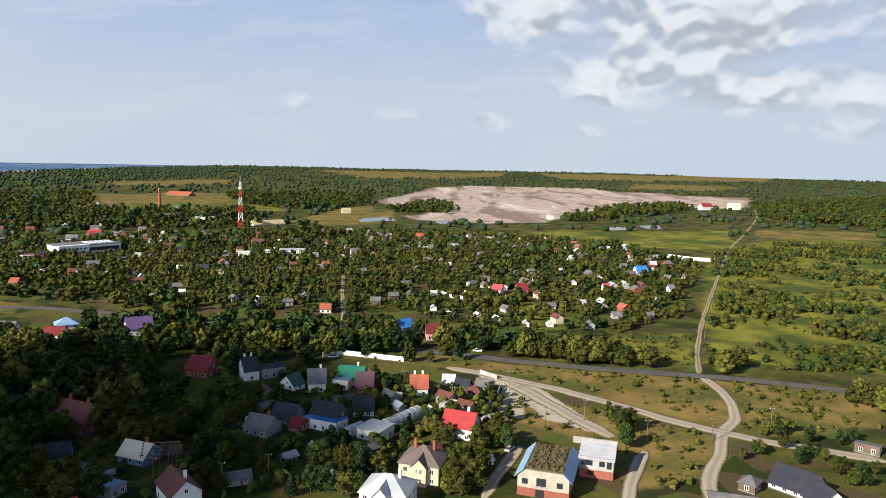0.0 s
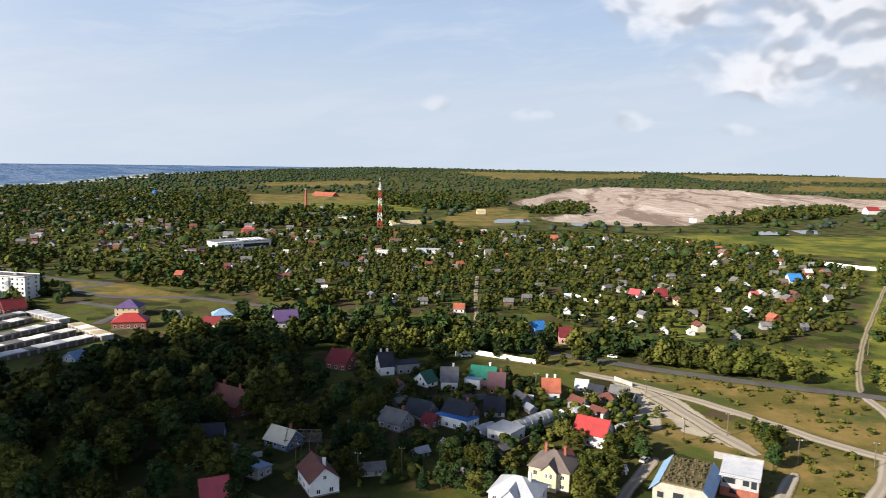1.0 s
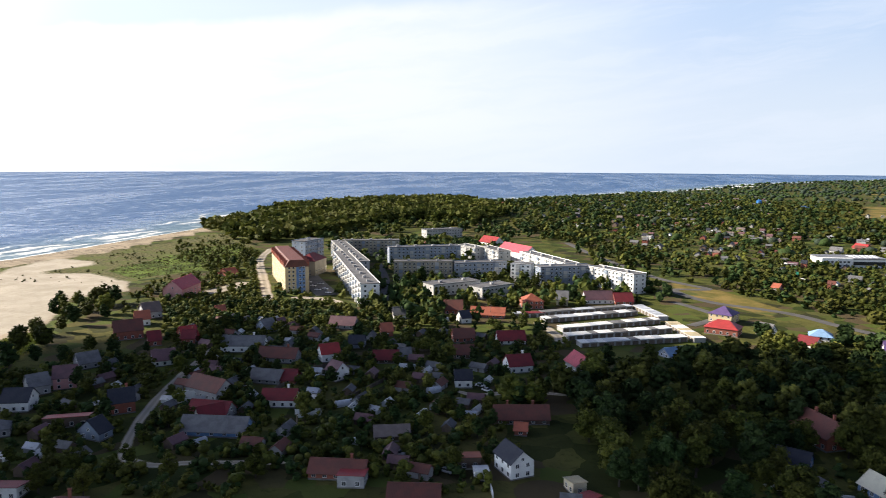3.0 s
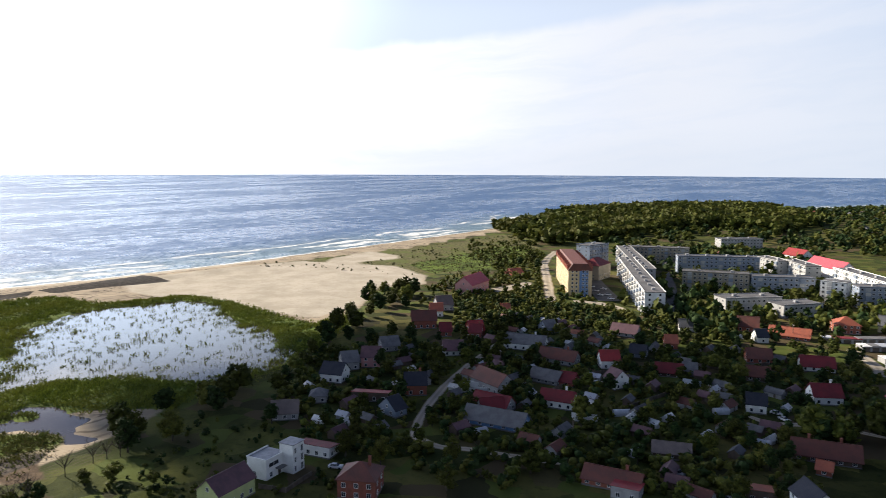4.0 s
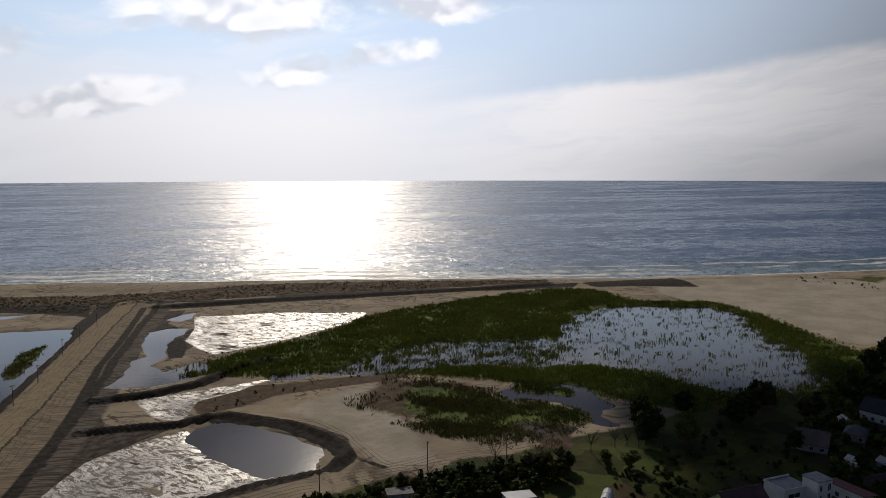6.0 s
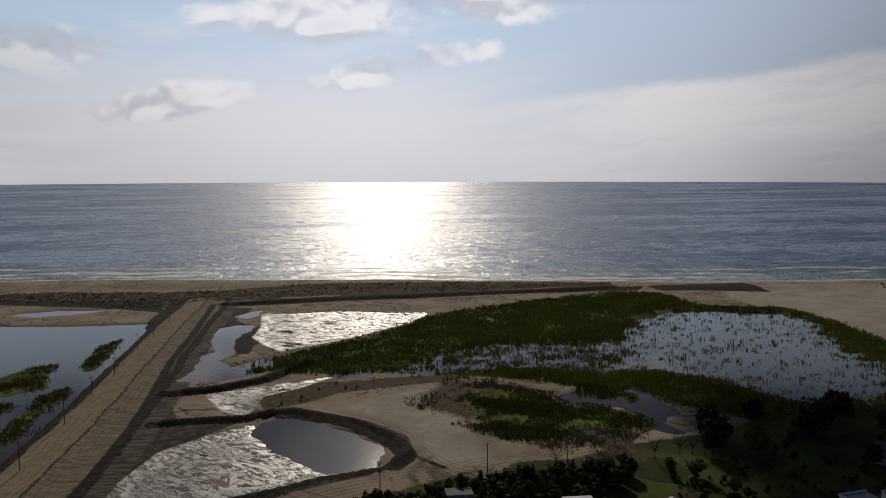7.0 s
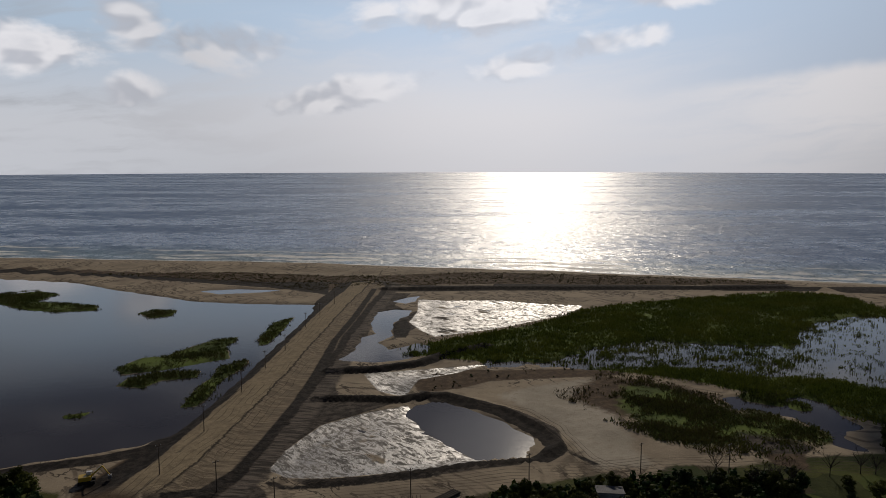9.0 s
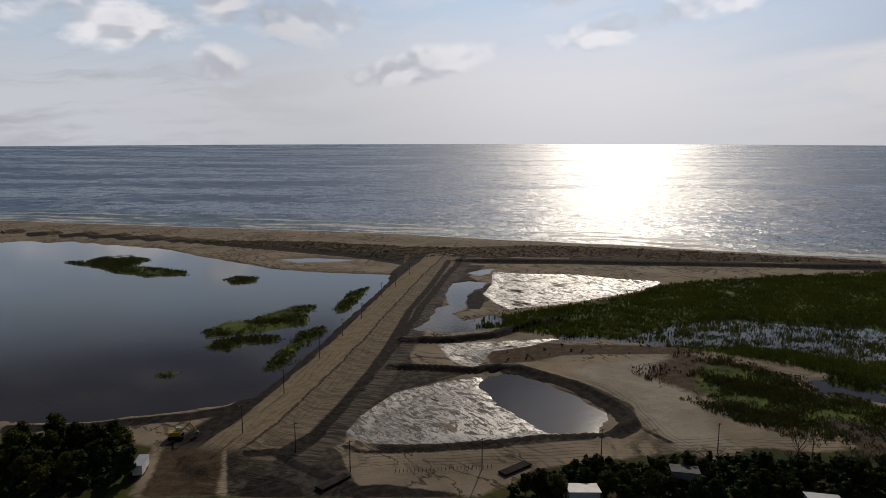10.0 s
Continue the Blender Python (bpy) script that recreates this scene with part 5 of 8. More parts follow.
home(-67.7, 407.9, 7.6, 6.8, 7, 8.0, "orange", "white", "gable", 0)
home(38.4, 481.2, 8.3, -25.6, 8.5, 10.0, "pink-red", "white", "gable", 0)
home(54.5, 482, 9.1, 7.6, 9.5, 13.0, "crimson", "pink", "gable", 0)
home(161.7, 575.9, 11.7, 8.8, 10, 16.0, "blue", "white", "gable", 0)
home(163.1, 501.4, 3.8, 7.5, 7, 8.0, "grey", "white", "gable", 0)
home(117.2, 502.6, 5.9, 7.9, 7, 9.0, "pink-red", "white", "gable", 0)
home(-186.9, 548.5, 11.3, 8.6, 7, 10.0, "slate", "grey", "gable", 0)
home(-177.9, 632.5, 12.3, 9.8, 6, 14.0, "white", "white", "flat", 0)
home(-27.2, 810, 9.8, 12.3, 9, 12.0, "orange", "brick", "gable", 0)
home(-380.5, 775.9, 22.0, -22.1, 8, 14.0, "red", "brick", "gable", 0)
home(-379.7, 723.9, 13.3, 12.2, 8, 12.0, "grey", "white", "gable", 0)
home(-579, 1567, 65.3, -24.2, 9, 20.0, "orange", "brick", "gable", 0)
home(-289.3, 475.6, 6.5, 8, 6, 12.0, "orange", "brick", "gable", 0)
home(-358.5, 84.3, 6.3, 65.5, 7, 8.0, "crimson", "brick", "gable", 1)
home(-330.2, 102.8, 20.1, 57.4, 7.5, 9.0, "grey", "white", "gable", 1)
home(-303.9, 110.5, 17.8, 46.1, 6.5, 8.5, "brown-red", "grey", "gable", 1)
home(-293.2, 130, 8.3, 79.6, 8, 8.5, "red", "white", "gable", 0)
home(-264.2, 120.8, 6.3, -162.4, 8, 7.5, "mauve", "white", "gable", 0)
home(-277.4, 95.9, 13.2, 42.9, 5.5, 8.5, "grey", "grey", "gable", 0)
home(-272.1, 103.4, 5.9, 53.3, 5.5, 8.5, "crimson", "brick", "gable", 0)
home(-246.9, 89.9, 12.6, 54, 6.5, 7.0, "crimson", "white", "gable", 1)
home(-271.4, 70.7, 17.2, 25.1, 8, 9.0, "brown-red", "grey", "gable", 0)
home(-248.2, 65, 14.6, 46.1, 6, 8.0, "crimson", "grey", "gable", 0)
home(-232.1, 62.1, 22.1, 52, 6, 9.0, "grey", "blue", "gable", 0)
home(-180.9, 82.8, 16.1, 51.1, 5, 8.0, "brown-red", "brick", "gable", 1)
home(-173.7, 83.7, 7.5, 53.1, 4, 7.0, "red", "grey", "shed", 0)
home(-155.5, 93, 13.7, 54.2, 5, 9.0, "brown-red", "brown", "gable", 0)
home(-197.6, 109.5, 11.3, 63.2, 4.5, 8.0, "grey-brown", "brown", "gable", 0)
home(-229.1, 160, 6.7, 59.6, 7, 7.5, "dark", "white", "gable", 0)
home(-233.9, 192.2, 10.5, 72.3, 7.5, 9.0, "crimson", "white", "gable", 1)
home(-219.1, 214.7, 11.6, -18.6, 8, 9.0, "pink-red", "grey", "gable", 0)
home(-186.2, 154.8, 18.9, 56.9, 6, 8.5, "brown-red", "brown", "gable", 2)
home(-177.4, 147.7, 4.1, 47, 4, 6.0, "orange", "brick", "gable", 0)
home(-154.7, 126.3, 10.1, -9.6, 8.5, 7.5, "dark", "white", "gable", 0)
home(-165.6, 117.9, 6.6, 59.9, 4, 6.0, "orange", "brown", "shed", 0)
home(-157, 116.1, 3.5, 59, 3.5, 6.0, "white", "white", "shed", 0)
home(-136.4, 133.2, 3.5, 71.6, 4, 6.0, "beige", "cream", "shed", 0)
home(-128.2, 130.4, 3.4, 10.3, 3.5, 6.0, "red", "brown", "shed", 0)
home(-130, 125.6, 5, 46.6, 4, 7.0, "grey", "white", "gable", 0)
home(-91.8, 163.9, 6.9, 34.4, 6, 8.5, "pink-red", "white", "gable", 0)
home(-347.9, 163.4, 14, 46.7, 6.5, 9.0, "mauve", "grey", "gable", 0)
home(-289.6, 202, 10.7, 65.8, 6.5, 9.0, "brown-red", "brick", "gable", 0)
home(-273.1, 219.4, 13.7, 62.1, 6.5, 9.0, "crimson", "white", "gable", 0)
home(-335.4, 285.7, 6.2, 65.1, 9, 12.0, "orange", "brick", "hip", 0)
home(-347.6, 235.1, 10.8, 55.6, 8, 11.0, "brown-red", "brick", "gable", 0)
home(-328.4, 246.8, 19.7, 46.6, 6, 10.0, "orange", "brick", "gable", 0)
home(-322.6, 225.4, 5.8, 79.1, 7, 8.0, "dark", "white", "gable", 0)
home(-332.1, 308.4, 7.3, 46.7, 9, 11.0, "grey", "cream", "gable", 0)
home(-324, 331.4, 17.9, 60.9, 8, 11.0, "mauve", "white", "gable", 0)
home(-313, 342.5, 11.5, 57.4, 7.5, 11.0, "crimson", "brick", "gable", 0)
home(-245.7, 352.5, 6.8, 14.4, 9, 12.0, "purple", "yellow", "hip", 0)
home(-228.2, 327.5, 11.2, 22.7, 7.5, 11.0, "red", "brick", "hip", 0)
home(-307.8, 151.5, 7.4, 54.4, 6, 8.0, "slate", "slate", "gable", 0)
home(-277.1, 150.8, 11.2, 60.4, 5.5, 8.0, "crimson", "brown", "gable", 0)
home(-276.5, 160.1, 5.6, 65.7, 5.5, 8.0, "grey", "grey", "gable", 0)
home(-319.1, 173.9, 5.6, 72.2, 7, 8.0, "orange", "brick", "gable", 0)
home(-265, 185.2, 9, 59.1, 6, 8.0, "brown-red", "brown", "gable", 0)
home(-352.4, 201.8, 9.2, 65.7, 6.5, 9.0, "grey", "white", "gable", 0)
home(-211.7, 267.6, 11.1, 76.5, 5, 8.0, "light blue", "slate", "gable", 0)
home(-217.6, 0.5, 12.1, 56.8, 4, 6.0, "crimson", "white", "shed", 0)
home(-190.8, -24, 13.2, 140.9, 8.5, 8.0, "mauve", "lime", "gable", 0)
home(-188.5, 12, 5.5, 70.9, 9, 10.0, "brown-red", "brick", "hip", 1)
home(-252.5, -10.6, 9.1, 88.7, 6.5, 8.0, "grey-brown", "grey", "gable", 0)
home(-294, 8.4, 9.5, 63.2, 8, 9.0, "dark", "white", "gable", 0)
home(-311.1, 15.1, 7.2, 100.4, 8, 9.0, "grey", "grey", "gable", 0)
home(-313.9, 25.4, 8.2, 78, 9, 9.0, "mauve", "pink", "gable", 0)
home(-271.3, 39.2, 8.4, 84.6, 8.5, 9.0, "dark", "brick", "gable", 1)
home(-269, 1.5, 2.8, 83.9, 5.5, 7.0, "grey", "grey", "hip", 0)
home(-265.8, 21.4, 14.2, 70.3, 4, 6.0, "red", "brown", "shed", 0)
home(-249, 27.6, 5.6, 127.1, 7, 9.0, "dark", "slate", "gable", 0)
home(-386.1, 60.5, 13.6, 84.9, 9.5, 11.0, "brown-red", "brick", "gable", 1)
home(-431.2, 79.9, 9.9, 96.4, 9, 11.0, "grey-brown", "grey", "gable", 0)
home(-412.4, 72.2, 7.4, 84.6, 8, 9.0, "orange", "white", "gable", 0)
home(-362.5, 84.3, 7.8, 95.1, 8, 10.0, "red", "brick", "gable", 0)
home(-364.9, 68.8, 5.9, 85.2, 7, 9.0, "crimson", "brick", "gable", 0)
home(-327.2, 65.3, 9.4, 85.1, 7, 9.0, "mauve", "white", "gable", 0)
home(-340.1, 36.1, 8.6, 100, 7, 9.0, "grey", "grey", "gable", 0)
home(-361.4, 124.7, 7.2, 106.9, 7, 8.0, "grey", "slate", "gable", 0)
home(-420.1, 116.9, 5.2, 84.5, 5, 8.0, "orange", "brick", "gable", 0)
home(-244.2, 63, 8.5, 92.7, 6, 8.0, "crimson", "grey", "gable", 0)
home(-558.8, 163.1, 10.4, 102.8, 6, 14.0, "orange", "brick", "gable", 0)


# ---- the unfinished houses ----
def unfinished_house():
    cx, cy, L, turn = 31.2, 191.9, 18.9, 72.7
    ob = thing("unfinished_house", cx, cy, turn, "unfinished beige block house, red brick base, patchy blue roof", "house", sink=0.3)
    FOOT.append((cx, cy, 13))
    a, b = L / 2, 7.0
    part("base_wall", Shape().box(-a - 0.05, a + 0.05, -b - 0.05, b + 0.05, 0, 2.6), WALL["brick"], ob, "red brick lower storey")
    part("wall", Shape().prism([(-b, 2.6), (b, 2.6), (b, 6.0), (5.3, 7.6), (-5.3, 7.6), (-b, 6.0)], -a, a), WALL["block"], ob, "grey-beige block upper storey")
    for side in (1, -1):
        part("roof", Shape().slab([(-a - 0.5, side * 5.3, 8.1), (a + 0.5, side * 5.3, 8.1), (a + 0.5, side * (b + 0.9), 5.6), (-a - 0.5, side * (b + 0.9), 5.6)], 0.18), ROOF["light blue"], ob, "pale blue metal roof strip")
    part("flat_top", Shape().box(-a + 0.4, a - 0.4, -5.3, 5.3, 7.5, 7.95), M_MOSS, ob, "overgrown mossy flat roof")
    rng = random.Random(4)
    weeds = Shape()
    for _ in range(170):
        x, y, r, h = rng.uniform(-a + 0.8, a - 0.8), rng.uniform(-4.9, 4.9), rng.uniform(0.25, 0.7), rng.uniform(0.2, 0.9)
        weeds.rod((x, y, 7.9), (x + rng.uniform(-0.3, 0.3), y + rng.uniform(-0.3, 0.3), 7.95 + h), r, r * 0.3, 5)
    tagged(part("weed_growth", weeds, M_MOSS, ob), "brown weeds and moss growing on the roof", kind="stuff")
    # dark glass blocks stand in for the shade inside the empty openings
    for y, z, w, h in ((0.5, 4.6, 2.6, 2.2), (0.8, 1.2, 2.4, 2.4), (-4.5, 4.4, 1.6, 1.5), (5.0, 4.4, 1.6, 1.5)):
        part("opening", Shape().box(-a - 0.1, -a + 1.4, y - w / 2, y + w / 2, z - h / 2, z + h / 2), M_GLASS, ob, "dark empty window opening")
    part("lintel", Shape().box(-a - 0.35, -a - 0.1, -1.1, 2.1, 3.1, 3.4), M_CONCRETE, ob)
    for i in range(4):
        part("opening", Shape().box(-0.8, 0.8, b + 0.06 - 1.2, b + 0.1, 3.6, 5.0), M_GLASS, ob, "dark empty window opening", pose(-a + (i + 0.5) * L / 4, 0, 0))


unfinished_house()


def front_gable(x, y, turn, depth, w, he, hr, roof, wall, words):
    """A cross gable that stands out from a roof."""
    ob = thing("cross_gable", x, y, turn, words, "gable", sink=0.3)
    b = w / 2
    part("wall", Shape().prism([(-b, 0), (b, 0), (b, he), (0, hr), (-b, he)], 0, depth), WALL[wall], ob)
    s = Shape()
    for side in (1, -1):
        s.slab([(-3.0, 0, hr + 0.15), (depth + 0.4, 0, hr + 0.15), (depth + 0.4, side * (b + 0.4), he - 0.2), (-3.0, side * (b + 0.4), he - 0.2)], 0.15)
    part("roof", s, ROOF[roof], ob)
    for z in (he - 1.2, he - 4.0):
        for yy in (-0.7, 0.7):
            window(ob, depth, yy, max(z, 1.6), -90, 0.8, 1.4)
    return ob


front_gable(-4.6, 191.5, -105, 3.6, 4.4, 6.0, 8.3, "grey-brown", "cream", "cream cross gable under grey-brown tiles")
front_gable(-13.8, 173.2, -103, 3.4, 4.6, 5.4, 8.0, "pale grey", "white", "white cross gable under pale sheet metal")


def unfinished_cottage():
    cx, cy, L, turn = 46.8, 200.0, 9.6, -16.7
    ob = thing("unfinished_house", cx, cy, turn, "unfinished grey block house on red brick base, metal roof", "house", sink=0.3)
    FOOT.append((cx, cy, 9))
    a, b = L / 2, 5.0
    part("base_wall", Shape().box(-a - 0.05, a + 0.05, -b - 0.05, b + 0.05, 0, 2.6), WALL["brick"], ob, "red brick lower storey")
    part("wall", Shape().box(-a, a, -b, b, 2.6, 6.3), WALL["grey"], ob, "grey block upper storey")
    part("roof", Shape().slab([(-a - 0.4, -b - 0.8, 6.1), (a + 0.4, -b - 0.8, 6.1), (a + 0.4, b, 7.6), (-a - 0.4, b, 7.6)], 0.2), ROOF["pale grey"], ob, "pale metal sheet roof")
    part("parapet", Shape().box(-a - 3, a + 0.5, b - 0.6, b, 6.3, 8.2), M_CONCRETE, ob, "rough concrete parapet")
    # shade in the unglazed windows is given by dark blocks set into the wall
    for x, z, w, h in ((-2.2, 4.6, 2.2, 1.5), (a - 1.2, 4.4, 1.4, 2.0), (-a + 1.5, 4.6, 2.0, 1.5), (-1.5, 1.7, 1.8, 1.2), (1.6, 4.6, 1.6, 1.5)):
        part("opening", Shape().box(x - w / 2, x + w / 2, -b - 0.1, -b + 1.2, z - h / 2, z + h / 2), M_GLASS, ob, "dark empty window opening")


unfinished_cottage()


def modern_house():
    ob = thing("modern_house", -205.9, -14.2, 142, "modern white flat-roofed house with a stair tower", "house", sink=0.3)
    FOOT.append((-206, -12, 10))
    part("wall", Shape().box(-4.4, 4.4, -3.6, 3.6, 0, 6.0), WALL["white"], ob)
    part("roof", Shape().box(-4.2, 4.2, -3.4, 3.4, 6.0, 6.15), M_STEEL, ob, "grey flat roof")
    for x0, x1, y0, y1 in ((-4.55, 4.55, -3.75, -3.45), (-4.55, 4.55, 3.45, 3.75), (-4.55, -4.25, -3.45, 3.45)):
        part("parapet", Shape().box(x0, x1, y0, y1, 6.0, 6.5), WALL["white"], ob)
    part("tower", Shape().box(2.6, 7.6, -7.6, -2.6, 0, 9.0), WALL["white"], ob, "taller white stair tower")
    part("tower_roof", Shape().box(2.4, 7.8, -7.8, -2.4, 9.0, 9.25), M_STEEL, ob)
    part("porch", Shape().box(-0.6, 2.6, -5.4, -3.6, 2.6, 2.85), M_STEEL, ob, "dark porch roof")
    window(ob, -1.2, -3.6, 4.4, 180, 4.2, 1.3)
    window(ob, -2.4, -3.6, 1.6, 180, 1.2, 1.5)
    window(ob, -4.4, 0.8, 1.7, 90, 1.2, 1.3)
    for z in (1.8, 4.5, 7.2):
        window(ob, 6.6, -7.6, z, 180, 1.1, 2.0)
        window(ob, 3.6, -7.6, z, 180, 0.8, 1.6)
    part("door", Shape().box(0.6, 1.7, -3.7, -3.6, 0.3, 2.5), M_WOOD, ob)


modern_house()


def timber_frame():
    cx, cy = -81.7, 201.2
    ob = thing("timber_frame", cx, cy, 10, "dark open timber frame of an unfinished house", "house", sink=0.2)
    FOOT.append((cx, cy, 7))
    for x in (-5, -2.5, 0, 2.5, 5):
        for y in (-3.5, 3.5):
            part("post", Shape().box(x - 0.12, x + 0.12, y - 0.12, y + 0.12, 0, 3.4), M_WOOD, ob)
        for side in (1, -1):
            part("rafter", Shape().rod((x, side * 4.2, 3.2), (x, 0, 5.8), 0.12, sides=4), M_WOOD, ob)
    for y in (-3.5, 3.5):
        part("beam", Shape().box(-5.4, 5.4, y - 0.12, y + 0.12, 3.4, 3.65), M_WOOD, ob)
    part("back_wall", Shape().box(-5, 5, 3.55, 3.75, 0, 3.2), M_WOOD, ob, "boarded back wall")
    part("ridge_beam", Shape().box(-5.4, 5.4, -0.1, 0.1, 5.7, 5.95), M_WOOD, ob)


timber_frame()


def greenhouse(cx, cy, L, turn, hr, W=5.0, label="long polycarbonate greenhouse with a rounded roof"):
    ob = thing("greenhouse", cx, cy, turn, label, "greenhouse")
    FOOT.append((cx, cy, L * 0.4))
    arc = [(W / 2 * math.cos(t), 0.8 + (hr - 0.8) * math.sin(t)) for t in np.linspace(0, math.pi, 9)]
    part("cover", Shape().prism([(-W / 2, 0)] + [(W / 2, 0)] + arc, -L / 2, L / 2), ROOF["pale grey"], ob, "milky grey cover sheet")
    for i in range(int(L / 2.5) + 1):
        x = -L / 2 + i * L / int(L / 2.5)
        s = Shape()
        for p, q in zip(arc[:-1], arc[1:]):
            s.rod((x, p[0] * 1.01, p[1] + 0.03), (x, q[0] * 1.01, q[1] + 0.03), 0.06, sides=4)
        part("hoop", s, M_WHITE, ob)


greenhouse(-12.8, 236.6, 17.3, 53.5, 3.5)
greenhouse(-28.1, 225.4, 7.3, 52.2, 3.2, 4.5)
greenhouse(-182.5, -56.4, 6.1, -170.5, 2.5, 3.2, "small white rounded greenhouse tunnel")

tunnels = random.Random(8)
for x, y in [(-335.5, 100.1), (-300.9, 117.5), (-267.6, 113.9), (-261.4, 152.8), (-233.4, 109.1), (-228.1, 145.3), (-386.2, 105.4), (-277.2, 148.3), (-197.9, 141.9), (-359.1, 133.9), (-330.5, 218.9), (-236.5, 184.8), (-224.6, 54.6), (-199.4, 98.2), (-207.9, 127.6)]:
    greenhouse(x, y, tunnels.uniform(4, 7), tunnels.uniform(0, 180), 2.2, 2.8, "small white garden polytunnel")


def wall_run(name, line, height, mat, label, thick=0.25, bay=3.0, category="fence"):
    """A fence of separate panels between posts along a line of places."""
    mid = np.mean(line, 0)
    z0 = float(ground_height([mid])[0])
    ob = thing(name, mid[0], mid[1], 0, label, category)
    posts = Shape()
    for (x0, y0), (x1, y1) in zip(line[:-1], line[1:]):
        d = math.hypot(x1 - x0, y1 - y0)
        n = max(1, int(d / bay))
        turn = math.degrees(math.atan2(y1 - y0, x1 - x0))
        sheet_mesh = Shape().box(0.06, d / n - 0.06, -thick / 2, thick / 2, -0.6, height).mesh("panel", mat)
        post_mesh = Shape().box(-0.12, 0.12, -0.14, 0.14, -0.6, height + 0.12).mesh("post", mat)
        for i in range(n):
            x, y = x0 + (x1 - x0) * i / n, y0 + (y1 - y0) * i / n
            z = float(ground_height([(x, y)])[0]) - z0
            part("panel", sheet_mesh, None, ob, "", pose(x - mid[0], y - mid[1], z, 0, 0, turn))
            part("post", post_mesh, None, ob, "", pose(x - mid[0], y - mid[1], z, 0, 0, turn))
    return ob


wall_run("fence", [(-1.3, 256.9), (4.6, 255.4), (11.8, 251.6), (18.1, 252.6), (21.4, 261.5), (23.9, 273.8)], 2.0, M_CONCRETE, "pale concrete panel fence round the garden")
wall_run("fence", [(-53.4, 315), (-49.5, 320.1), (-36, 316.4), (-16.4, 310.6)], 2.2, WALL["white"], "long white wall along the road")
wall_run("fence", [(-21.6, 262.5), (-14.2, 261.7)], 2.0, WALL["white"], "short white garden fence")
wall_run("fence", [(-23.7, 210.5), (-15.6, 217.6), (-8.9, 230), (-1.4, 236.6)], 1.8, M_WOOD, "grey board fence between gardens")
wall_run("fence", [(-108.3, 177.4), (-102.4, 186)], 2.0, WALL["white"], "white panel fence in the shaded garden")
wall_run("fence", [(-2.8, 479.7), (6.7, 462.6), (14, 457.7)], 2.2, WALL["white"], "white boundary wall in the gardens")
wall_run("fence", [(199.6, 681), (219.5, 692.2), (240, 671.8), (258.5, 670.9)], 3.5, WALL["white"], "long row of white walls in the meadow", category="wall")
wall_run("fence", [(-274.1, 62), (-270.5, 69.7), (-267.5, 78.2)], 2.4, WALL["white"], "white wall beside the village house")
wall_run("fence", [(-277.3, 59.5), (-274.5, 67.9), (-268.6, 78.2)], 2.0, WALL["white"], "white wall beside the red-roofed house")
wall_run("fence", [(-234.7, 90.7), (-230.6, 98.6)], 1.8, WALL["white"], "short white fence among the trees")
wall_run("fence", [(-268.7, 57.3), (-266.4, 78.5)], 1.7, WALL["white"], "pale rendered wall before the village house")
wall_run("fence", [(-230.6, 90.3), (-228.7, 99)], 1.6, WALL["white"], "short white fence in the shaded gardens")
wall_run("fence", [(-189.3, 99.2), (-184.7, 108.6)], 1.6, M_CONCRETE, "grey concrete fence along the lane")
wall_run("fence", [(-263.9, 93.9), (-282.6, 118.6), (-283.6, 135)], 1.5, M_WOOD, "weathered board fence between the gardens")
wall_run("fence", [(-291.4, 163.9), (-278.7, 179.2), (-283.3, 202.4)], 1.5, M_WOOD, "dark board fence behind the village houses")
wall_run("fence", [(-238.9, 114.2), (-253.9, 140.8)], 1.5, M_WOOD, "old board fence across the gardens")
wall_run("fence", [(-97.3, 186.5), (-91.1, 191.8)], 1.6, WALL["white"], "pale fence beside the shaded sheds")
wall_run("fence", [(-6, 227.6), (-1.5, 243.8), (2.5, 249.8)], 1.6, M_CONCRETE, "grey fence behind the red-roofed house")
wall_run("fence", [(-196, -15.9), (-191.8, -8.4), (-202, -1.3)], 1.4, M_WOOD, "low board fence round the white house")
wall_run("fence", [(17, 294.3), (23.7, 287)], 1.8, M_CONCRETE, "concrete fence at the road's end")
wall_run("fence", [(-155.8, 117.7), (-144.6, 111.1)], 1.6, WALL["white"], "white picket fence beside the lane")


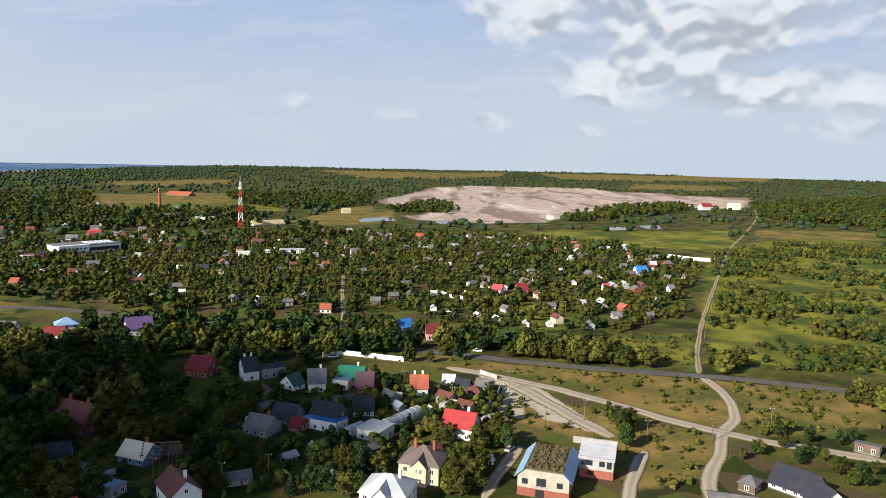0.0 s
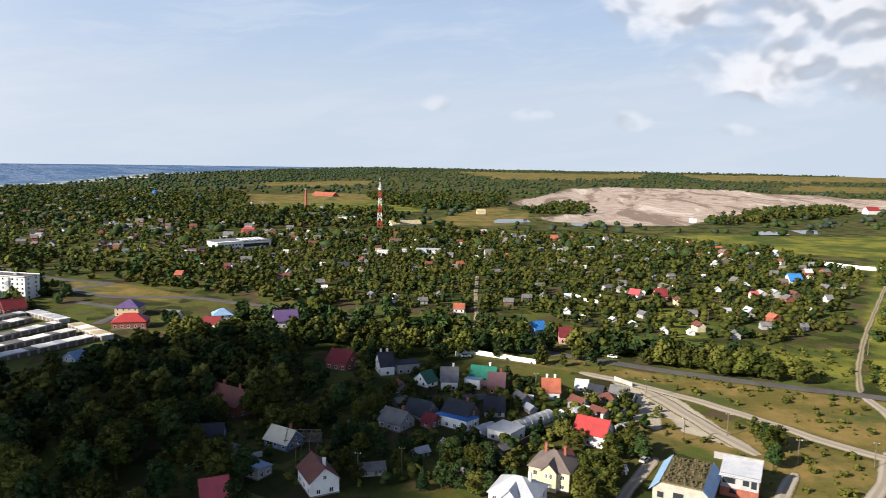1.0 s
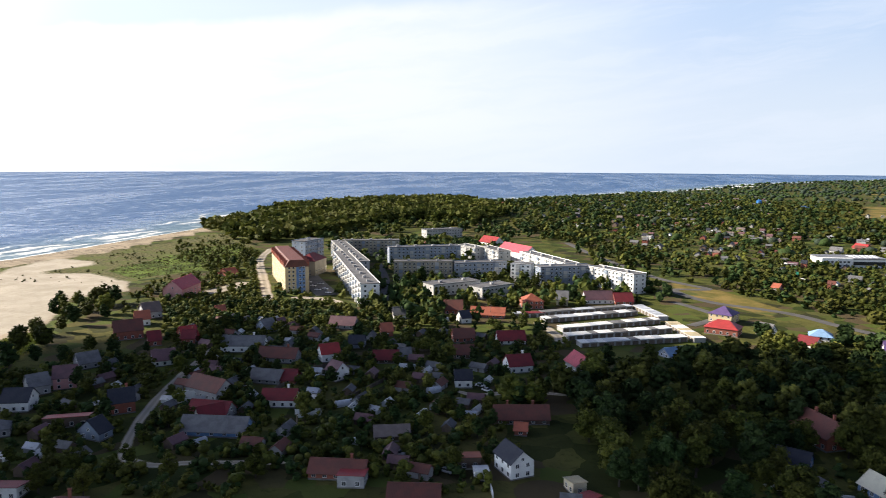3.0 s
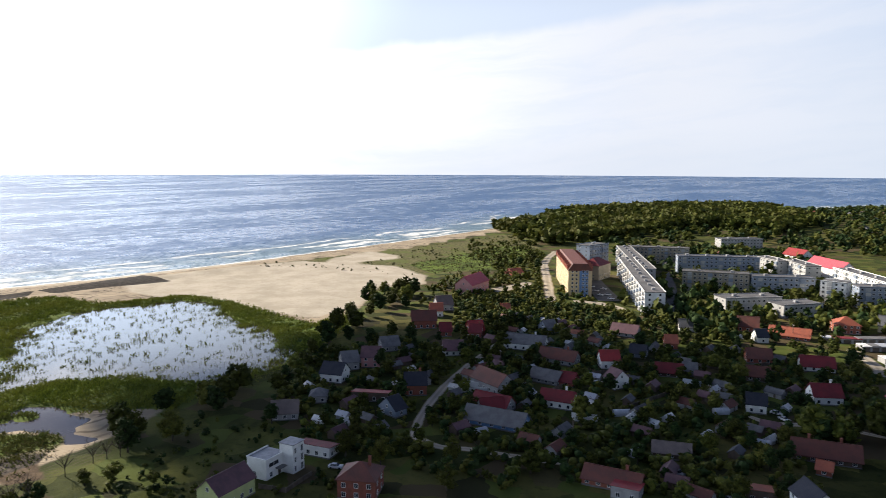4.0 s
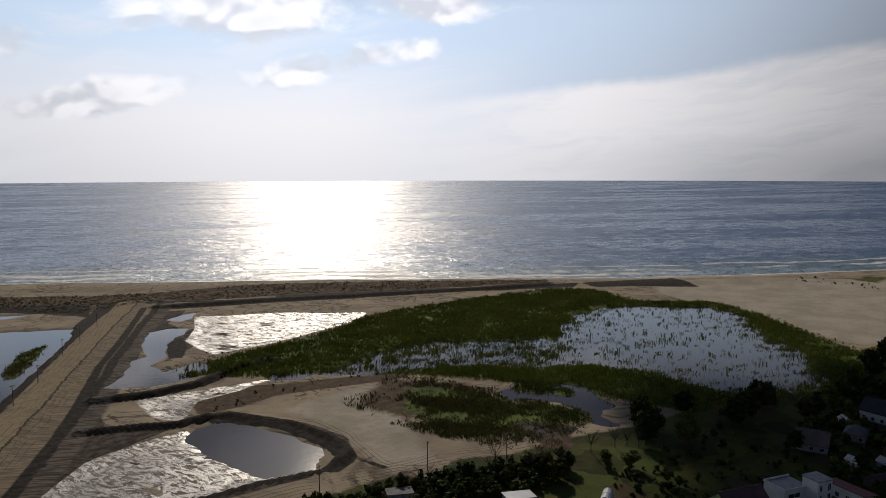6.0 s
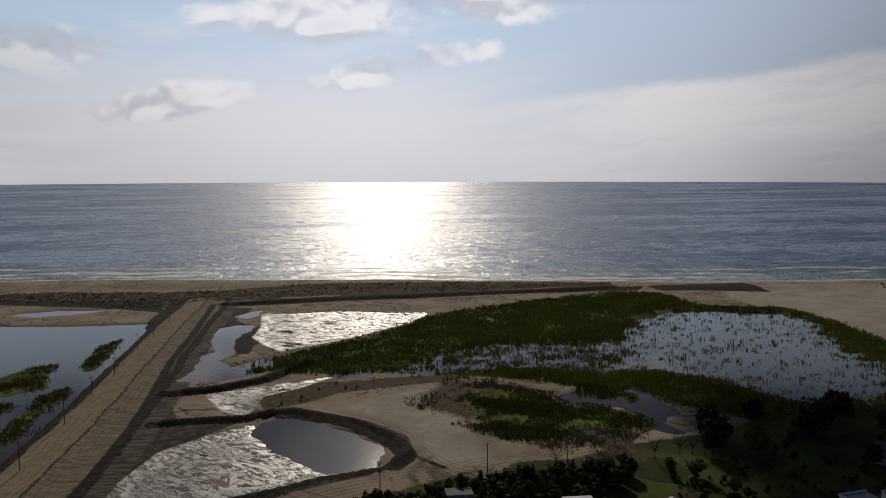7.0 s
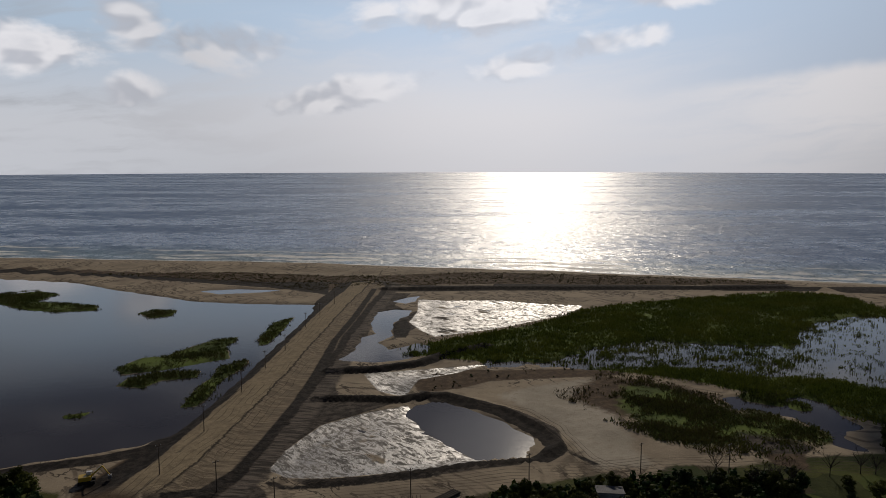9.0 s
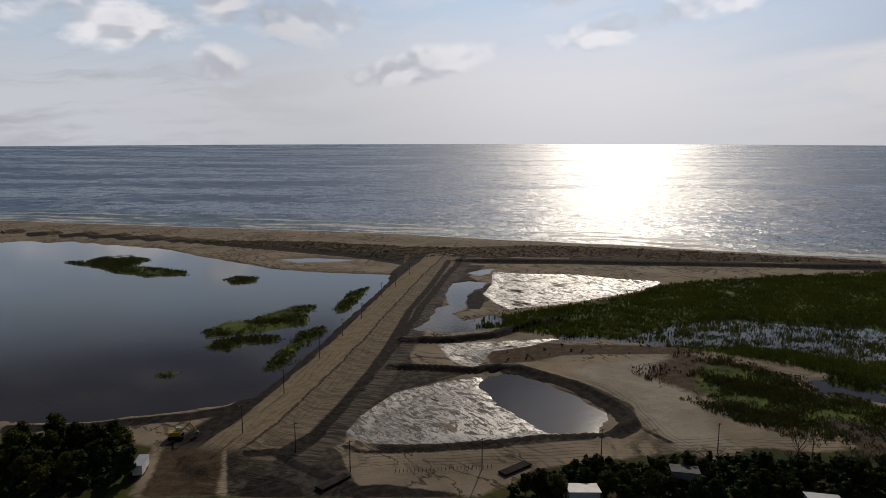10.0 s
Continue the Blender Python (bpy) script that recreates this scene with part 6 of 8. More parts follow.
def garden_sheds():
    """Small sheds and lean-tos in the village gardens."""
    rng = random.Random(23)
    kinds = [(cottage_parts(r, w, L, W, hr), r, w) for r, w, L, W, hr in (("grey", "brown", 5, 3.6, 3.2), ("mauve", "brown", 6, 4, 3.6), ("pale grey", "grey", 4.5, 3, 2.8), ("brown-red", "grey", 6.5, 4.2, 3.8), ("grey", "grey", 7, 4, 3.4), ("white", "white", 4, 2.6, 2.5))]
    for poly, count in (([(-416.9, 90.2), (-369.1, 158.7), (-282.9, 214), (-210.1, 164), (-156.8, 114.1), (-215.2, 43.8)], 75), ([(-312.7, -3.6), (-358.3, 72.2), (-311.9, 105.5), (-212.8, 43.4), (-237.1, -6.8)], 25), ([(-82.4, 288.6), (20.5, 273.5), (13.4, 189.2), (-58.1, 185.7)], 22)):
        lo, hi = np.min(poly, 0), np.max(poly, 0)
        done = 0
        for _ in range(4000):
            x, y = rng.uniform(lo[0], hi[0]), rng.uniform(lo[1], hi[1])
            p = np.array([[x, y]])
            if inside(poly, p)[0] < 0 or any((x - fx) ** 2 + (y - fy) ** 2 < (fr + 3) ** 2 for fx, fy, fr in FOOT) or any(near_line(line, p)[0] < width * 0.5 + 3 for line, width in ROADS):
                continue
            (wall, roof, door), rn, wn = kinds[rng.randrange(len(kinds))]
            ob = thing("garden_shed", x, y, rng.choice((38, 128)) + rng.uniform(-14, 14), f"low {wn} garden shed under a {rn} roof", "shed", "garden sheds", 0.1)
            part("wall", wall, None, ob)
            part("roof", roof, None, ob)
            part("door", door, None, ob, "", pose(0.8, -2.1, 0))
            FOOT.append((x, y, 3.0))
            done += 1
            if done >= count:
                break


def cottage_parts(roof, wall, L, W, hr):
    he = hr - W * 0.36
    return (Shape().prism([(-W / 2, -0.4), (W / 2, -0.4), (W / 2, he), (0, hr), (-W / 2, he)], -L / 2, L / 2).mesh("wall", WALL[wall]),
            roof_gable(L, W, hr, he, 0.35).mesh("roof", ROOF[roof]), Shape().box(-0.45, 0.45, 2.05 - W / 2, 2.15 - W / 2, 0, 2.0).mesh("door", M_WOOD))


garden_sheds()

# ---- the town: blocks of flats, garages, works ----
def apartment_block(cx, cy, L, turn, h, depth=12.0, wall="panel", storeys=5, label="", tall_end="", balconies=True, roof=None):
    ob = thing("apartment_block", cx, cy, turn, label or "long five-storey panel block of flats, flat roof", "apartment block", "blocks of flats", 0.4)
    FOOT.append((cx, cy, 10))
    for i in range(int(L / 12)):
        u = (i + 0.5) * 12 - L / 2
        FOOT.append((cx + u * math.cos(radians(turn)), cy + u * math.sin(radians(turn)), 10))
    a, b = L / 2, depth / 2
    part("wall", Shape().box(-a, a, -b, b, 0, h), WALL[wall], ob)
    part("roof", Shape().box(-a - 0.25, a + 0.25, -b - 0.25, b + 0.25, h, h + 0.35), roof or M_BITUMEN, ob, "flat dark grey roof")
    part("parapet", Shape().box(-a - 0.25, a + 0.25, -b - 0.25, -b, h + 0.35, h + 0.8).box(-a - 0.25, a + 0.25, b, b + 0.25, h + 0.35, h + 0.8), WALL[wall], ob)
    for i in range(max(1, int(L / 16))):
        x = -a + L * (i + 0.5) / max(1, int(L / 16))
        part("stair_head", Shape().box(x - 1.1, x + 1.1, -1.0, 1.0, h + 0.35, h + 1.7), WALL["grey"], ob)
    # the long side and the end that face the camera; only these get windows
    m = ob.matrix_basis.inverted()
    eye = m @ Vector((0, 0, 0))
    side = 1 if eye.y > 0 else -1
    end = 1 if eye.x > 0 else -1
    bays = max(2, int(L / 3.4))
    rise = h / storeys
    for f in range(storeys):
        z = rise * (f + 0.55)
        for i in range(bays):
            x = -a + L * (i + 0.5) / bays
            if balconies and i % 4 == 1:
                part("balcony", Shape().box(x - 1.5, x + 1.5, side * b, side * (b + 1.1), z - 1.25, z - 0.2).box(x - 1.5, x + 1.5, side * b, side * (b + 1.0), z - 0.2, z + 1.0), WALL["panel"] if (i + f) % 3 else WALL["slate"], ob, "glazed balcony")
            else:
                window(ob, x, side * b, z, 0 if side > 0 else 180, 1.7, 1.5)
        if depth > 9:
            for y in (-b * 0.5, b * 0.5):
                window(ob, end * a, y, z, -90 * end, 1.5, 1.5)
    return ob


apartment_block(-464.7, 226.2, 162.8, 161.2, 15, 12, "white", 5, "long white five-storey block of flats, dark roof")
apartment_block(-551.3, 263.8, 149.8, 162.1, 15, 12, "panel")
apartment_block(-606.8, 314.4, 53.9, 62.6, 15, 12, "tan")
apartment_block(-536.2, 330.9, 64.4, 69.9, 15, 12, "slate", 5, "blue-grey five-storey block of flats, flat roof")
apartment_block(-465.4, 286.4, 44.9, 59, 14, 12, "tan", 5, "tan five-storey block of flats, flat roof")
apartment_block(-444.2, 324.3, 41.2, 69.5, 13, 12, "slate", 4, "grey block of flats with a pale end wall")
apartment_block(-403.1, 271.4, 37.9, 88.2, 8, 14, "panel", 2, "low two-storey white school, flat grey roof", "", False)
apartment_block(-378.9, 287.4, 27.6, 93.1, 8, 14, "panel", 2, "low two-storey white school wing, flat roof", "", False)
apartment_block(-413.4, 342.6, 15.4, 35.8, 14, 12, "white", 5, "short white five-storey block of flats")
apartment_block(-387.7, 361.5, 41.1, 68.6, 14, 12, "slate", 5, "blue-grey five-storey block of flats among poplars")
apartment_block(-353.8, 379.5, 45.6, -1.6, 14, 12, "white", 5, "white five-storey block of flats by the meadow")
apartment_block(-437.1, 388.6, 77.9, -13.1, 13, 12, "white", 4, "long white block of flats along the main road")
apartment_block(-506.1, 385.6, 43.8, -11.6, 13, 12, "panel", 4, "white block of flats in the middle row")
apartment_block(-532.2, 378.7, 34.6, -1.7, 13, 12, "panel", 4, "pale block of flats in the back row")
apartment_block(-697.9, 455.5, 46.5, 83.6, 10, 14, "panel", 3, "low pale public building beside the park", "", False)
house(-507.1, 414.4, 45.2, -6, 15, 14, "pink-red", "white", "gable", 0, True, "white row of flats under a pink-red pitched roof", "terrace")
house(-596, 451.2, 24.3, 3.5, 12, 14, "red", "white", "gable", 0, True, "white building under a bright red roof", "terrace")
house(-487.9, 111.3, 28.9, 142.5, 13, 13, "pink-red", "pink", "gable", 0, True, "large pink guest house, red roof", "guest_house")


def tower_block():
    cx, cy, L, turn, hr = -498.9, 190.5, 85.4, 166, 22
    ob = thing("apartment_house", cx, cy, turn, "tall yellow apartment house with a steep red roof", "apartment house", sink=0.4)
    FOOT.extend([(cx, cy, 16), (cx + 20 * math.cos(radians(turn)), cy + 20 * math.sin(radians(turn)), 14)])
    a, b, h = L / 2, 8.0, 19.0
    part("wall", Shape().box(-a, a, -b, b, 0, h), WALL["yellow"], ob)
    part("roof", Shape().prism([(-b - 0.5, h - 0.4), (b + 0.5, h - 0.4), (b - 3, h + 4.5), (-b + 3, h + 4.5)], -a - 0.4, a + 0.4), ROOF["brown-red"], ob, "steep red mansard roof")
    for x in np.linspace(-a + 4, a - 4, max(3, int(L / 9))):
        for side in (1, -1):
            g = part("dormer", Shape().prism([(-1.8, h), (1.8, h), (1.8, h + 2.2), (0, h + 4.0), (-1.8, h + 2.2)], 0, 3.2), ROOF["orange"], ob, "gabled red dormer", pose(x, side * (b - 2.4), 0, 0, 0, 90 * side))
    part("front_bay", Shape().box(-a - 0.6, -a, -5.5, 0.5, 0, h - 0.5), WALL["blue"], ob, "blue front bay")
    m = ob.matrix_basis.inverted() @ Vector((0, 0, 0))
    for side in (1, -1):
        for f in range(7):
            for x in np.linspace(-a + 2.5, a - 2.5, max(3, int(L / 4.5))):
                window(ob, x, side * b, 2.7 * f + 1.9, 0 if side > 0 else 180, 1.5, 1.5)
    for f in range(7):
        for y in (-4.5, -2.0, 2.4, 5.2):
            window(ob, -a - (0.6 if y < 0 else 0), y, 2.7 * f + 1.9, 90, 1.4, 1.5)


tower_block()
apartment_block(-598.2, 246.6, 29, 122.8, 20, 14, "slate", 6, "grey six-storey wing behind the yellow house")
house(-532.4, 222.1, 17.4, 135.9, 17, 16, "crimson", "tan", "hip", 0, True, "tan wing under a dark red hipped roof", "guest_house")


def garage_row(cx, cy, L, turn, hr, tones, W=6.0):
    ob = thing("garage_row", cx, cy, turn, "long row of garages, flat patched white roofs", "garages", "garage rows", 0.3)
    a, n = L / 2, max(3, int(L / 4.2))
    for i in range(int(L / 8)):
        u = (i + 0.5) * 8 - a
        FOOT.append((cx + u * math.cos(radians(turn)), cy + u * math.sin(radians(turn)), 5.5))
    part("wall", Shape().box(-a, a, -W / 2, W / 2, 0, 2.6), WALL["grey"], ob)
    rng = random.Random(int(cx * 7 + cy))
    w = L / n
    plate = {t: Shape().box(0.04, w - 0.04, -W / 2 - 0.35, W / 2 + 0.35, 2.6, 2.82).mesh("roof_panel", ROOF[t]) for t in tones}
    gate = Shape().box(0.6, w - 0.6, 0, 0.08, 0, 2.2).mesh("garage_door", M_WOOD)
    for i in range(n):
        part("roof_panel", plate[rng.choice(tones)], None, ob, "", pose(-a + i * w, 0, rng.uniform(0, 0.16), rng.uniform(-1.5, 1.5)))
        part("garage_door", gate, None, ob, "", pose(-a + (i + 1) * w, -W / 2, 0, 0, 0, 180))


PATCH = ("white", "white", "white", "pale grey", "grey")
garage_row(-293.2, 294.2, 61.5, 76.8, 2.8, PATCH)
garage_row(-271.1, 287.5, 62.7, 77.7, 2.8, PATCH)
garage_row(-254.8, 276.9, 61.2, 73.8, 2.8, PATCH)
garage_row(-239.5, 270.5, 58, 70.3, 2.8, PATCH)
garage_row(-305.4, 303.4, 61.2, 75.6, 2.8, ("grey", "grey", "pale grey"), 5.0)
garage_row(-280.6, 330.9, 33.6, -23.1, 2.8, ("white", "pale grey"), 6.0)
garage_row(-238.6, 309.5, 37.9, -29.5, 2.8, ("beige", "white"), 6.0)
garage_row(-315.8, 267.2, 18.7, 61.5, 2.8, ("pale grey", "crimson"), 5.0)


def works():
    cx, cy, L, turn, hr = -327.1, 644.3, 53.4, 51.9, 8
    ob = thing("works_hall", cx, cy, turn, "long white works hall with a flat grey roof", "factory", sink=0.4)
    FOOT.append((cx, cy, L * 0.5))
    a = L / 2
    part("wall", Shape().box(-a, a, -14, 14, 0, 7.5), WALL["white"], ob)
    part("roof", Shape().box(-a - 0.5, a + 0.5, -14.5, 14.5, 7.5, 8.2), M_STEEL, ob, "flat grey roof")
    part("front_block", Shape().box(-a - 4, -a + 22, -19, -14, 0, 9), WALL["white"], ob, "taller white office front")
    part("window_band", Shape().box(-a + 24, a - 2, -14.2, -14, 2.5, 5.5), M_GLASS, ob, "dark band of windows")
    for i in range(7):
        window(ob, -a - 2 + i * 3.4, -19, 5.8, 180, 2.2, 1.6)
        window(ob, -a - 2 + i * 3.4, -19, 2.4, 180, 2.2, 1.6)
    for i in range(5):
        part("roof_light", Shape().prism([(-9, 8.2), (9, 8.2), (9, 8.5), (0, 9.6), (-9, 8.5)], 0, 2.5), ROOF["pale grey"], ob, "", pose(-a + 28 + i * (L - 30) / 5, 0, 0))


works()
for cells, tone, wall_tone, words in (
    ((-388.7, 982.8, 50.1, 40.6, 9), "grey", "panel", "long grey shed of the old brickworks"),
    ((-316.3, 946.2, 28.7, 15.6, 8), "white", "white", "white flat-roofed store beside the mast"),
    ((-232.4, 935.3, 43.6, 38.3, 7), "beige", "cream", "low cream workshop beside the mast"),
    ((-761.4, 1330, 56.8, 68.9, 9), "light blue", "panel", "far workshop under a light blue roof"),
    ((535.3, 1459, 25.5, 19.9, 14), "red", "white", "quarry building under a bright red roof"),
    ((609.1, 1496, 26.4, -24.4, 14), "pale grey", "cream", "pale quarry hall beside the woods"),
    ((171.7, 1147, 8.1, 17.3, 7), "white", "white", "small white building in the quarry"),
    ((-160, 1164, 13.9, 18.4, 9), "beige", "cream", "small cream building beside the quarry"),
    ((-139.7, 655.4, 23, 10, 5), "pale grey", "white", "long white store in the gardens"),
):
    house(*cells, 9 if cells[2] < 15 else 15, tone, wall_tone, "flat" if tone in ("white", "pale grey") else "gable", 0, False, words, "workshop")


def mast():
    x, y = -251.4, 879.1
    h = 58.0
    ob = thing("lattice_mast", x, y, 20, "tall lattice mast painted in red and white bands", "mast")
    for i in range(6):
        s = Shape()
        z0, z1 = h * i / 6, h * (i + 1) / 6
        w0, w1 = 3.0 - 2.2 * i / 6, 3.0 - 2.2 * (i + 1) / 6
        c0 = [(w0 * a, w0 * b, z0) for a, b in ((1, 1), (-1, 1), (-1, -1), (1, -1))]
        c1 = [(w1 * a, w1 * b, z1) for a, b in ((1, 1), (-1, 1), (-1, -1), (1, -1))]
        for j in range(4):
            n = (j + 1) % 4
            s.rod(c0[j], c1[j], 0.3, sides=4).rod(c0[j], c1[n], 0.2, sides=4).rod(c0[n], c1[j], 0.22, sides=4).rod(c1[j], c1[n], 0.22, sides=4)
        tagged(part("section", s, M_RED if i % 2 == 0 else M_WHITE, ob), "red lattice section" if i % 2 == 0 else "white lattice section", kind="stuff")
    part("platform", Shape().box(-2.2, 2.2, -2.2, 2.2, h * 0.82, h * 0.82 + 0.5), M_STEEL, ob)
    part("antenna", Shape().rod((0, 0, h), (0, 0, h + 7), 0.25, 0.1), M_WHITE, ob)
    for i in range(4):
        part("dish", Shape().rod((1.8 * math.cos(i * 1.6), 1.8 * math.sin(i * 1.6), h * 0.86), (2.4 * math.cos(i * 1.6), 2.4 * math.sin(i * 1.6), h * 0.86), 1.2, 0.9, 10), M_WHITE, ob)


mast()


def stack():
    x, y = -431.6, 1080
    ob = thing("brick_chimney", x, y, 0, "tall tapering red-brown brick factory chimney", "chimney")
    part("shaft", Shape().rod((0, 0, 0), (0, 0, 38), 2.6, 1.5, 14), WALL["brick"], ob)
    part("rim", Shape().rod((0, 0, 37.4), (0, 0, 38.6), 1.8, 1.9, 14), M_CONCRETE, ob)


stack()


def water_tower():
    x, y = -842.8, 1304
    ob = thing("water_tower", x, y, 0, "far water tower with a wide blue tank", "water tower")
    part("shaft", Shape().rod((0, 0, 0), (0, 0, 10), 2.6, 2.2, 12), WALL["white"], ob)
    part("tank", Shape().rod((0, 0, 10), (0, 0, 15), 5.2, 5.2, 16).rod((0, 0, 15), (0, 0, 17), 5.4, 1.5, 16), ROOF["blue"], ob, "blue water tank")


water_tower()


# ---- cottages of the garden plots ----
PLOTS = [[(-457.3, 739), (-368.7, 704.7), (-349.9, 790.4), (-245.8, 845.1), (-58.9, 872.5), (79.4, 861.9), (191.6, 811.8), (216.4, 739.6), (234.7, 641.7), (145.5, 420.1), (93.6, 373.1), (48.4, 375.3), (5.9, 384.5), (-31.6, 425.9), (-71.3, 398.1), (-130.7, 423.6), (-170, 427.9), (-228.9, 448.7), (-303.6, 481.6)],
         [(-1398, 1208), (-1393, 1791), (-975.6, 1501), (-512.3, 889.4), (-404.7, 704), (-274.9, 593.9), (-152.3, 428.2), (-197.1, 428.5), (-308.4, 511.3), (-397.5, 513.3), (-522.9, 574.3), (-667.2, 655.1), (-1070, 895.3)]]
COTTAGE_LOOKS = (("grey", "grey"), ("pale grey", "white"), ("grey", "brown"), ("white", "white"), ("brown-red", "cream"), ("grey", "cream"), ("orange", "brick"), ("crimson", "white"), ("green", "white"), ("light blue", "white"))


def garden_cottages():
    rng = random.Random(11)
    kinds = [(cottage_parts(r, w, L, W, hr), r, w) for (r, w), (L, W, hr) in zip(COTTAGE_LOOKS, [(5.5, 4.5, 4.0), (4.5, 3.6, 3.2), (6, 4.8, 4.8), (4, 3.2, 2.8), (6, 5, 5.2), (4.5, 3.6, 3.4), (6, 5, 5.0), (4.5, 3.6, 3.2), (6.5, 4.5, 4.4), (4.5, 4, 3.6)])]
    for poly, count in zip(PLOTS, (176, 82)):
        lo, hi = np.min(poly, 0), np.max(poly, 0)
        done = 0
        while done < count:
            # nearer plots show more of their cottages
            x, y = rng.uniform(lo[0], hi[0]), rng.uniform(lo[1], hi[1])
            if inside(poly, np.array([[x, y]]))[0] < 4 or any((x - fx) ** 2 + (y - fy) ** 2 < (fr + 6) ** 2 for fx, fy, fr in FOOT):
                continue
            if any(near_line(line, np.array([[x, y]]))[0] < width * 0.5 + 6 for line, width in ROADS):
                continue
            (wall, roof, door), rn, wn = kinds[min(9, int(abs(rng.gauss(0, 3.0))))]
            ob = thing("garden_cottage", x, y, rng.choice((8, 98, 30, 120)) + rng.uniform(-12, 12), f"small {wn} garden cottage under a {rn} roof", "cottage", "garden cottages", 0.1)
            part("wall", wall, None, ob)
            part("roof", roof, None, ob)
            part("door", door, None, ob, "", pose(0.8, -2.1, 0))
            FOOT.append((x, y, 3.5))
            done += 1


garden_cottages()

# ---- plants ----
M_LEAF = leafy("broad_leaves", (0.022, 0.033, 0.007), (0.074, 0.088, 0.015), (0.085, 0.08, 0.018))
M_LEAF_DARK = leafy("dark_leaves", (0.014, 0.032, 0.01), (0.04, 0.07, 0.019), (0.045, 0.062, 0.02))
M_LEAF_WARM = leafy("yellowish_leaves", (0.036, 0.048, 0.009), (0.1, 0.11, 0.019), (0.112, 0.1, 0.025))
# bluish tint puts the haze of distance into the leaf colour
M_FAR = leafy("haze_tinted_leaves", (0.03, 0.05, 0.032), (0.06, 0.085, 0.055), (0.06, 0.075, 0.05), translucent=0.0)
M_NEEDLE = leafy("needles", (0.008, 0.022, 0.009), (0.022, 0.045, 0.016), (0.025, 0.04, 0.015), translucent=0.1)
M_REED = leafy("reed_blades", (0.085, 0.12, 0.02), (0.25, 0.3, 0.042), (0.32, 0.32, 0.06), translucent=0.1, depth=0.2)
M_SEDGE = leafy("sedge_blades", (0.035, 0.048, 0.012), (0.1, 0.115, 0.026), (0.12, 0.1, 0.035), translucent=0.12, depth=0.2)
M_STRAW = leafy("dry_reed_blades", (0.06, 0.06, 0.025), (0.13, 0.11, 0.05), (0.09, 0.075, 0.035), translucent=0.2, depth=0.2)
M_BARK = painted("bark", (0.075, 0.06, 0.05), (0.05, 0.042, 0.036), 1.5, 0.95, 0.6)


def ico():
    bm = bmesh.new()
    bmesh.ops.create_icosphere(bm, subdivisions=1, radius=1.0)
    V = np.array([v.co[:] for v in bm.verts])
    F = np.array([[v.index for v in f.verts] for f in bm.faces])
    bm.free()
    return V, F


ICO_V, ICO_F = ico()


def leaf_cloud(rng, lobes, leaves, size):
    """Leaves set round a handful of lobes: centres with radii; the leaves lie in and on their skins."""
    C = np.array([l[:3] for l in lobes])
    R = np.array([l[3] for l in lobes])
    if not leaves:
        return np.zeros((0, 3)), np.zeros((0, 3), int)
    pick = rng.choice(len(lobes), leaves, p=R ** 2 / (R ** 2).sum())
    d = rng.normal(size=(leaves, 3))
    d /= np.linalg.norm(d, axis=1)[:, None]
    d[:, 2] = np.where(d[:, 2] < -0.35, -d[:, 2], d[:, 2])
    at = C[pick] + d * (R[pick] * rng.uniform(0.72, 1.12, leaves))[:, None] * np.array([1, 1, 0.85])
    n = d + rng.normal(size=(leaves, 3)) * 0.55
    n /= np.linalg.norm(n, axis=1)[:, None]
    u = np.cross(n, rng.normal(size=(leaves, 3)))
    u /= np.linalg.norm(u, axis=1)[:, None]
    w = np.cross(n, u)
    s = (size * rng.uniform(0.55, 1.3, leaves))[:, None]
    V = np.stack([at - u * s, at - w * s * 0.6 + n * s * 0.15, at + u * s, at + w * s * 0.6 + n * s * 0.15], 1).reshape(-1, 3)
    i = np.arange(leaves) * 4
    F = np.concatenate([np.stack([i, i + 1, i + 2], 1), np.stack([i, i + 2, i + 3], 1)])
    return V, F


def lumps(rng, lobes, shrink=0.86):
    """The dense inside of a crown: uneven lumps."""
    Vs, Fs, o = [], [], 0
    for x, y, z, r in lobes:
        k = rng.uniform(0.7, 1.1, (len(ICO_V), 1))
        Vs.append(ICO_V * k * r * shrink * np.array([1, 1, 0.85]) + (x, y, z))
        Fs.append(ICO_F + o)
        o += len(ICO_V)
    return np.concatenate(Vs), np.concatenate(Fs)


def joined(*pieces):
    Vs, Fs, o = [], [], 0
    for V, F in pieces:
        Vs.append(V)
        Fs.append(F + o)
        o += len(V)
    return np.concatenate(Vs), np.concatenate(Fs)


def broad_lobes(rng, n, wide, low, high):
    out = []
    for i in range(n):
        z = low + (high - low) * (i + 0.5) / n
        u = (z - low) / (high - low)
        reach = wide * (0.55 + 0.9 * u * (1 - u) * 2) * 0.55 if n > 3 else wide * 0.4
        t = i * 2.4 + rng.uniform(-0.5, 0.5)
        q = rng.uniform(0.35, 1.0) * reach
        out.append((q * math.cos(t), q * math.sin(t), z, wide * rng.uniform(0.36, 0.55) * (1.05 - 0.45 * u)))
    return out


def trunk_shape(h, r, rng, limbs=5):
    s = Shape().rod((0, 0, -0.5), (0, 0, h * 0.45), r, r * 0.65, 7).rod((0, 0, h * 0.45), (0, 0, h * 0.8), r * 0.65, r * 0.25, 6)
    for i in range(limbs):
        t = i * 2.4
        z = h * (0.3 + 0.08 * i)
        s.rod((0, 0, z), (h * 0.2 * math.cos(t), h * 0.2 * math.sin(t), z + h * 0.2), r * 0.35, r * 0.12, 5)
    return s


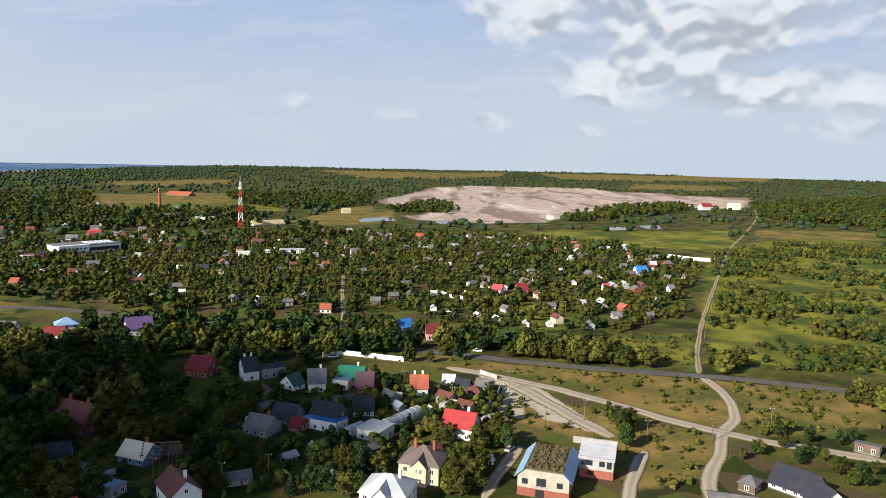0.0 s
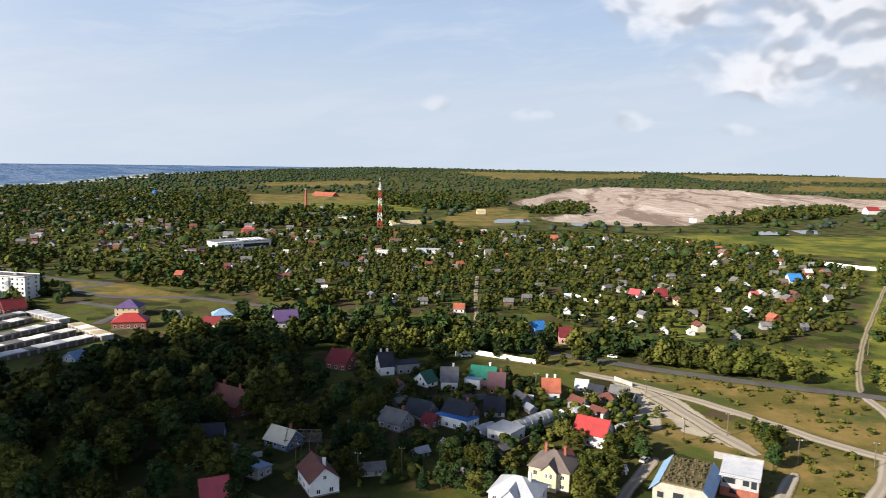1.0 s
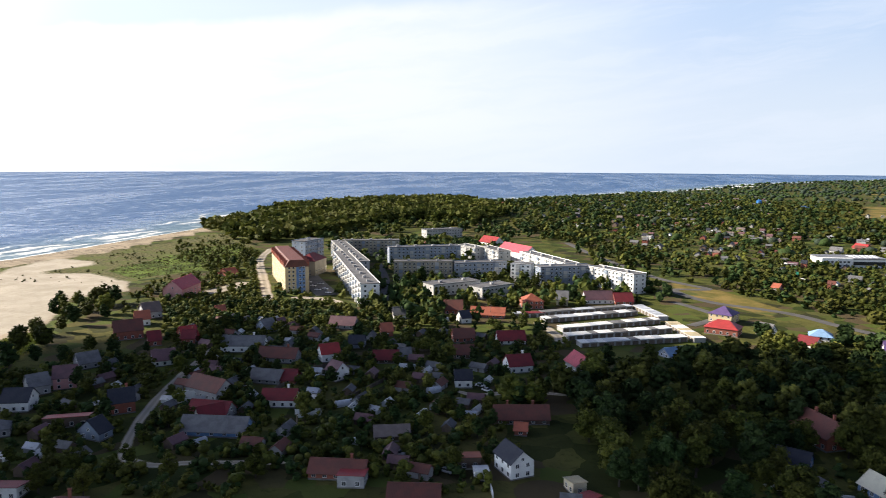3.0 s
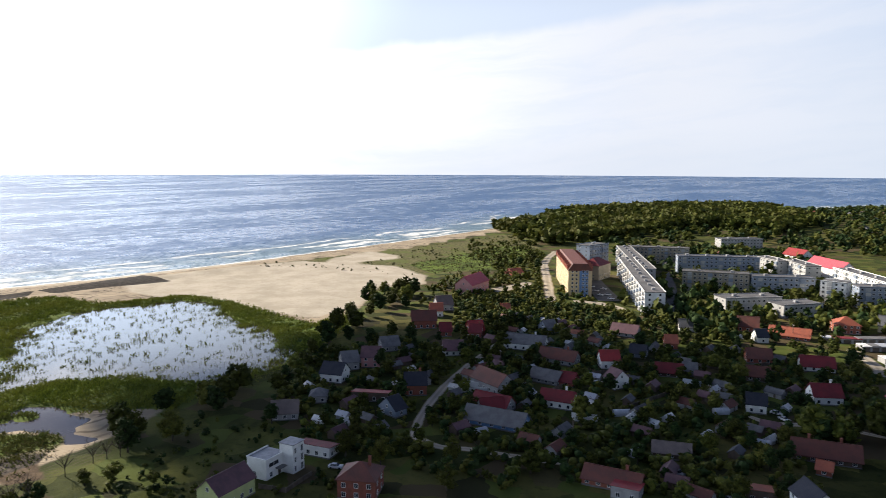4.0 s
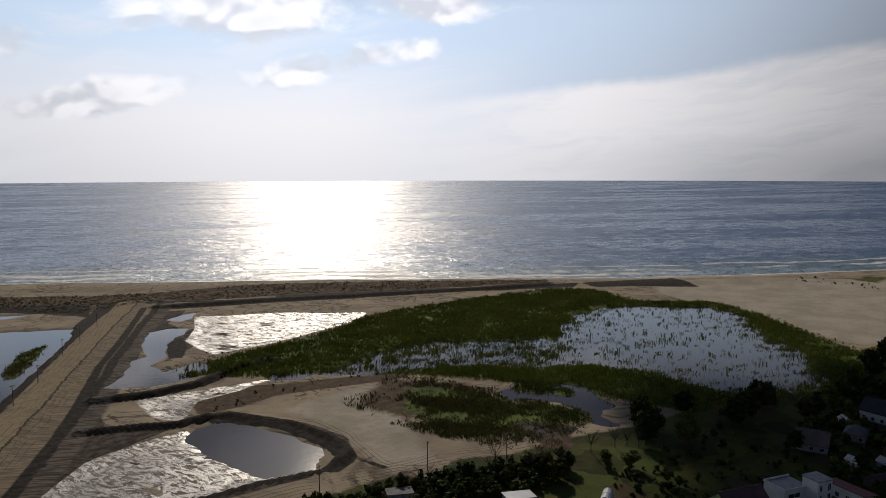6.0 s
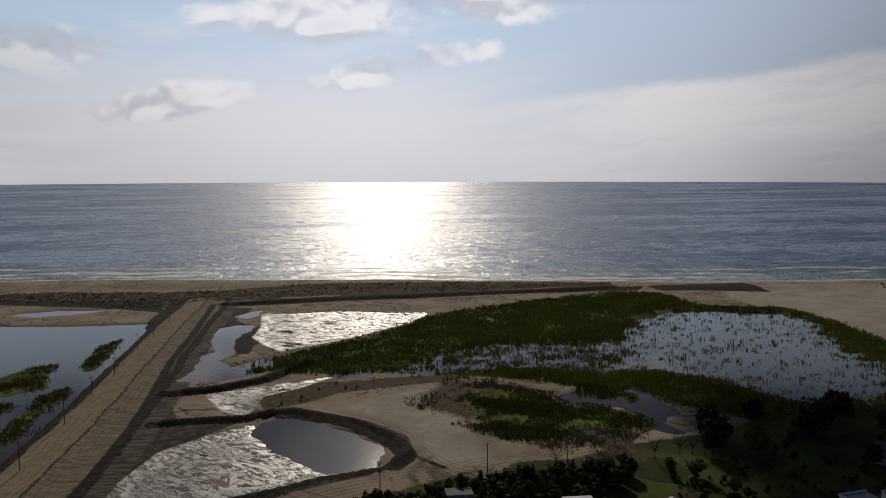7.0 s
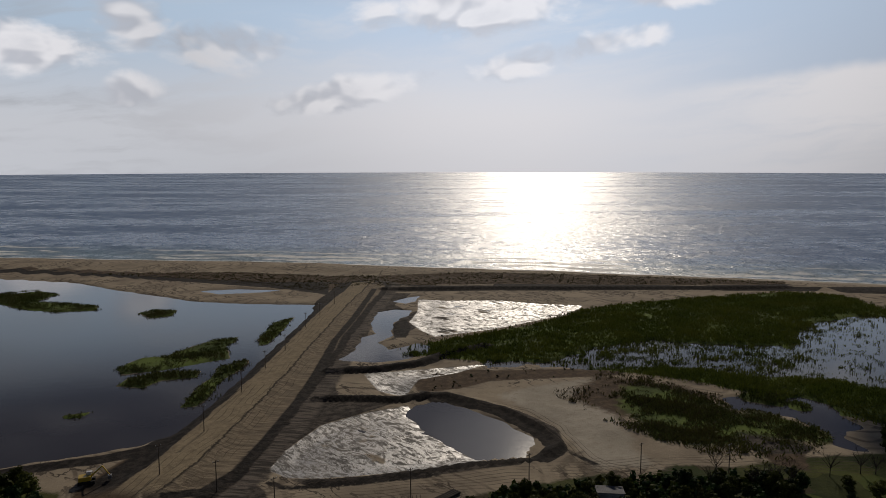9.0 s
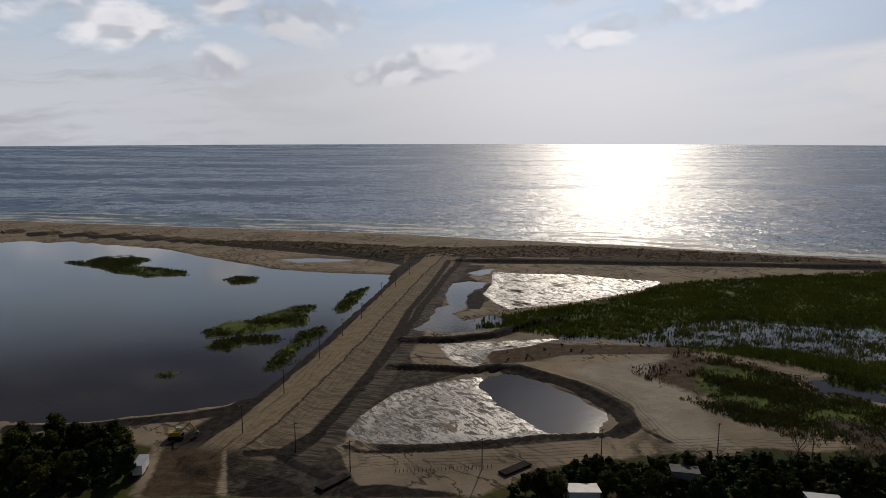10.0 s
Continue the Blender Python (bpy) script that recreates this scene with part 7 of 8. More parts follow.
def tree_kinds():
    """Trees ten metres high, to be scaled."""
    kinds = {}
    for name, mats, n, wide, low, leaves in (("broad", (M_LEAF, M_LEAF, M_LEAF_DARK, M_LEAF_DARK), 11, 4.2, 2.6, 820), ("wide", (M_LEAF, M_LEAF_WARM), 12, 5.6, 2.4, 900),
                                             ("slim", (M_LEAF_DARK, M_LEAF), 9, 2.0, 1.5, 560), ("fruit", (M_LEAF, M_LEAF_WARM, M_LEAF_DARK), 7, 5.5, 2.4, 480)):
        for j, mat in enumerate(mats):
            rng = np.random.default_rng(len(kinds) * 7 + j + len(name))
            lobes = broad_lobes(rng, n, wide, low, 9.0)
            V, F = joined(lumps(rng, lobes), leaf_cloud(rng, lobes, leaves, 0.46))
            crown = mesh_from("crown", V, F, mat, False)
            light = joined(lumps(rng, lobes), leaf_cloud(rng, lobes, leaves // 5, 0.9))
            kinds.setdefault(name, []).append((crown, trunk_shape(10, 0.28, rng).mesh("trunk", M_BARK), light, mat))
    for j in range(2):
        rng = np.random.default_rng(70 + j)
        lobes = [(rng.normal() * 0.15, rng.normal() * 0.15, 1.0 + i * 1.0, 2.3 * (1 - i / 9.6) + 0.18) for i in range(9)]
        V, F = joined(lumps(rng, lobes, 0.7), leaf_cloud(rng, lobes, 560, 0.6))
        light = joined(lumps(rng, lobes, 0.7), leaf_cloud(rng, lobes, 280, 0.8))
        kinds.setdefault("conifer", []).append((mesh_from("crown", V, F, M_NEEDLE, False), Shape().rod((0, 0, -0.5), (0, 0, 9.6), 0.22, 0.05, 6).mesh("trunk", M_BARK), light, M_NEEDLE))
    return kinds


KINDS = tree_kinds()
WORDS = {"broad": "dense broad-leaved tree with a rounded uneven crown", "wide": "wide spreading broad-leaved tree with a loose crown", "slim": "slim upright tree like a poplar",
         "fruit": "low spreading fruit tree in a garden", "conifer": "dark pointed conifer in a garden"}


PLANTED = []


def tree(kind, x, y, h, rng, group):
    s = h / 10
    m = pose(x, y, float(ground_height([(x, y)])[0]), 0, 0, rng.random() * 360) @ Matrix.Diagonal((s * rng.uniform(0.85, 1.2), s * rng.uniform(0.85, 1.2), s, 1))
    PLANTED.append((math.hypot(x, y), kind, int(rng.random() * len(KINDS[kind])), m, group))
    FOOT.append((x, y, 0.22 * h))


def plant():
    """The nearest three hundred stand as trees of their own, the rest as one wood for each kind of leaf."""
    rest = {}
    for n, (_, kind, j, m, group) in enumerate(sorted(PLANTED, key=lambda q: q[0])):
        crown, trunk, light, mat = KINDS[kind][j]
        if n < 300:
            ob = new("tree")
            ob.matrix_basis = m
            tagged(ob, WORDS[kind], "tree", group)
            part("trunk", trunk, None, ob)
            part("crown", crown, None, ob)
        else:
            A = np.array(m)
            rest.setdefault(mat.name, []).append((light[0] @ A[:3, :3].T + A[:3, 3], light[1]))
    for name, pieces in rest.items():
        tagged(mesh_object("village_trees", *joined(*pieces), bpy.data.materials[name], True), "garden and street trees standing farther off", "trees", kind="stuff")


def clear(x, y, r):
    if any((x - fx) ** 2 + (y - fy) ** 2 < (fr + r) ** 2 for fx, fy, fr in FOOT):
        return False
    p = np.array([[x, y]])
    return not any(near_line(line, p)[0] < width * 0.5 + r * 0.7 for line, width in ROADS)


def grove(poly, count, kinds, lo_h, hi_h, group, seed, gap=0.6, tries=40):
    rng = np.random.default_rng(seed)
    lo, hi = np.min(poly, 0), np.max(poly, 0)
    done = 0
    for _ in range(count * tries):
        x, y = rng.uniform(lo[0], hi[0]), rng.uniform(lo[1], hi[1])
        if inside(poly, np.array([[x, y]]))[0] < 0 or not clear(x, y, gap):
            continue
        tree(kinds[int(rng.random() * len(kinds))], x, y, rng.uniform(lo_h, hi_h), rng, group)
        done += 1
        if done >= count:
            break


WOOD = [(-238, 202), (-202.1, 192.4), (-213.4, 227.7), (-199.8, 281.9), (-151.8, 332.3), (-86, 354.5), (-117.8, 302.8), (-124, 263.5), (-96.5, 255.4), (-99.9, 214.2), (-119.1, 201.2), (-111.9, 176.8), (-103.7, 153.3), (-123.8, 132.6), (-154.7, 157.4), (-174.8, 150.7), (-215.5, 168.3)]
for x, y in ((-151.8, 349.5), (-188, 345), (-19.3, 360.4), (-4.7, 351.8), (-228.2, 327.5), (-98, 285.6), (-78.3, 282.4), (-118.7, 225.5)) + tuple((-53 + 6.2 * i, 317 - 1.1 * i) for i in range(7)):
    # no trees between these and the camera, so that they stay in view
    FOOT.extend([(x * (1 - d / math.hypot(x, y)), y * (1 - d / math.hypot(x, y)), 5.0) for d in (8, 16, 24)])
grove([(-205.9, 207), (-194.3, 253.3), (-171.6, 302.2), (-118.1, 295.4), (-94.7, 249.2), (-105.1, 234.1), (-99.3, 197.8), (-84.4, 172.3), (-80.4, 154.7), (-105.5, 137.5), (-121.1, 142.6), (-140.5, 147.7), (-172.1, 172.7)], 70, ("broad", "broad", "wide", "slim"), 8, 13, "trees of the wood", 54, 0.2)
grove([(-127.2, 325.7), (-62.4, 348.5), (5.4, 337.6), (14.7, 299.2), (-4.9, 304.7), (-25.1, 308.6), (-48, 310.4), (-71.5, 292.4), (-85.5, 291.2), (-100.3, 307.9)], 60, ("broad", "broad", "wide"), 6, 9, "trees along the road", 56, 0.4)
grove(WOOD, 150, ("broad", "broad", "wide", "broad"), 8, 14, "trees of the wood", 1, 1.2)
grove([(-56.7, 331.4), (-22.8, 348.4), (21.1, 322.9), (78.7, 321.8), (98.4, 308.8), (75.3, 307.1), (38.8, 316.8), (5.4, 329.5), (-21.1, 324.3), (-51.9, 318.9)], 46, ("broad", "wide"), 8, 12, "trees along the road", 2, 1.2)
grove([(-55.6, 378.6), (-23.7, 362.4), (22.3, 343.5), (59.8, 334), (82.3, 325.9), (77.4, 316.1), (39.5, 322.5), (-0, 333.1), (-50.7, 346)], 40, ("broad", "broad", "slim"), 8, 12, "trees along the road", 22, 1.2)
grove([(-212.1, 333.9), (-131.2, 335.6), (-69.9, 330.3), (-56.7, 316.6), (-74.8, 306), (-123.6, 315.9), (-118.8, 263.9), (-145.3, 269), (-166.6, 260.6)], 45, ("broad", "wide"), 8, 12, "trees of the wood", 3, 1.2)
grove([(-38.4, 214), (-22.2, 212.7), (-20.2, 180.3), (-35.2, 179.6)], 16, ("conifer", "broad", "fruit"), 6, 9, "garden trees", 4)
grove([(-0.8, 195.7), (16, 204.3), (13, 181.8), (-0.6, 181.2)], 9, ("broad", "wide"), 6, 9, "garden trees", 5)
grove([(-5.3, 235.4), (4.4, 228.2), (13.6, 223.9), (24.5, 242.6), (23.6, 213), (14.1, 200.2), (4.2, 212), (-5.7, 220.4)], 12, ("fruit", "broad"), 5, 8, "garden trees", 6)
grove([(58.3, 241.9), (65.3, 234.3), (58.9, 212.8), (56.8, 214.8)], 6, ("broad",), 7, 9, "garden trees", 7)
grove([(-87, 305), (22.8, 273.7), (18.5, 242.2), (19.1, 182.1), (-55.9, 178.6), (-84.9, 259.6)], 60, ("fruit", "broad", "conifer", "wide"), 4, 8, "garden trees", 8)
grove([(-166.6, 260.6), (-116, 257.5), (-82.8, 259.7), (-55.9, 178.6), (-114, 175.9)], 34, ("broad", "fruit", "conifer", "wide"), 5, 10, "garden trees", 9)
grove([(94, 226.1), (122.1, 237.7), (146.8, 224.3), (123.9, 187), (114, 194.1), (106.7, 213.2), (88.8, 208.1)], 22, ("fruit", "broad"), 4, 6, "garden trees", 10)
grove([(163.3, 276.3), (177.2, 273.8), (165.1, 254.1), (154.3, 256.4)], 6, ("wide",), 6, 9, "trees along the road", 13)
grove([(125.5, 317.1), (135.6, 313.4), (129.1, 297.7), (120.1, 299.5)], 5, ("wide",), 7, 10, "trees along the road", 14)
grove([(-462.4, 100.7), (-419.2, 180.7), (-383.6, 206.4), (-255.3, 243), (-231.3, 196.3), (-200.1, 156.2), (-143.8, 111.9), (-210.8, 42.8)], 150, ("fruit", "broad", "broad", "wide"), 4, 8, "garden trees", 15)
grove([(-438.1, 227.9), (-425.2, 272.7), (-376.3, 324.9), (-263.2, 234.7), (-330.7, 180.8)], 45, ("broad", "fruit", "slim"), 5, 9, "garden trees", 16)
grove([(-521.8, 281.9), (-478.5, 328.6), (-425.3, 344.2), (-403.4, 409.2), (-332.5, 371.6), (-375.7, 294.2), (-470.5, 258.4)], 30, ("broad", "slim", "slim"), 8, 13, "town trees", 17)
grove([(-404, 15), (-511.3, 43.8), (-517.8, 82.4), (-440.9, 63), (-351.3, 18.7), (-316.8, 1.4), (-313.1, -7.4)], 26, ("broad", "broad", "wide"), 9, 13, "trees by the marsh", 18, 1.0)
grove([(-276.9, -53.8), (-301.5, -33.6), (-284, -20), (-241.8, -32.7), (-232.7, -49.2), (-214.9, -60.5), (-234.4, -68)], 12, ("broad", "wide"), 8, 12, "trees by the marsh", 19, 1.0)
grove([(-322.5, -8.9), (-360.9, 42.8), (-367.9, 105.1), (-311.4, 110.7), (-212.8, 43.4), (-180.2, 52.6), (-182.9, 25), (-216.4, 6.1), (-249.3, -19.1)], 60, ("broad", "fruit", "broad"), 5, 10, "garden trees", 20)
grove([(-534.9, 124.9), (-504.8, 177.7), (-408.1, 144.2), (-361.1, 181.6), (-354.5, 113.5), (-370.7, 74.7), (-413.5, 83.1)], 40, ("fruit", "broad"), 4, 7, "garden trees", 21)
grove([(-9.5, -234.7), (-18.5, -237.9), (-37.5, -221.7), (-40.5, -203.2), (-31.6, -181.7), (-6.9, -199.5)], 26, ("broad", "wide"), 6, 9, "trees by the lagoon", 23, 0.8)
grove([(-110.1, -125), (-131, -126.1), (-147.3, -116.8), (-162.6, -104.5), (-200, -75.5), (-186.4, -69.8)], 36, ("broad", "fruit", "wide"), 4, 7, "trees by the sand road", 24, 0.6)
grove([(-206.8, -76.8), (-219.2, -63.6), (-212.7, -48.7), (-215.3, -36.3), (-194.6, -34.4), (-190.5, -53.7), (-176.4, -65.8), (-172.6, -83.9)], 7, ("fruit", "broad"), 3, 6, "trees by the sand road", 25, 0.6)
grove([(-625.7, 166.7), (-683.4, 199.1), (-622.4, 207.8), (-558.4, 182), (-560.7, 154.3)], 8, ("broad", "slim"), 7, 11, "town trees", 26)
grove([(-374, 38.2), (-381.1, 108.8), (-359.7, 196.9), (-291.1, 230), (-178.9, 144.2), (-184.2, 53.7), (-232.9, 37.5)], 45, ("broad", "broad", "wide"), 5, 9, "garden trees", 27, 0.4)
plant()


# ---- thickets, orchards and woods too many to count ----
def thicket(name, label, polys, count, lo_h, hi_h, leaves, seed, mats, wide=0.55, lobes=2, patchy=0.0, keep=None):
    """One object of many small crowns on stems hidden in them."""
    rng = np.random.default_rng(seed)
    base = []
    for j in range(8):
        L = [(rng.normal() * 0.22, rng.normal() * 0.22, 0.3 + 0.45 * i / max(lobes - 1, 1), wide * rng.uniform(0.55, 0.85)) for i in range(lobes)]
        base.append(joined(lumps(rng, L, 0.9), leaf_cloud(rng, L, leaves, 0.3)))
    area = np.array([abs(sum(p[0] * q[1] - q[0] * p[1] for p, q in zip(poly, poly[1:] + poly[:1]))) for poly in polys])
    P = []
    for poly, share in zip(polys, count * area / area.sum()):
        lo, hi = np.min(poly, 0), np.max(poly, 0)
        box = np.prod(hi - lo)
        a = abs(sum(p[0] * q[1] - q[0] * p[1] for p, q in zip(poly, poly[1:] + poly[:1]))) / 2
        Q = rng.uniform(lo, hi, (int(share * box / max(a, 1)) + 1, 2))
        P.append(Q[inside(poly, Q) > 0])
    P = np.concatenate(P)
    if patchy:
        P = P[0.8 * ripple(P, 44, 1.0) + 0.6 * ripple(P, 13, 2.0) + rng.normal(size=len(P)) * 0.22 > patchy - 0.4]
    if keep is not None:
        P = P[keep(P)]
    ok = np.ones(len(P), bool)
    for line, width in ROADS:
        ok &= near_line(line, P) > width * 0.5 + 1.5
    if len(FOOT) and np.hypot(*P.T).min() < 700:
        T = np.array(FOOT)
        for i in range(0, len(P), 4000):
            Q = P[i:i + 4000]
            ok[i:i + 4000] &= (((Q[:, None] - T[None, :, :2]) ** 2).sum(2) > (T[None, :, 2] + 0.8) ** 2).all(1)
    P = P[ok]
    Z = ground_height(P)
    out = {i: ([], [], 0) for i in range(len(mats))}
    for (x, y), z in zip(P, Z):
        V, F = base[int(rng.random() * 8)]
        h = rng.uniform(lo_h, hi_h)
        t = rng.random() * math.tau
        c, s = math.cos(t) * h, math.sin(t) * h
        k = rng.uniform(0.8, 1.25)
        W = np.column_stack([V[:, 0] * c * k - V[:, 1] * s * k + x, V[:, 0] * s * k + V[:, 1] * c * k + y, V[:, 2] * h + z - 0.2])
        i = int(rng.random() * len(mats))
        vs, fs, n = out[i]
        vs.append(W)
        fs.append(F + n)
        out[i] = (vs, fs, n + len(W))
    for i, (vs, fs, n) in out.items():
        if vs:
            tagged(mesh_object(name, np.concatenate(vs), np.concatenate(fs), mats[i], True), label, "trees", kind="stuff")
    return len(P)


def far_houses(polys, counts, seed):
    """Small houses and sheds of the far gardens and the far town, too many and too small to count."""
    rng = np.random.default_rng(seed)
    walls, roofs = {}, {}
    for poly, count in zip(polys, counts):
        lo, hi = np.min(poly, 0), np.max(poly, 0)
        for _ in range(count * 4):
            x, y = rng.uniform(lo, hi)
            p = np.array([[x, y]])
            if inside(poly, p)[0] < 4 or inside(PIT, p)[0] > -10 or not clear(x, y, 3.5):
                continue
            count -= 1
            if count < 0:
                break
            FOOT.append((x, y, 4.0))
            a, b, h, r = rng.uniform(2.2, 5.0), rng.uniform(1.8, 3.4), rng.uniform(2.2, 4.6), rng.uniform(1.2, 2.6)
            box = [(-a, -b, -1), (a, -b, -1), (a, b, -1), (-a, b, -1), (-a, -b, h), (a, -b, h), (a, b, h), (-a, b, h), (-a, 0, h + r), (a, 0, h + r)]
            top = [(-a - 0.4, -b - 0.5, h - 0.3), (a + 0.4, -b - 0.5, h - 0.3), (a + 0.4, 0, h + r + 0.15), (-a - 0.4, 0, h + r + 0.15), (-a - 0.4, b + 0.5, h - 0.3), (a + 0.4, b + 0.5, h - 0.3)]
            m = np.array(pose(x, y, float(ground_height(p)[0]), 0, 0, rng.choice([20, 110]) + rng.normal() * 6))
            for store, key, V, F in ((walls, ("panel", "grey", "tan", "brick", "brown")[int(rng.random() * 5)], box, [(0, 1, 5, 4), (1, 2, 6, 5), (2, 3, 7, 6), (3, 0, 4, 7), (4, 5, 9, 8), (6, 7, 8, 9)]),
                                     (roofs, ("grey", "brown-red", "grey", "pale grey", "grey-brown", "mauve", "grey", "dark")[int(rng.random() * 8)], top, [(0, 1, 2, 3), (3, 2, 5, 4)])):
                vs, fs = store.setdefault(key, ([], []))
                o = sum(len(v) for v in vs)
                vs.append(np.array(V) @ m[:3, :3].T + m[:3, 3])
                fs.extend([tuple(i + o for i in f) for f in F])
                if store is walls:
                    fs.extend([(o + 4, o + 8, o + 7, o + 7), (o + 5, o + 6, o + 9, o + 9)])
    for store, mats, name, words in ((walls, WALL, "far_house_walls", "plastered and block walls of small far houses"), (roofs, ROOF, "far_house_roofs", "gabled roofs of small far houses")):
        for key, (vs, fs) in store.items():
            me = bpy.data.meshes.new(name)
            me.from_pydata([tuple(v) for v in np.concatenate(vs)], [], [tuple(dict.fromkeys(f)) for f in fs])
            me.materials.append(mats[key])
            tagged(new(name, me), words, "houses", kind="stuff")


far_houses([[(-1038, 763.3), (-1293, 1118), (-1319, 1566), (-1057, 1626), (-512.1, 1204), (-279.1, 1151), (-169.2, 707.8), (-244.3, 580.2), (-325.5, 539.3), (-449.5, 580.1), (-706.5, 671.9)], PLOTS[0], PLOTS[1], [(-679.8, 295.6), (-631.9, 495.5), (-563.1, 456.1), (-550, 297.3)]], (300, 40, 40, 14), 61)
LAND_FAR = [(-1500, 1100), (-1050, 2600), (-1500, 4600), (800, 4850), (2600, 4100), (2700, 2000), (900, 800), (-400, 620)]


def far_keep(P):
    ok = (inside(SEA, P) < -20) & (np.hypot(P[:, 0], P[:, 1]) < 4850)
    for poly in (PIT, *DRY, *MEADOW, *LAKE):
        ok &= inside(poly, P) < 3
    return ok


thicket("orchard_trees", "small orchard trees and shrubs of the garden plots", PLOTS[:1], 5000, 2.0, 6.2, 5, 31, (M_LEAF, M_LEAF_WARM, M_LEAF, M_LEAF_DARK), 0.66)
thicket("orchard_trees", "orchard trees and hedges of the farther garden plots", PLOTS[1:], 5600, 3.0, 7.0, 5, 53, (M_LEAF, M_LEAF_DARK, M_LEAF_WARM), 0.85, 1)
thicket("thicket", "dense shrubs and young trees over the meadow", [[(276.8, 727.2), (420.1, 855.5), (529.6, 847.1), (204.8, 318.7), (140.9, 313.8), (130.6, 341.9), (178.2, 457.3)]], 8200, 1.5, 5.6, 6, 32, (M_LEAF, M_LEAF_DARK, M_LEAF, M_LEAF_WARM), 0.72, patchy=0.68)
thicket("thicket", "dark bushes along the far side of the main road", [[(131, 343.2), (182.7, 363.7), (245.9, 385.8), (197.6, 307.3), (156.1, 308.4), (117.3, 312.5)]], 520, 1.2, 4.2, 8, 57, (M_LEAF, M_LEAF_DARK, M_LEAF), 0.7, patchy=0.3)
thicket("bushes", "scattered bushes on the dry meadow", DRY[:2] + [[(43.3, 356.5), (135.1, 370.7), (113, 307.3), (83.1, 318.4)], [(119.7, 280.4), (161.4, 272.8), (142.3, 238.9), (103.8, 231.5)], [(68, 219.9), (84.9, 216.4), (71.8, 184.6), (56.2, 183.8)]], 420, 0.7, 2.4, 14, 33, (M_LEAF, M_LEAF_WARM), 0.65)
thicket("hedges", "low garden shrubs and hedges between the houses", [[(-91.8, 296), (22.8, 273.7), (19.1, 182.1), (-114, 175.9), (-162.7, 254.4)], [(-462.4, 100.7), (-255.3, 243), (-143.8, 111.9), (-210.8, 42.8)], [(-322.5, -8.9), (-360.9, 42.8), (-311.4, 110.7), (-180.2, 52.6), (-238.2, -18.4)], [(-536.4, 107.4), (-517, 181.9), (-359.7, 196.9), (-355.6, 101.7), (-370.7, 74.7)]], 5400, 1.3, 4.2, 7, 34, (M_LEAF, M_LEAF_DARK, M_LEAF_WARM), 0.65)
thicket("hedges", "low garden shrubs beside the sand road", [[(-184, -58), (-246, -60), (-279, -22), (-236, 4), (-185, 16), (-150, -60)]], 320, 0.6, 2.4, 8, 59, (M_LEAF, M_LEAF_DARK), 0.7, patchy=0.2)
thicket("shrub_belt", "dark dense shrubs along the sand road", [[(-107.8, -126.6), (-123.5, -126.9), (-137.1, -129.9), (-144.6, -120.3), (-167.6, -107.9), (-178.7, -106.4), (-212.4, -80.7), (-186.4, -69.8)], [(-9.2, -230.3), (-18.1, -234.2), (-34.7, -223.7), (-40.7, -207.5), (-31.2, -189.8), (-6.9, -199.5)]], 900, 1.0, 3.2, 10, 47, (M_LEAF_DARK, M_LEAF_DARK, M_LEAF), 0.6)
thicket("coast_wood", "dense green wood on the headland above the beach", [[(-961.7, 251.5), (-1116, 318.4), (-1327, 429.1), (-1386, 754.1), (-1141, 786), (-876.2, 698.7), (-775.4, 569.9), (-864.4, 520.4), (-844, 457.9), (-775.4, 337.7), (-759, 299.8), (-750.7, 251.3), (-817.4, 251.1)]], 2600, 11, 16, 14, 35, (M_LEAF, M_LEAF, M_LEAF_WARM), 0.5, keep=lambda P: inside(SEA, P) < -12)
thicket("town_trees", "trees among the houses of the far town", [[(-1038, 763.3), (-1293, 1118), (-1319, 1566), (-1057, 1626), (-535.9, 930.2), (-581.2, 812.3), (-659.8, 724.2), (-602, 572.6), (-706.9, 610.8)], [(-560.4, 533), (-392.3, 467.3), (-342.5, 395.3), (-457, 448.9)], [(-701.5, 305.1), (-610.2, 478.5), (-447.3, 362.1), (-473.3, 255.4)], [(-731.4, 300.4), (-844, 457.9), (-775.4, 569.9), (-708.4, 695.5), (-536.4, 543.8), (-665, 521.6), (-770.6, 463.6), (-690, 317.5)]], 1650, 6, 11, 12, 36, (M_LEAF_DARK, M_LEAF), 0.5)
thicket("field_wood", "belts of trees between the fields", [[(-904.6, 1451), (-754.3, 1519), (-554.7, 1115), (-316.1, 1151), (-219.5, 967), (-255.4, 878.2), (-494.9, 790)], [(185.8, 1141), (333.8, 1429), (541.7, 1650), (512.3, 1453), (357.8, 1235), (193.3, 1080)], [(-92.5, 1220), (-52.2, 1438), (-7.1, 1533), (27.3, 1300), (-43.1, 1195)], [(710.4, 1647), (1384, 2237), (681.4, 1094), (569.5, 1165), (569.4, 1281)], [(-174.5, 768.4), (-161.2, 899.9), (-119, 808.4), (-129.9, 725.2)], [(-500.3, 1635), (-178, 1782), (-145.7, 1353), (-255.2, 1210), (-392.4, 1352)]], 3000, 7, 13, 8, 37, (M_LEAF_DARK, M_LEAF, M_LEAF_WARM), 0.5)
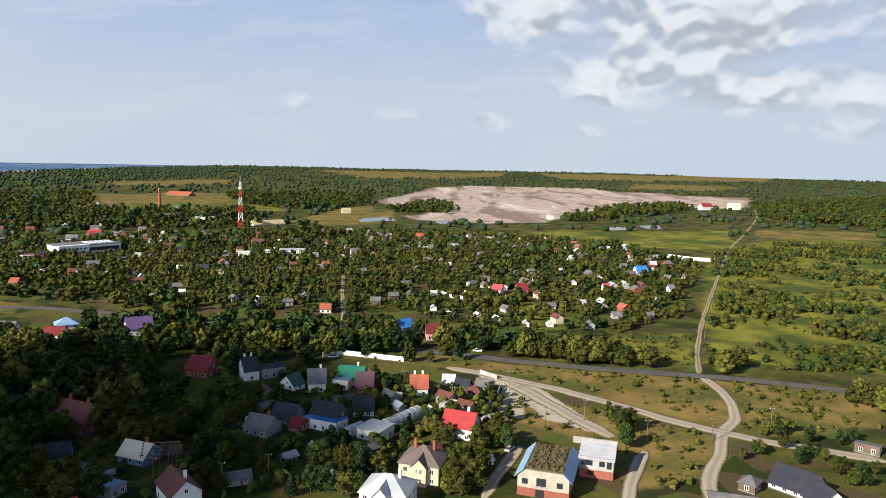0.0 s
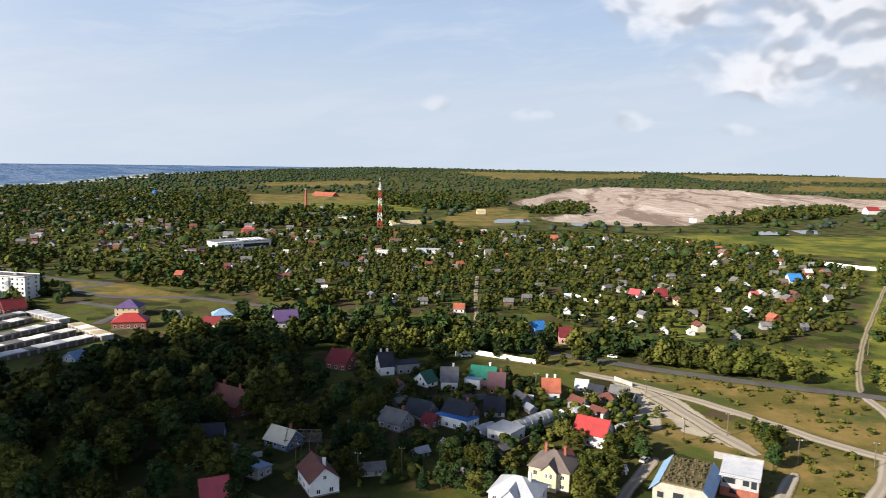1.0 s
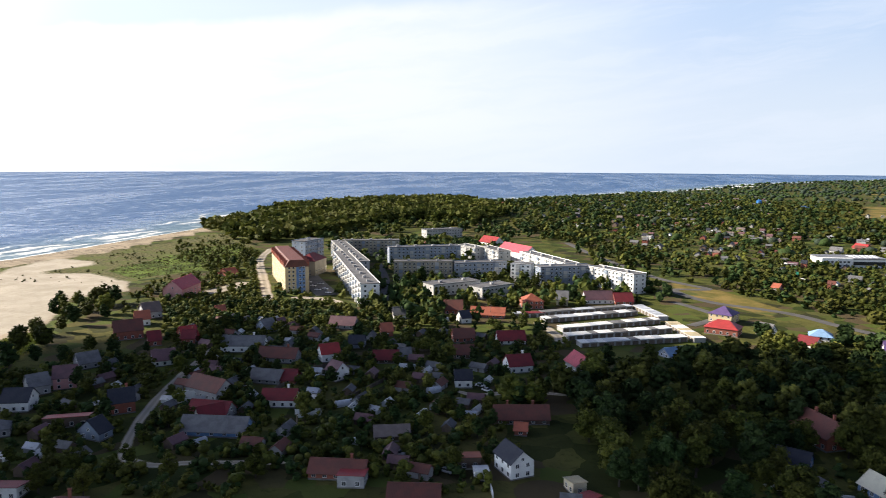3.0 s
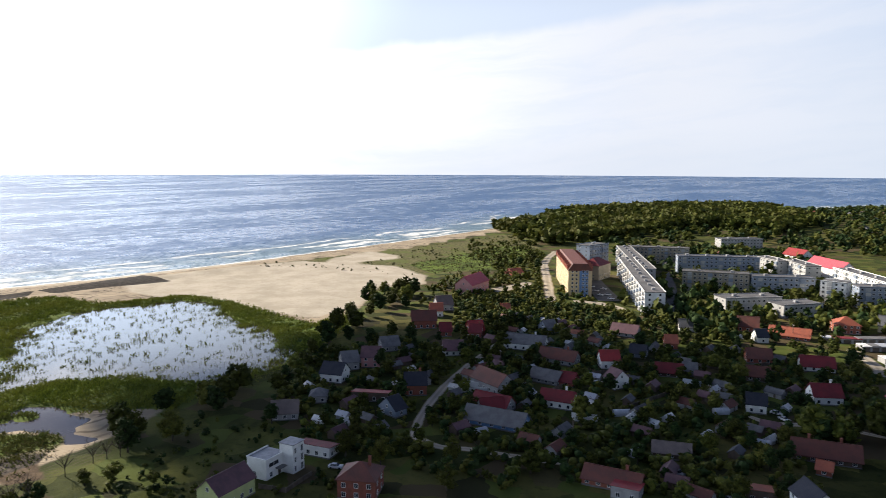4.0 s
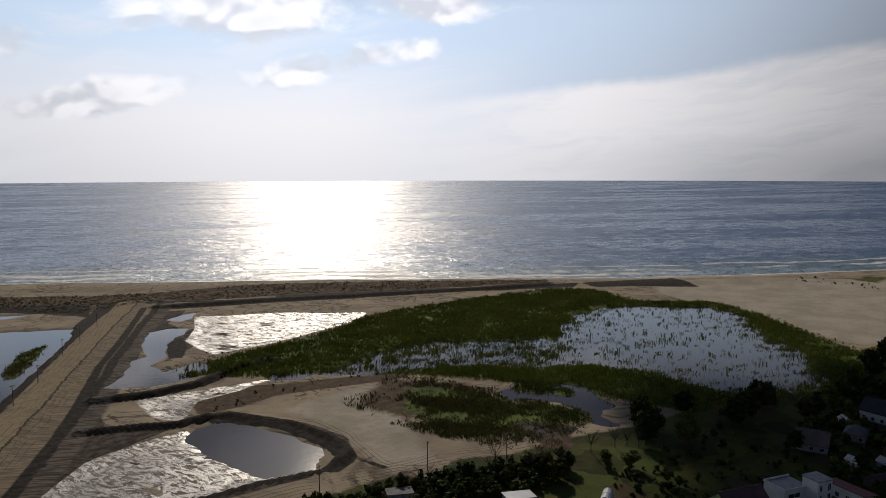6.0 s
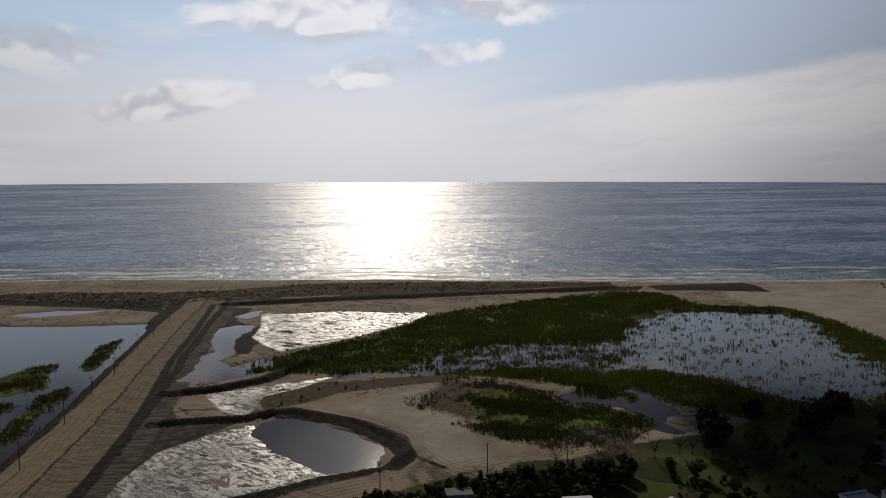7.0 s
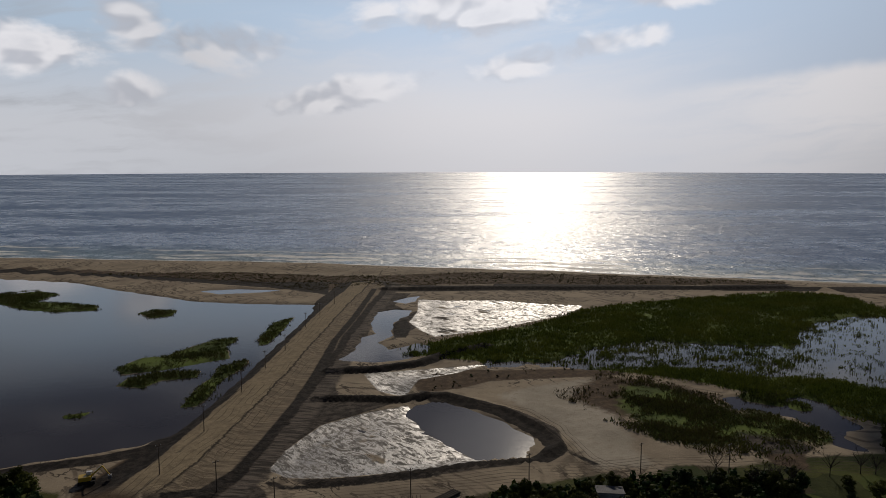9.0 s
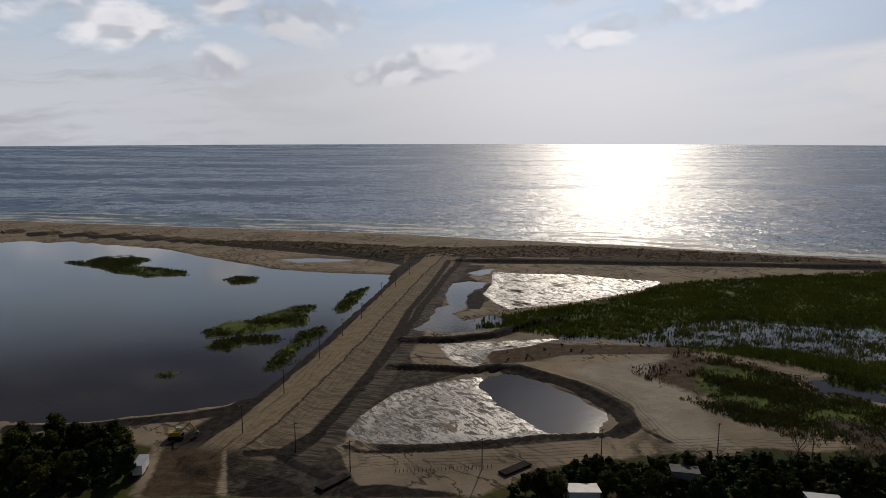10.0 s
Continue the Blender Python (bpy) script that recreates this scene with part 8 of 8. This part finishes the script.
thicket("shore_bushes", "low bushes on the dunes behind the beach", [[(-641.4, -56.2), (-665.6, -21), (-674.3, 0.3), (-705.1, 28.5), (-749.7, 90), (-800.1, 159.6), (-857, 225.1), (-846, 269.2), (-735.6, 243.3), (-649.3, 186.8), (-574.1, 119.8), (-572.7, 73.7), (-589.9, 38.1), (-621.6, 0.3)]], 700, 0.5, 1.8, 6, 55, (M_LEAF, M_SEDGE), 0.8, patchy=0.5, keep=lambda P: (inside(PALE[-1], P) < 0) & (inside(MEADOW[-1], P) < 0))
thicket("shore_bushes", "bushes and young trees between the beach and the flats", [[(-525.3, 83.6), (-592.5, 148.1), (-703.3, 234.5), (-530, 184.1), (-408.4, 140.8), (-411.7, 103.4), (-438.7, 88.1), (-450.1, 64.3)], [(-814.5, 181.7), (-754.5, 247.2), (-492.1, 170.3), (-461.1, 136.3), (-601.6, 155.3), (-650.3, 143.9)]], 420, 2, 5, 10, 45, (M_LEAF, M_LEAF_WARM), 0.6)
thicket("verge_trees", "trees and shrubs beyond the main road", [[(-797.4, 635.8), (-677.1, 644), (-477.1, 549.9), (-363, 508.8), (-236.3, 467.6), (-147.7, 433.1), (-95.5, 410.8), (-88.7, 383.3), (-133.2, 392.2), (-187.8, 408.8), (-260.3, 432.4), (-328.8, 432.1), (-399, 460.1), (-568.3, 540.5), (-688.3, 575.9)]], 620, 3, 8, 12, 51, (M_LEAF_DARK, M_LEAF, M_LEAF_WARM), 0.55, patchy=0.25)
thicket("road_belt", "dark dense belt of trees beyond the main road", [[(-181.3, 354), (-136.6, 349.8), (-92.5, 344.5), (-62.6, 349.4), (-22.5, 344), (21.5, 330.8), (58.1, 324), (60.5, 338.2), (22.6, 350.1), (-24.1, 367.3), (-67.9, 378.7), (-112, 382.6), (-146.8, 376.5), (-190.5, 372.2)]], 230, 5, 9, 16, 52, (M_LEAF_DARK, M_LEAF_DARK, M_LEAF), 0.5)
thicket("yard_trees", "trees standing between the blocks of flats", [[(-421.5, 178.2), (-521.8, 281.9), (-491.1, 337.3), (-434.8, 375.5), (-336.7, 401.4), (-296.9, 378), (-304.8, 340.8), (-326.5, 291.2), (-318.1, 253), (-320.7, 191.4), (-369.5, 198.7)], [(-708.5, 370.6), (-650.8, 518.7), (-505.6, 396.3), (-550, 297.3)]], 520, 5, 10, 12, 46, (M_LEAF_DARK, M_LEAF), 0.5)
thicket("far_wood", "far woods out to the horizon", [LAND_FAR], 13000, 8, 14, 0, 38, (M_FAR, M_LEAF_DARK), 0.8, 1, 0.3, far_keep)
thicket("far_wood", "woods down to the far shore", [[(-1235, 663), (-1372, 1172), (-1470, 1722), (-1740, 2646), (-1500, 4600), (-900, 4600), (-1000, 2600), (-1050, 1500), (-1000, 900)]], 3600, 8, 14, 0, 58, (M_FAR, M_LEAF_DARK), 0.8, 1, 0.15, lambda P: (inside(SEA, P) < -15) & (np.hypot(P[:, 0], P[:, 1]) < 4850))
thicket("marsh_shrubs", "low shrubs behind the beach and at the pond's edge", [[(-161.8, -624.5), (-260.4, -544.6), (-307.2, -476.7), (-403.9, -395.7), (-536.4, -219.1), (-527.1, -215.2), (-380.9, -373), (-278.3, -447.7)], [(-185.5, -230.5), (-210.7, -218.5), (-250.4, -183.5), (-257.9, -172), (-224.7, -186.4), (-205.9, -200.1), (-188.5, -201.7), (-173.5, -208.3)], [(-234.9, -277.9), (-268, -261.5), (-298.8, -265.5), (-354.7, -270.4), (-341.6, -256.2), (-250.9, -244.6), (-228.1, -261.1)], [(-631.4, 95.1), (-754.8, 213.3), (-623.3, 197.5), (-564.1, 112.9)]], 640, 0.4, 1.1, 6, 39, (M_LEAF_DARK, M_STRAW), 0.7)


def reeds(name, label, polys, count, lo_h, hi_h, mat, seed, edge=0.0, gaps=-9.0, blade=0.17, fade=13.0):
    """Tufts of upright blades."""
    rng = np.random.default_rng(seed)
    P = []
    area = [abs(sum(p[0] * q[1] - q[0] * p[1] for p, q in zip(poly, poly[1:] + poly[:1]))) / 2 for poly in polys]
    for poly, a in zip(polys, area):
        lo, hi = np.min(poly, 0), np.max(poly, 0)
        Q = rng.uniform(lo, hi, (int(count * a / sum(area) * np.prod(hi - lo) / a), 2))
        s = inside(poly, Q)
        P.append(Q[s + rng.normal(size=len(Q)) * edge > 0])
    P = np.concatenate(P)
    wet_in = np.max([inside(w, P) for w in WATERS[:-3]], 0)
    clump = 0.5 * ripple(P, 14, 2.0) + 0.9 * ripple(P, 3.4, 1.0)
    chance = np.clip(0.45 - wet_in / fade + 0.6 * clump, 0, 1) + np.clip(0.5 * (clump - 0.3 - wet_in / 90), 0, 0.2) + 0.03
    chance = np.where(inside(WATERS[6], P) > 0, np.maximum(chance, 0.3 + 0.5 * clump), chance)
    keep = (wet_in < 0) | (rng.random(len(P)) < chance)
    for poly in ISLANDS:
        keep |= inside(poly, P) > 0
    keep &= (inside(WATERS[7], P) < 0) | (inside(ISLANDS[6], P) > 0) | (inside(ISLANDS[7], P) > 0)
    P = P[keep & (ripple(P, 22, 3.0) + 0.6 * ripple(P, 7, 1.0) + rng.normal(size=len(P)) * 0.3 > gaps)]
    Z = np.maximum(ground_height(P), WATER - 0.1)
    n = 4
    h = rng.uniform(lo_h, hi_h, len(P)) * (0.85 + 0.4 * ripple(P, 9, 2.0))
    V, F = [], []
    for j in range(n):
        t = rng.uniform(0, math.tau, len(P))
        wdt = blade * rng.uniform(0.5, 1.6, len(P))
        ox, oy = rng.normal(size=len(P)) * 0.7, rng.normal(size=len(P)) * 0.7
        dx, dy = np.cos(t) * wdt, np.sin(t) * wdt
        x, y = P[:, 0] + ox, P[:, 1] + oy
        lean = rng.normal(size=(len(P), 2)) * 0.45
        V.append(np.stack([np.column_stack([x - dx, y - dy, Z]), np.column_stack([x + dx, y + dy, Z]), np.column_stack([x + dx * 0.7 + lean[:, 0], y + dy * 0.7 + lean[:, 1], Z + h * rng.uniform(0.7, 1, len(P))]), np.column_stack([x - dx * 0.5 + lean[:, 0], y - dy * 0.5 + lean[:, 1], Z + h])], 1))
    V = np.concatenate(V).reshape(-1, 3)
    i = np.arange(len(V) // 4) * 4
    return tagged(mesh_object(name, V, np.stack([i, i + 1, i + 2, i + 3], 1), mat, False), label, "reeds", kind="stuff")


reeds("reeds", "tall green reeds standing in the marsh", MARSH[:1], 40000, 0.6, 1.7, M_REED, 41, 2.0, -0.8, 0.2)
reeds("reeds", "sparse green reeds fading into the sand flat", MARSH[1:2], 5200, 0.5, 1.3, M_SEDGE, 49, 8.0, -0.3)
reeds("dry_reeds", "brown dry reeds at the edge of the sand flat", MARSH[1:2], 800, 0.5, 1.3, M_STRAW, 50, 10.0, -0.25)
reeds("island_reeds", "low green reeds on islets in the lagoon", ISLANDS, 5200, 0.5, 1.3, M_SEDGE, 48, 1.5, -0.6)
reeds("reed_fringe", "thin scattered tufts of reed in the shallow lake", [[(-347.3, -140.6), (-417.5, -153.6), (-484.4, -127.1), (-482, -54.3), (-374.5, -12), (-320.5, -7.4), (-279.3, -42.6), (-282.3, -104.4), (-250.8, -177.8), (-255.2, -194), (-318.3, -208.2)]], 21000, 0.6, 1.4, M_REED, 42, 2.0, -9.0, 0.07, 24.0)
reeds("dry_reeds", "brownish dry reeds beside the sand flat", [BROWN[2], [(-226.2, -149.2), (-245, -136.9), (-218.3, -118.1), (-200.7, -116.8), (-211.5, -137.6)]], 2600, 0.5, 1.3, M_STRAW, 43, 7.0, 0.15)
reeds("meadow_grass", "tall rough grass of the shore meadow", [MARSH[2], BROWN[0]], 4200, 0.4, 1.1, M_STRAW, 44, 1.0)

# ---- poles, vehicles, machines ----
def pole_mesh(h):
    return Shape().rod((0, 0, -0.5), (0, 0, h), 0.17, 0.11, 7).mesh("post", M_WOOD), Shape().box(-0.9, 0.9, -0.07, 0.07, h - 0.55, h - 0.4).mesh("cross_arm", M_WOOD), Shape().rod((0, 0, 0), (0, 0, 0.28), 0.09, 0.06, 6).mesh("insulator", M_WHITE)


POLE = {h: pole_mesh(h) for h in (8.0, 9.0)}


def pole(x, y, h=8.0, turn=0.0, label="weathered wooden power pole with a cross arm"):
    ob = thing("power_pole", x, y, turn, label, "power pole", "power poles")
    post, arm, cup = POLE[h]
    part("post", post, None, ob)
    part("cross_arm", arm, None, ob)
    for dx in (-0.75, 0, 0.75):
        part("insulator", cup, None, ob, "", pose(dx, 0, h - 0.4))


for x, y in [(51.1, 241.4), (89.9, 224.9), (114.8, 237.2), (36.1, 232.6), (67.7, 222.2), (27.7, 274), (-14.1, 271.1), (-32.8, 322.4), (-47.3, 189.7), (-58.3, 183), (-30.4, 214.5), (-47.7, 348.5), (138.1, 364.9), (-110.2, 244.4), (4.6, 251.7)]:
    pole(x, y)
for x, y in [(-84.6, -160.4), (-114.6, -141.2), (-145.5, -126.4), (-175.1, -109.4), (-77.9, -180.6), (-69.1, -198.8), (-92.3, -222), (-120.1, -251.3), (-142.4, -274.4), (-195.8, -330.1), (-242.6, -373.5), (-193.4, -91.8), (-163.5, -294.7), (-215.8, -347.6)]:
    pole(x, y, 9.0 if y > -260 else 8.0)
for x, y in [(-214, 83.2), (-237, 145.8), (-324.8, 245.9), (-77.9, 185.6), (-298.8, 81.4)]:
    pole(x, y)
for x, y in [(-75.6, 595.1), (-47.1, 568.3), (-11.3, 604.8), (19.9, 523.4), (54.6, 582.8), (73, 412.8), (-97.7, 664.2), (21.2, 379.3), (98.5, 742.5), (107.2, 416.2), (84.3, 438.3), (-51.5, 765.3)]:
    pole(x, y, 9.0)

CAR_TONES = {t: painted(f"{t}_car_paint", c, [v * 0.9 for v in c], 1.0, 0.3, 0.02, spread=0.02) for t, c in
             (("white", (0.75, 0.75, 0.75)), ("silver", (0.4, 0.41, 0.43)), ("dark blue", (0.03, 0.05, 0.12)), ("yellow", (0.6, 0.4, 0.04)), ("red", (0.4, 0.03, 0.03)))}
M_TYRE = painted("tyre_rubber", (0.02, 0.02, 0.02), (0.03, 0.03, 0.03), 2.0, 0.9, 0.1)


def car(x, y, turn, tone):
    ob = thing("car", x, y, turn, f"{tone} car parked beside the lane", "car", "parked cars")
    ob.location.z += 0.25
    FOOT.append((x, y, 2.5))
    part("body", Shape().prism([(-0.85, 0.3), (0.85, 0.3), (0.88, 0.75), (0.8, 0.95), (-0.8, 0.95), (-0.88, 0.75)], -2.15, 2.15), CAR_TONES[tone], ob)
    part("cabin", Shape().add([(-1.7, -0.75, 0.95), (1.0, -0.75, 0.95), (1.0, 0.75, 0.95), (-1.7, 0.75, 0.95), (-1.2, -0.6, 1.42), (0.3, -0.6, 1.42), (0.3, 0.6, 1.42), (-1.2, 0.6, 1.42)],
                              [(4, 5, 6, 7), (0, 1, 5, 4), (1, 2, 6, 5), (2, 3, 7, 6), (3, 0, 4, 7)]), M_GLASS, ob, "dark glazed cabin")
    part("top", Shape().box(-1.18, 0.28, -0.58, 0.58, 1.42, 1.46), CAR_TONES[tone], ob)
    for wx in (-1.35, 1.35):
        for wy in (-0.8, 0.8):
            part("wheel", Shape().rod((wx, wy - 0.1, 0.32), (wx, wy + 0.1, 0.32), 0.32, 0.32, 12), M_TYRE, ob)


car(-217.4, 163.3, 10, "silver")
car(-164.8, 109.4, 20, "silver")
car(-274.1, 82.8, 80, "white")
car(-183.3, 104.1, 30, "silver")
car(-272.8, 83.2, 90, "white")
car(17.4, 328.5, -10, "white")
car(22.3, 213.8, 60, "silver")
car(-48.5, 313.5, 20, "white")
car(-205.3, 5.7, 70, "white")
car(-223.7, 164.8, 40, "white")
for x, y in [(-490.7, 202.4), (-475.1, 199.3), (-458.4, 195.6), (-481.1, 207.6), (-457.9, 201), (-444.2, 197.4)]:
    car(x, y, 40, "white")


def excavator(x, y, turn):
    ob = thing("excavator", x, y, turn, "yellowish tracked excavator standing on the dark bank", "excavator")
    for side in (-1, 1):
        part("track", Shape().prism([(-0.35, 0.1), (0.35, 0.1), (0.35, 0.9), (-0.35, 0.9)], -2.2, 2.2), M_TYRE, ob, "", pose(0, side * 1.2, 0))
    part("house_body", Shape().box(-2.0, 1.2, -1.3, 1.3, 1.0, 2.2), CAR_TONES["yellow"], ob)
    part("cab", Shape().box(0.0, 1.5, 0.3, 1.3, 1.0, 3.0), CAR_TONES["white"], ob, "pale cab with dark windows")
    part("cab_window", Shape().box(1.5, 1.54, 0.4, 1.2, 1.8, 2.8), M_GLASS, ob)
    part("boom", Shape().rod((1.0, -0.3, 1.8), (4.2, -0.3, 4.6), 0.3, 0.25, 4), CAR_TONES["yellow"], ob)
    part("stick", Shape().rod((4.2, -0.3, 4.6), (6.0, -0.3, 1.6), 0.22, 0.18, 4), CAR_TONES["yellow"], ob)
    part("bucket", Shape().box(5.5, 6.5, -0.9, 0.3, 0.6, 1.6), M_STEEL, ob)


excavator(-52.9, -210.5, 160)


def trailer(x, y, turn, label="white site trailer on wheels beside the trees", L=7.0):
    ob = thing("site_trailer", x, y, turn, label, "trailer", "site trailers")
    FOOT.append((x, y, 4))
    part("box", Shape().box(-L / 2, L / 2, -1.25, 1.25, 0.7, 3.2), WALL["white"], ob)
    part("roof", Shape().box(-L / 2 - 0.1, L / 2 + 0.1, -1.35, 1.35, 3.2, 3.35), ROOF["pale grey"], ob)
    for wx in (-1.6, 1.6):
        for wy in (-1.1, 1.1):
            part("wheel", Shape().rod((wx, wy - 0.12, 0.4), (wx, wy + 0.12, 0.4), 0.45, 0.45, 12), M_TYRE, ob)
    for wx in (-2, 0, 2):
        window(ob, wx, -1.25, 2.1, 180, 0.9, 0.8)


trailer(-39.1, -193.8, 62)
house(-124.1, -113.3, 7.4, 143.7, 4, 6.0, "white", "white", "shed", 0, True, "white hut with a bright metal roof among trees", "hut")
house(-167.7, -75.9, 7.5, 131.8, 4, 6.0, "pale grey", "grey", "shed", 0, True, "grey hut with a pale metal roof", "hut")
house(-153.2, -104.8, 6.8, 131.4, 4, 6.0, "grey", "grey", "shed", 0, True, "grey hut with a sloping sheet roof", "hut")

STAKE = Shape().rod((0, 0, -0.3), (0, 0, 0.75), 0.08, 0.07, 5).mesh("stake", M_WOOD)
stakes = thing("stake_row", -106.4, -146.3, 0, "row of short wooden stakes along the sand road", "fence")
base = stakes.matrix_basis.translation
for i, (x, y) in enumerate([(-94.5, -153.3), (-117.1, -140.2)]):
    start = (x, y) if i == 0 else start
for i in range(26):
    u = i / 25
    px, py = start[0] + (x - start[0]) * u, start[1] + (y - start[1]) * u
    part("stake", STAKE, None, stakes, "", Matrix.Translation((px - base.x, py - base.y, float(ground_height([(px, py)])[0]) - base.z + 0.2)))


def pipe_stack(x, y, turn, label):
    ob = thing("pipe_stack", x, y, turn, label, "pipes")
    for i in range(4):
        part("pipe", Shape().rod((-5, i * 0.75 - 1.2, 0.35), (5, i * 0.75 - 1.2, 0.35), 0.36, 0.36, 10), M_RUT, ob)


pipe_stack(-78.2, -157.7, 15, "dark stacked pipes beside the sand road")
pipe_stack(-121.7, -135.6, 4, "dark pipes lying on the sand")


def bare_tree(x, y, h, seed):
    rng = random.Random(seed)
    ob = thing("bare_tree", x, y, rng.uniform(0, 360), "leafless grey tree with thin spreading branches", "tree", "bare trees")
    s = Shape().rod((0, 0, -0.4), (0, 0, h * 0.4), 0.16, 0.11, 6)
    twigs = Shape()
    for i in range(9):
        t, z = i * 2.4, h * (0.25 + 0.02 * i)
        e = Vector((math.cos(t) * h * 0.3, math.sin(t) * h * 0.3, z + h * rng.uniform(0.3, 0.5)))
        s.rod((0, 0, z), e, 0.08, 0.04, 5)
        for j in range(5):
            q = Vector((rng.uniform(-1, 1), rng.uniform(-1, 1), rng.uniform(0.2, 1))) * h * 0.17
            b = Vector((0, 0, z)).lerp(e, rng.uniform(0.4, 1.0))
            twigs.rod(b, b + q, 0.04, 0.02, 4)
    part("trunk", s, M_BARK, ob)
    part("branch_crown", twigs, M_BARK, ob)


for i, (x, y) in enumerate([(-192.6, -81.5), (-195.1, -79.8), (-221.2, -66.1), (-224.4, -63.1), (-190, -94), (-212.7, -71.3), (-189.1, -82.8), (-225.2, -59.4)] + [(-193.7, -78.1), (-191, -81.2), (-180.1, -90.6), (-197.3, -75.5), (-173.4, -94.7)]):
    bare_tree(x, y, 6.5 + (i % 3), 50 + i)


# ---- clouds overhead on the sun's side, out of view, added to shade the village ----
def shade_cloud(cx, cy, high, wide, deep, turn, seed):
    """A heap of rounded billows with a flat base, added out of view to cast shade."""
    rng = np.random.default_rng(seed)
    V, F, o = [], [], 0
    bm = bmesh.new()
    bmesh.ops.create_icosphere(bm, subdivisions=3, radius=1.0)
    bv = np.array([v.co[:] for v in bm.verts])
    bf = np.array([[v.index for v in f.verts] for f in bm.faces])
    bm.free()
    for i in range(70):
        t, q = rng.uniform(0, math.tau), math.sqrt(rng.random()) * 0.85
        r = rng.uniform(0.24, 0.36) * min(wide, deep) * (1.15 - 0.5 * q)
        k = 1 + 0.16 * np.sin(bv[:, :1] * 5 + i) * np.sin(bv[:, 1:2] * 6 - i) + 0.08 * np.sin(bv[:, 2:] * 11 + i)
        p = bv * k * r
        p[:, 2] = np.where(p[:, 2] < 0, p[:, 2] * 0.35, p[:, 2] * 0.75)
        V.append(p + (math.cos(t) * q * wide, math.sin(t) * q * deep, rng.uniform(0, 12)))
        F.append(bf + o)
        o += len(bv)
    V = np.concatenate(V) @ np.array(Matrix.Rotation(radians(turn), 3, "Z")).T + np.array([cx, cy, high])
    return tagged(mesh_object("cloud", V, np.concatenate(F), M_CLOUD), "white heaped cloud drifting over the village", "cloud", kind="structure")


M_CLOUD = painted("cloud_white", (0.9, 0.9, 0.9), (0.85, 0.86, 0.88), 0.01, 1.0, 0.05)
# unseen clouds, set so that their shadows fall on the village and the wood
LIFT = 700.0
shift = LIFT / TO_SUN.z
shade_cloud(-212.0 + TO_SUN.x * shift, 98.0 + TO_SUN.y * shift, LIFT, 205.0, 150.0, 40.0, 5)
shade_cloud(-120.0 + TO_SUN.x * shift, 236.0 + TO_SUN.y * shift, LIFT, 112.0, 66.0, -5.0, 8)
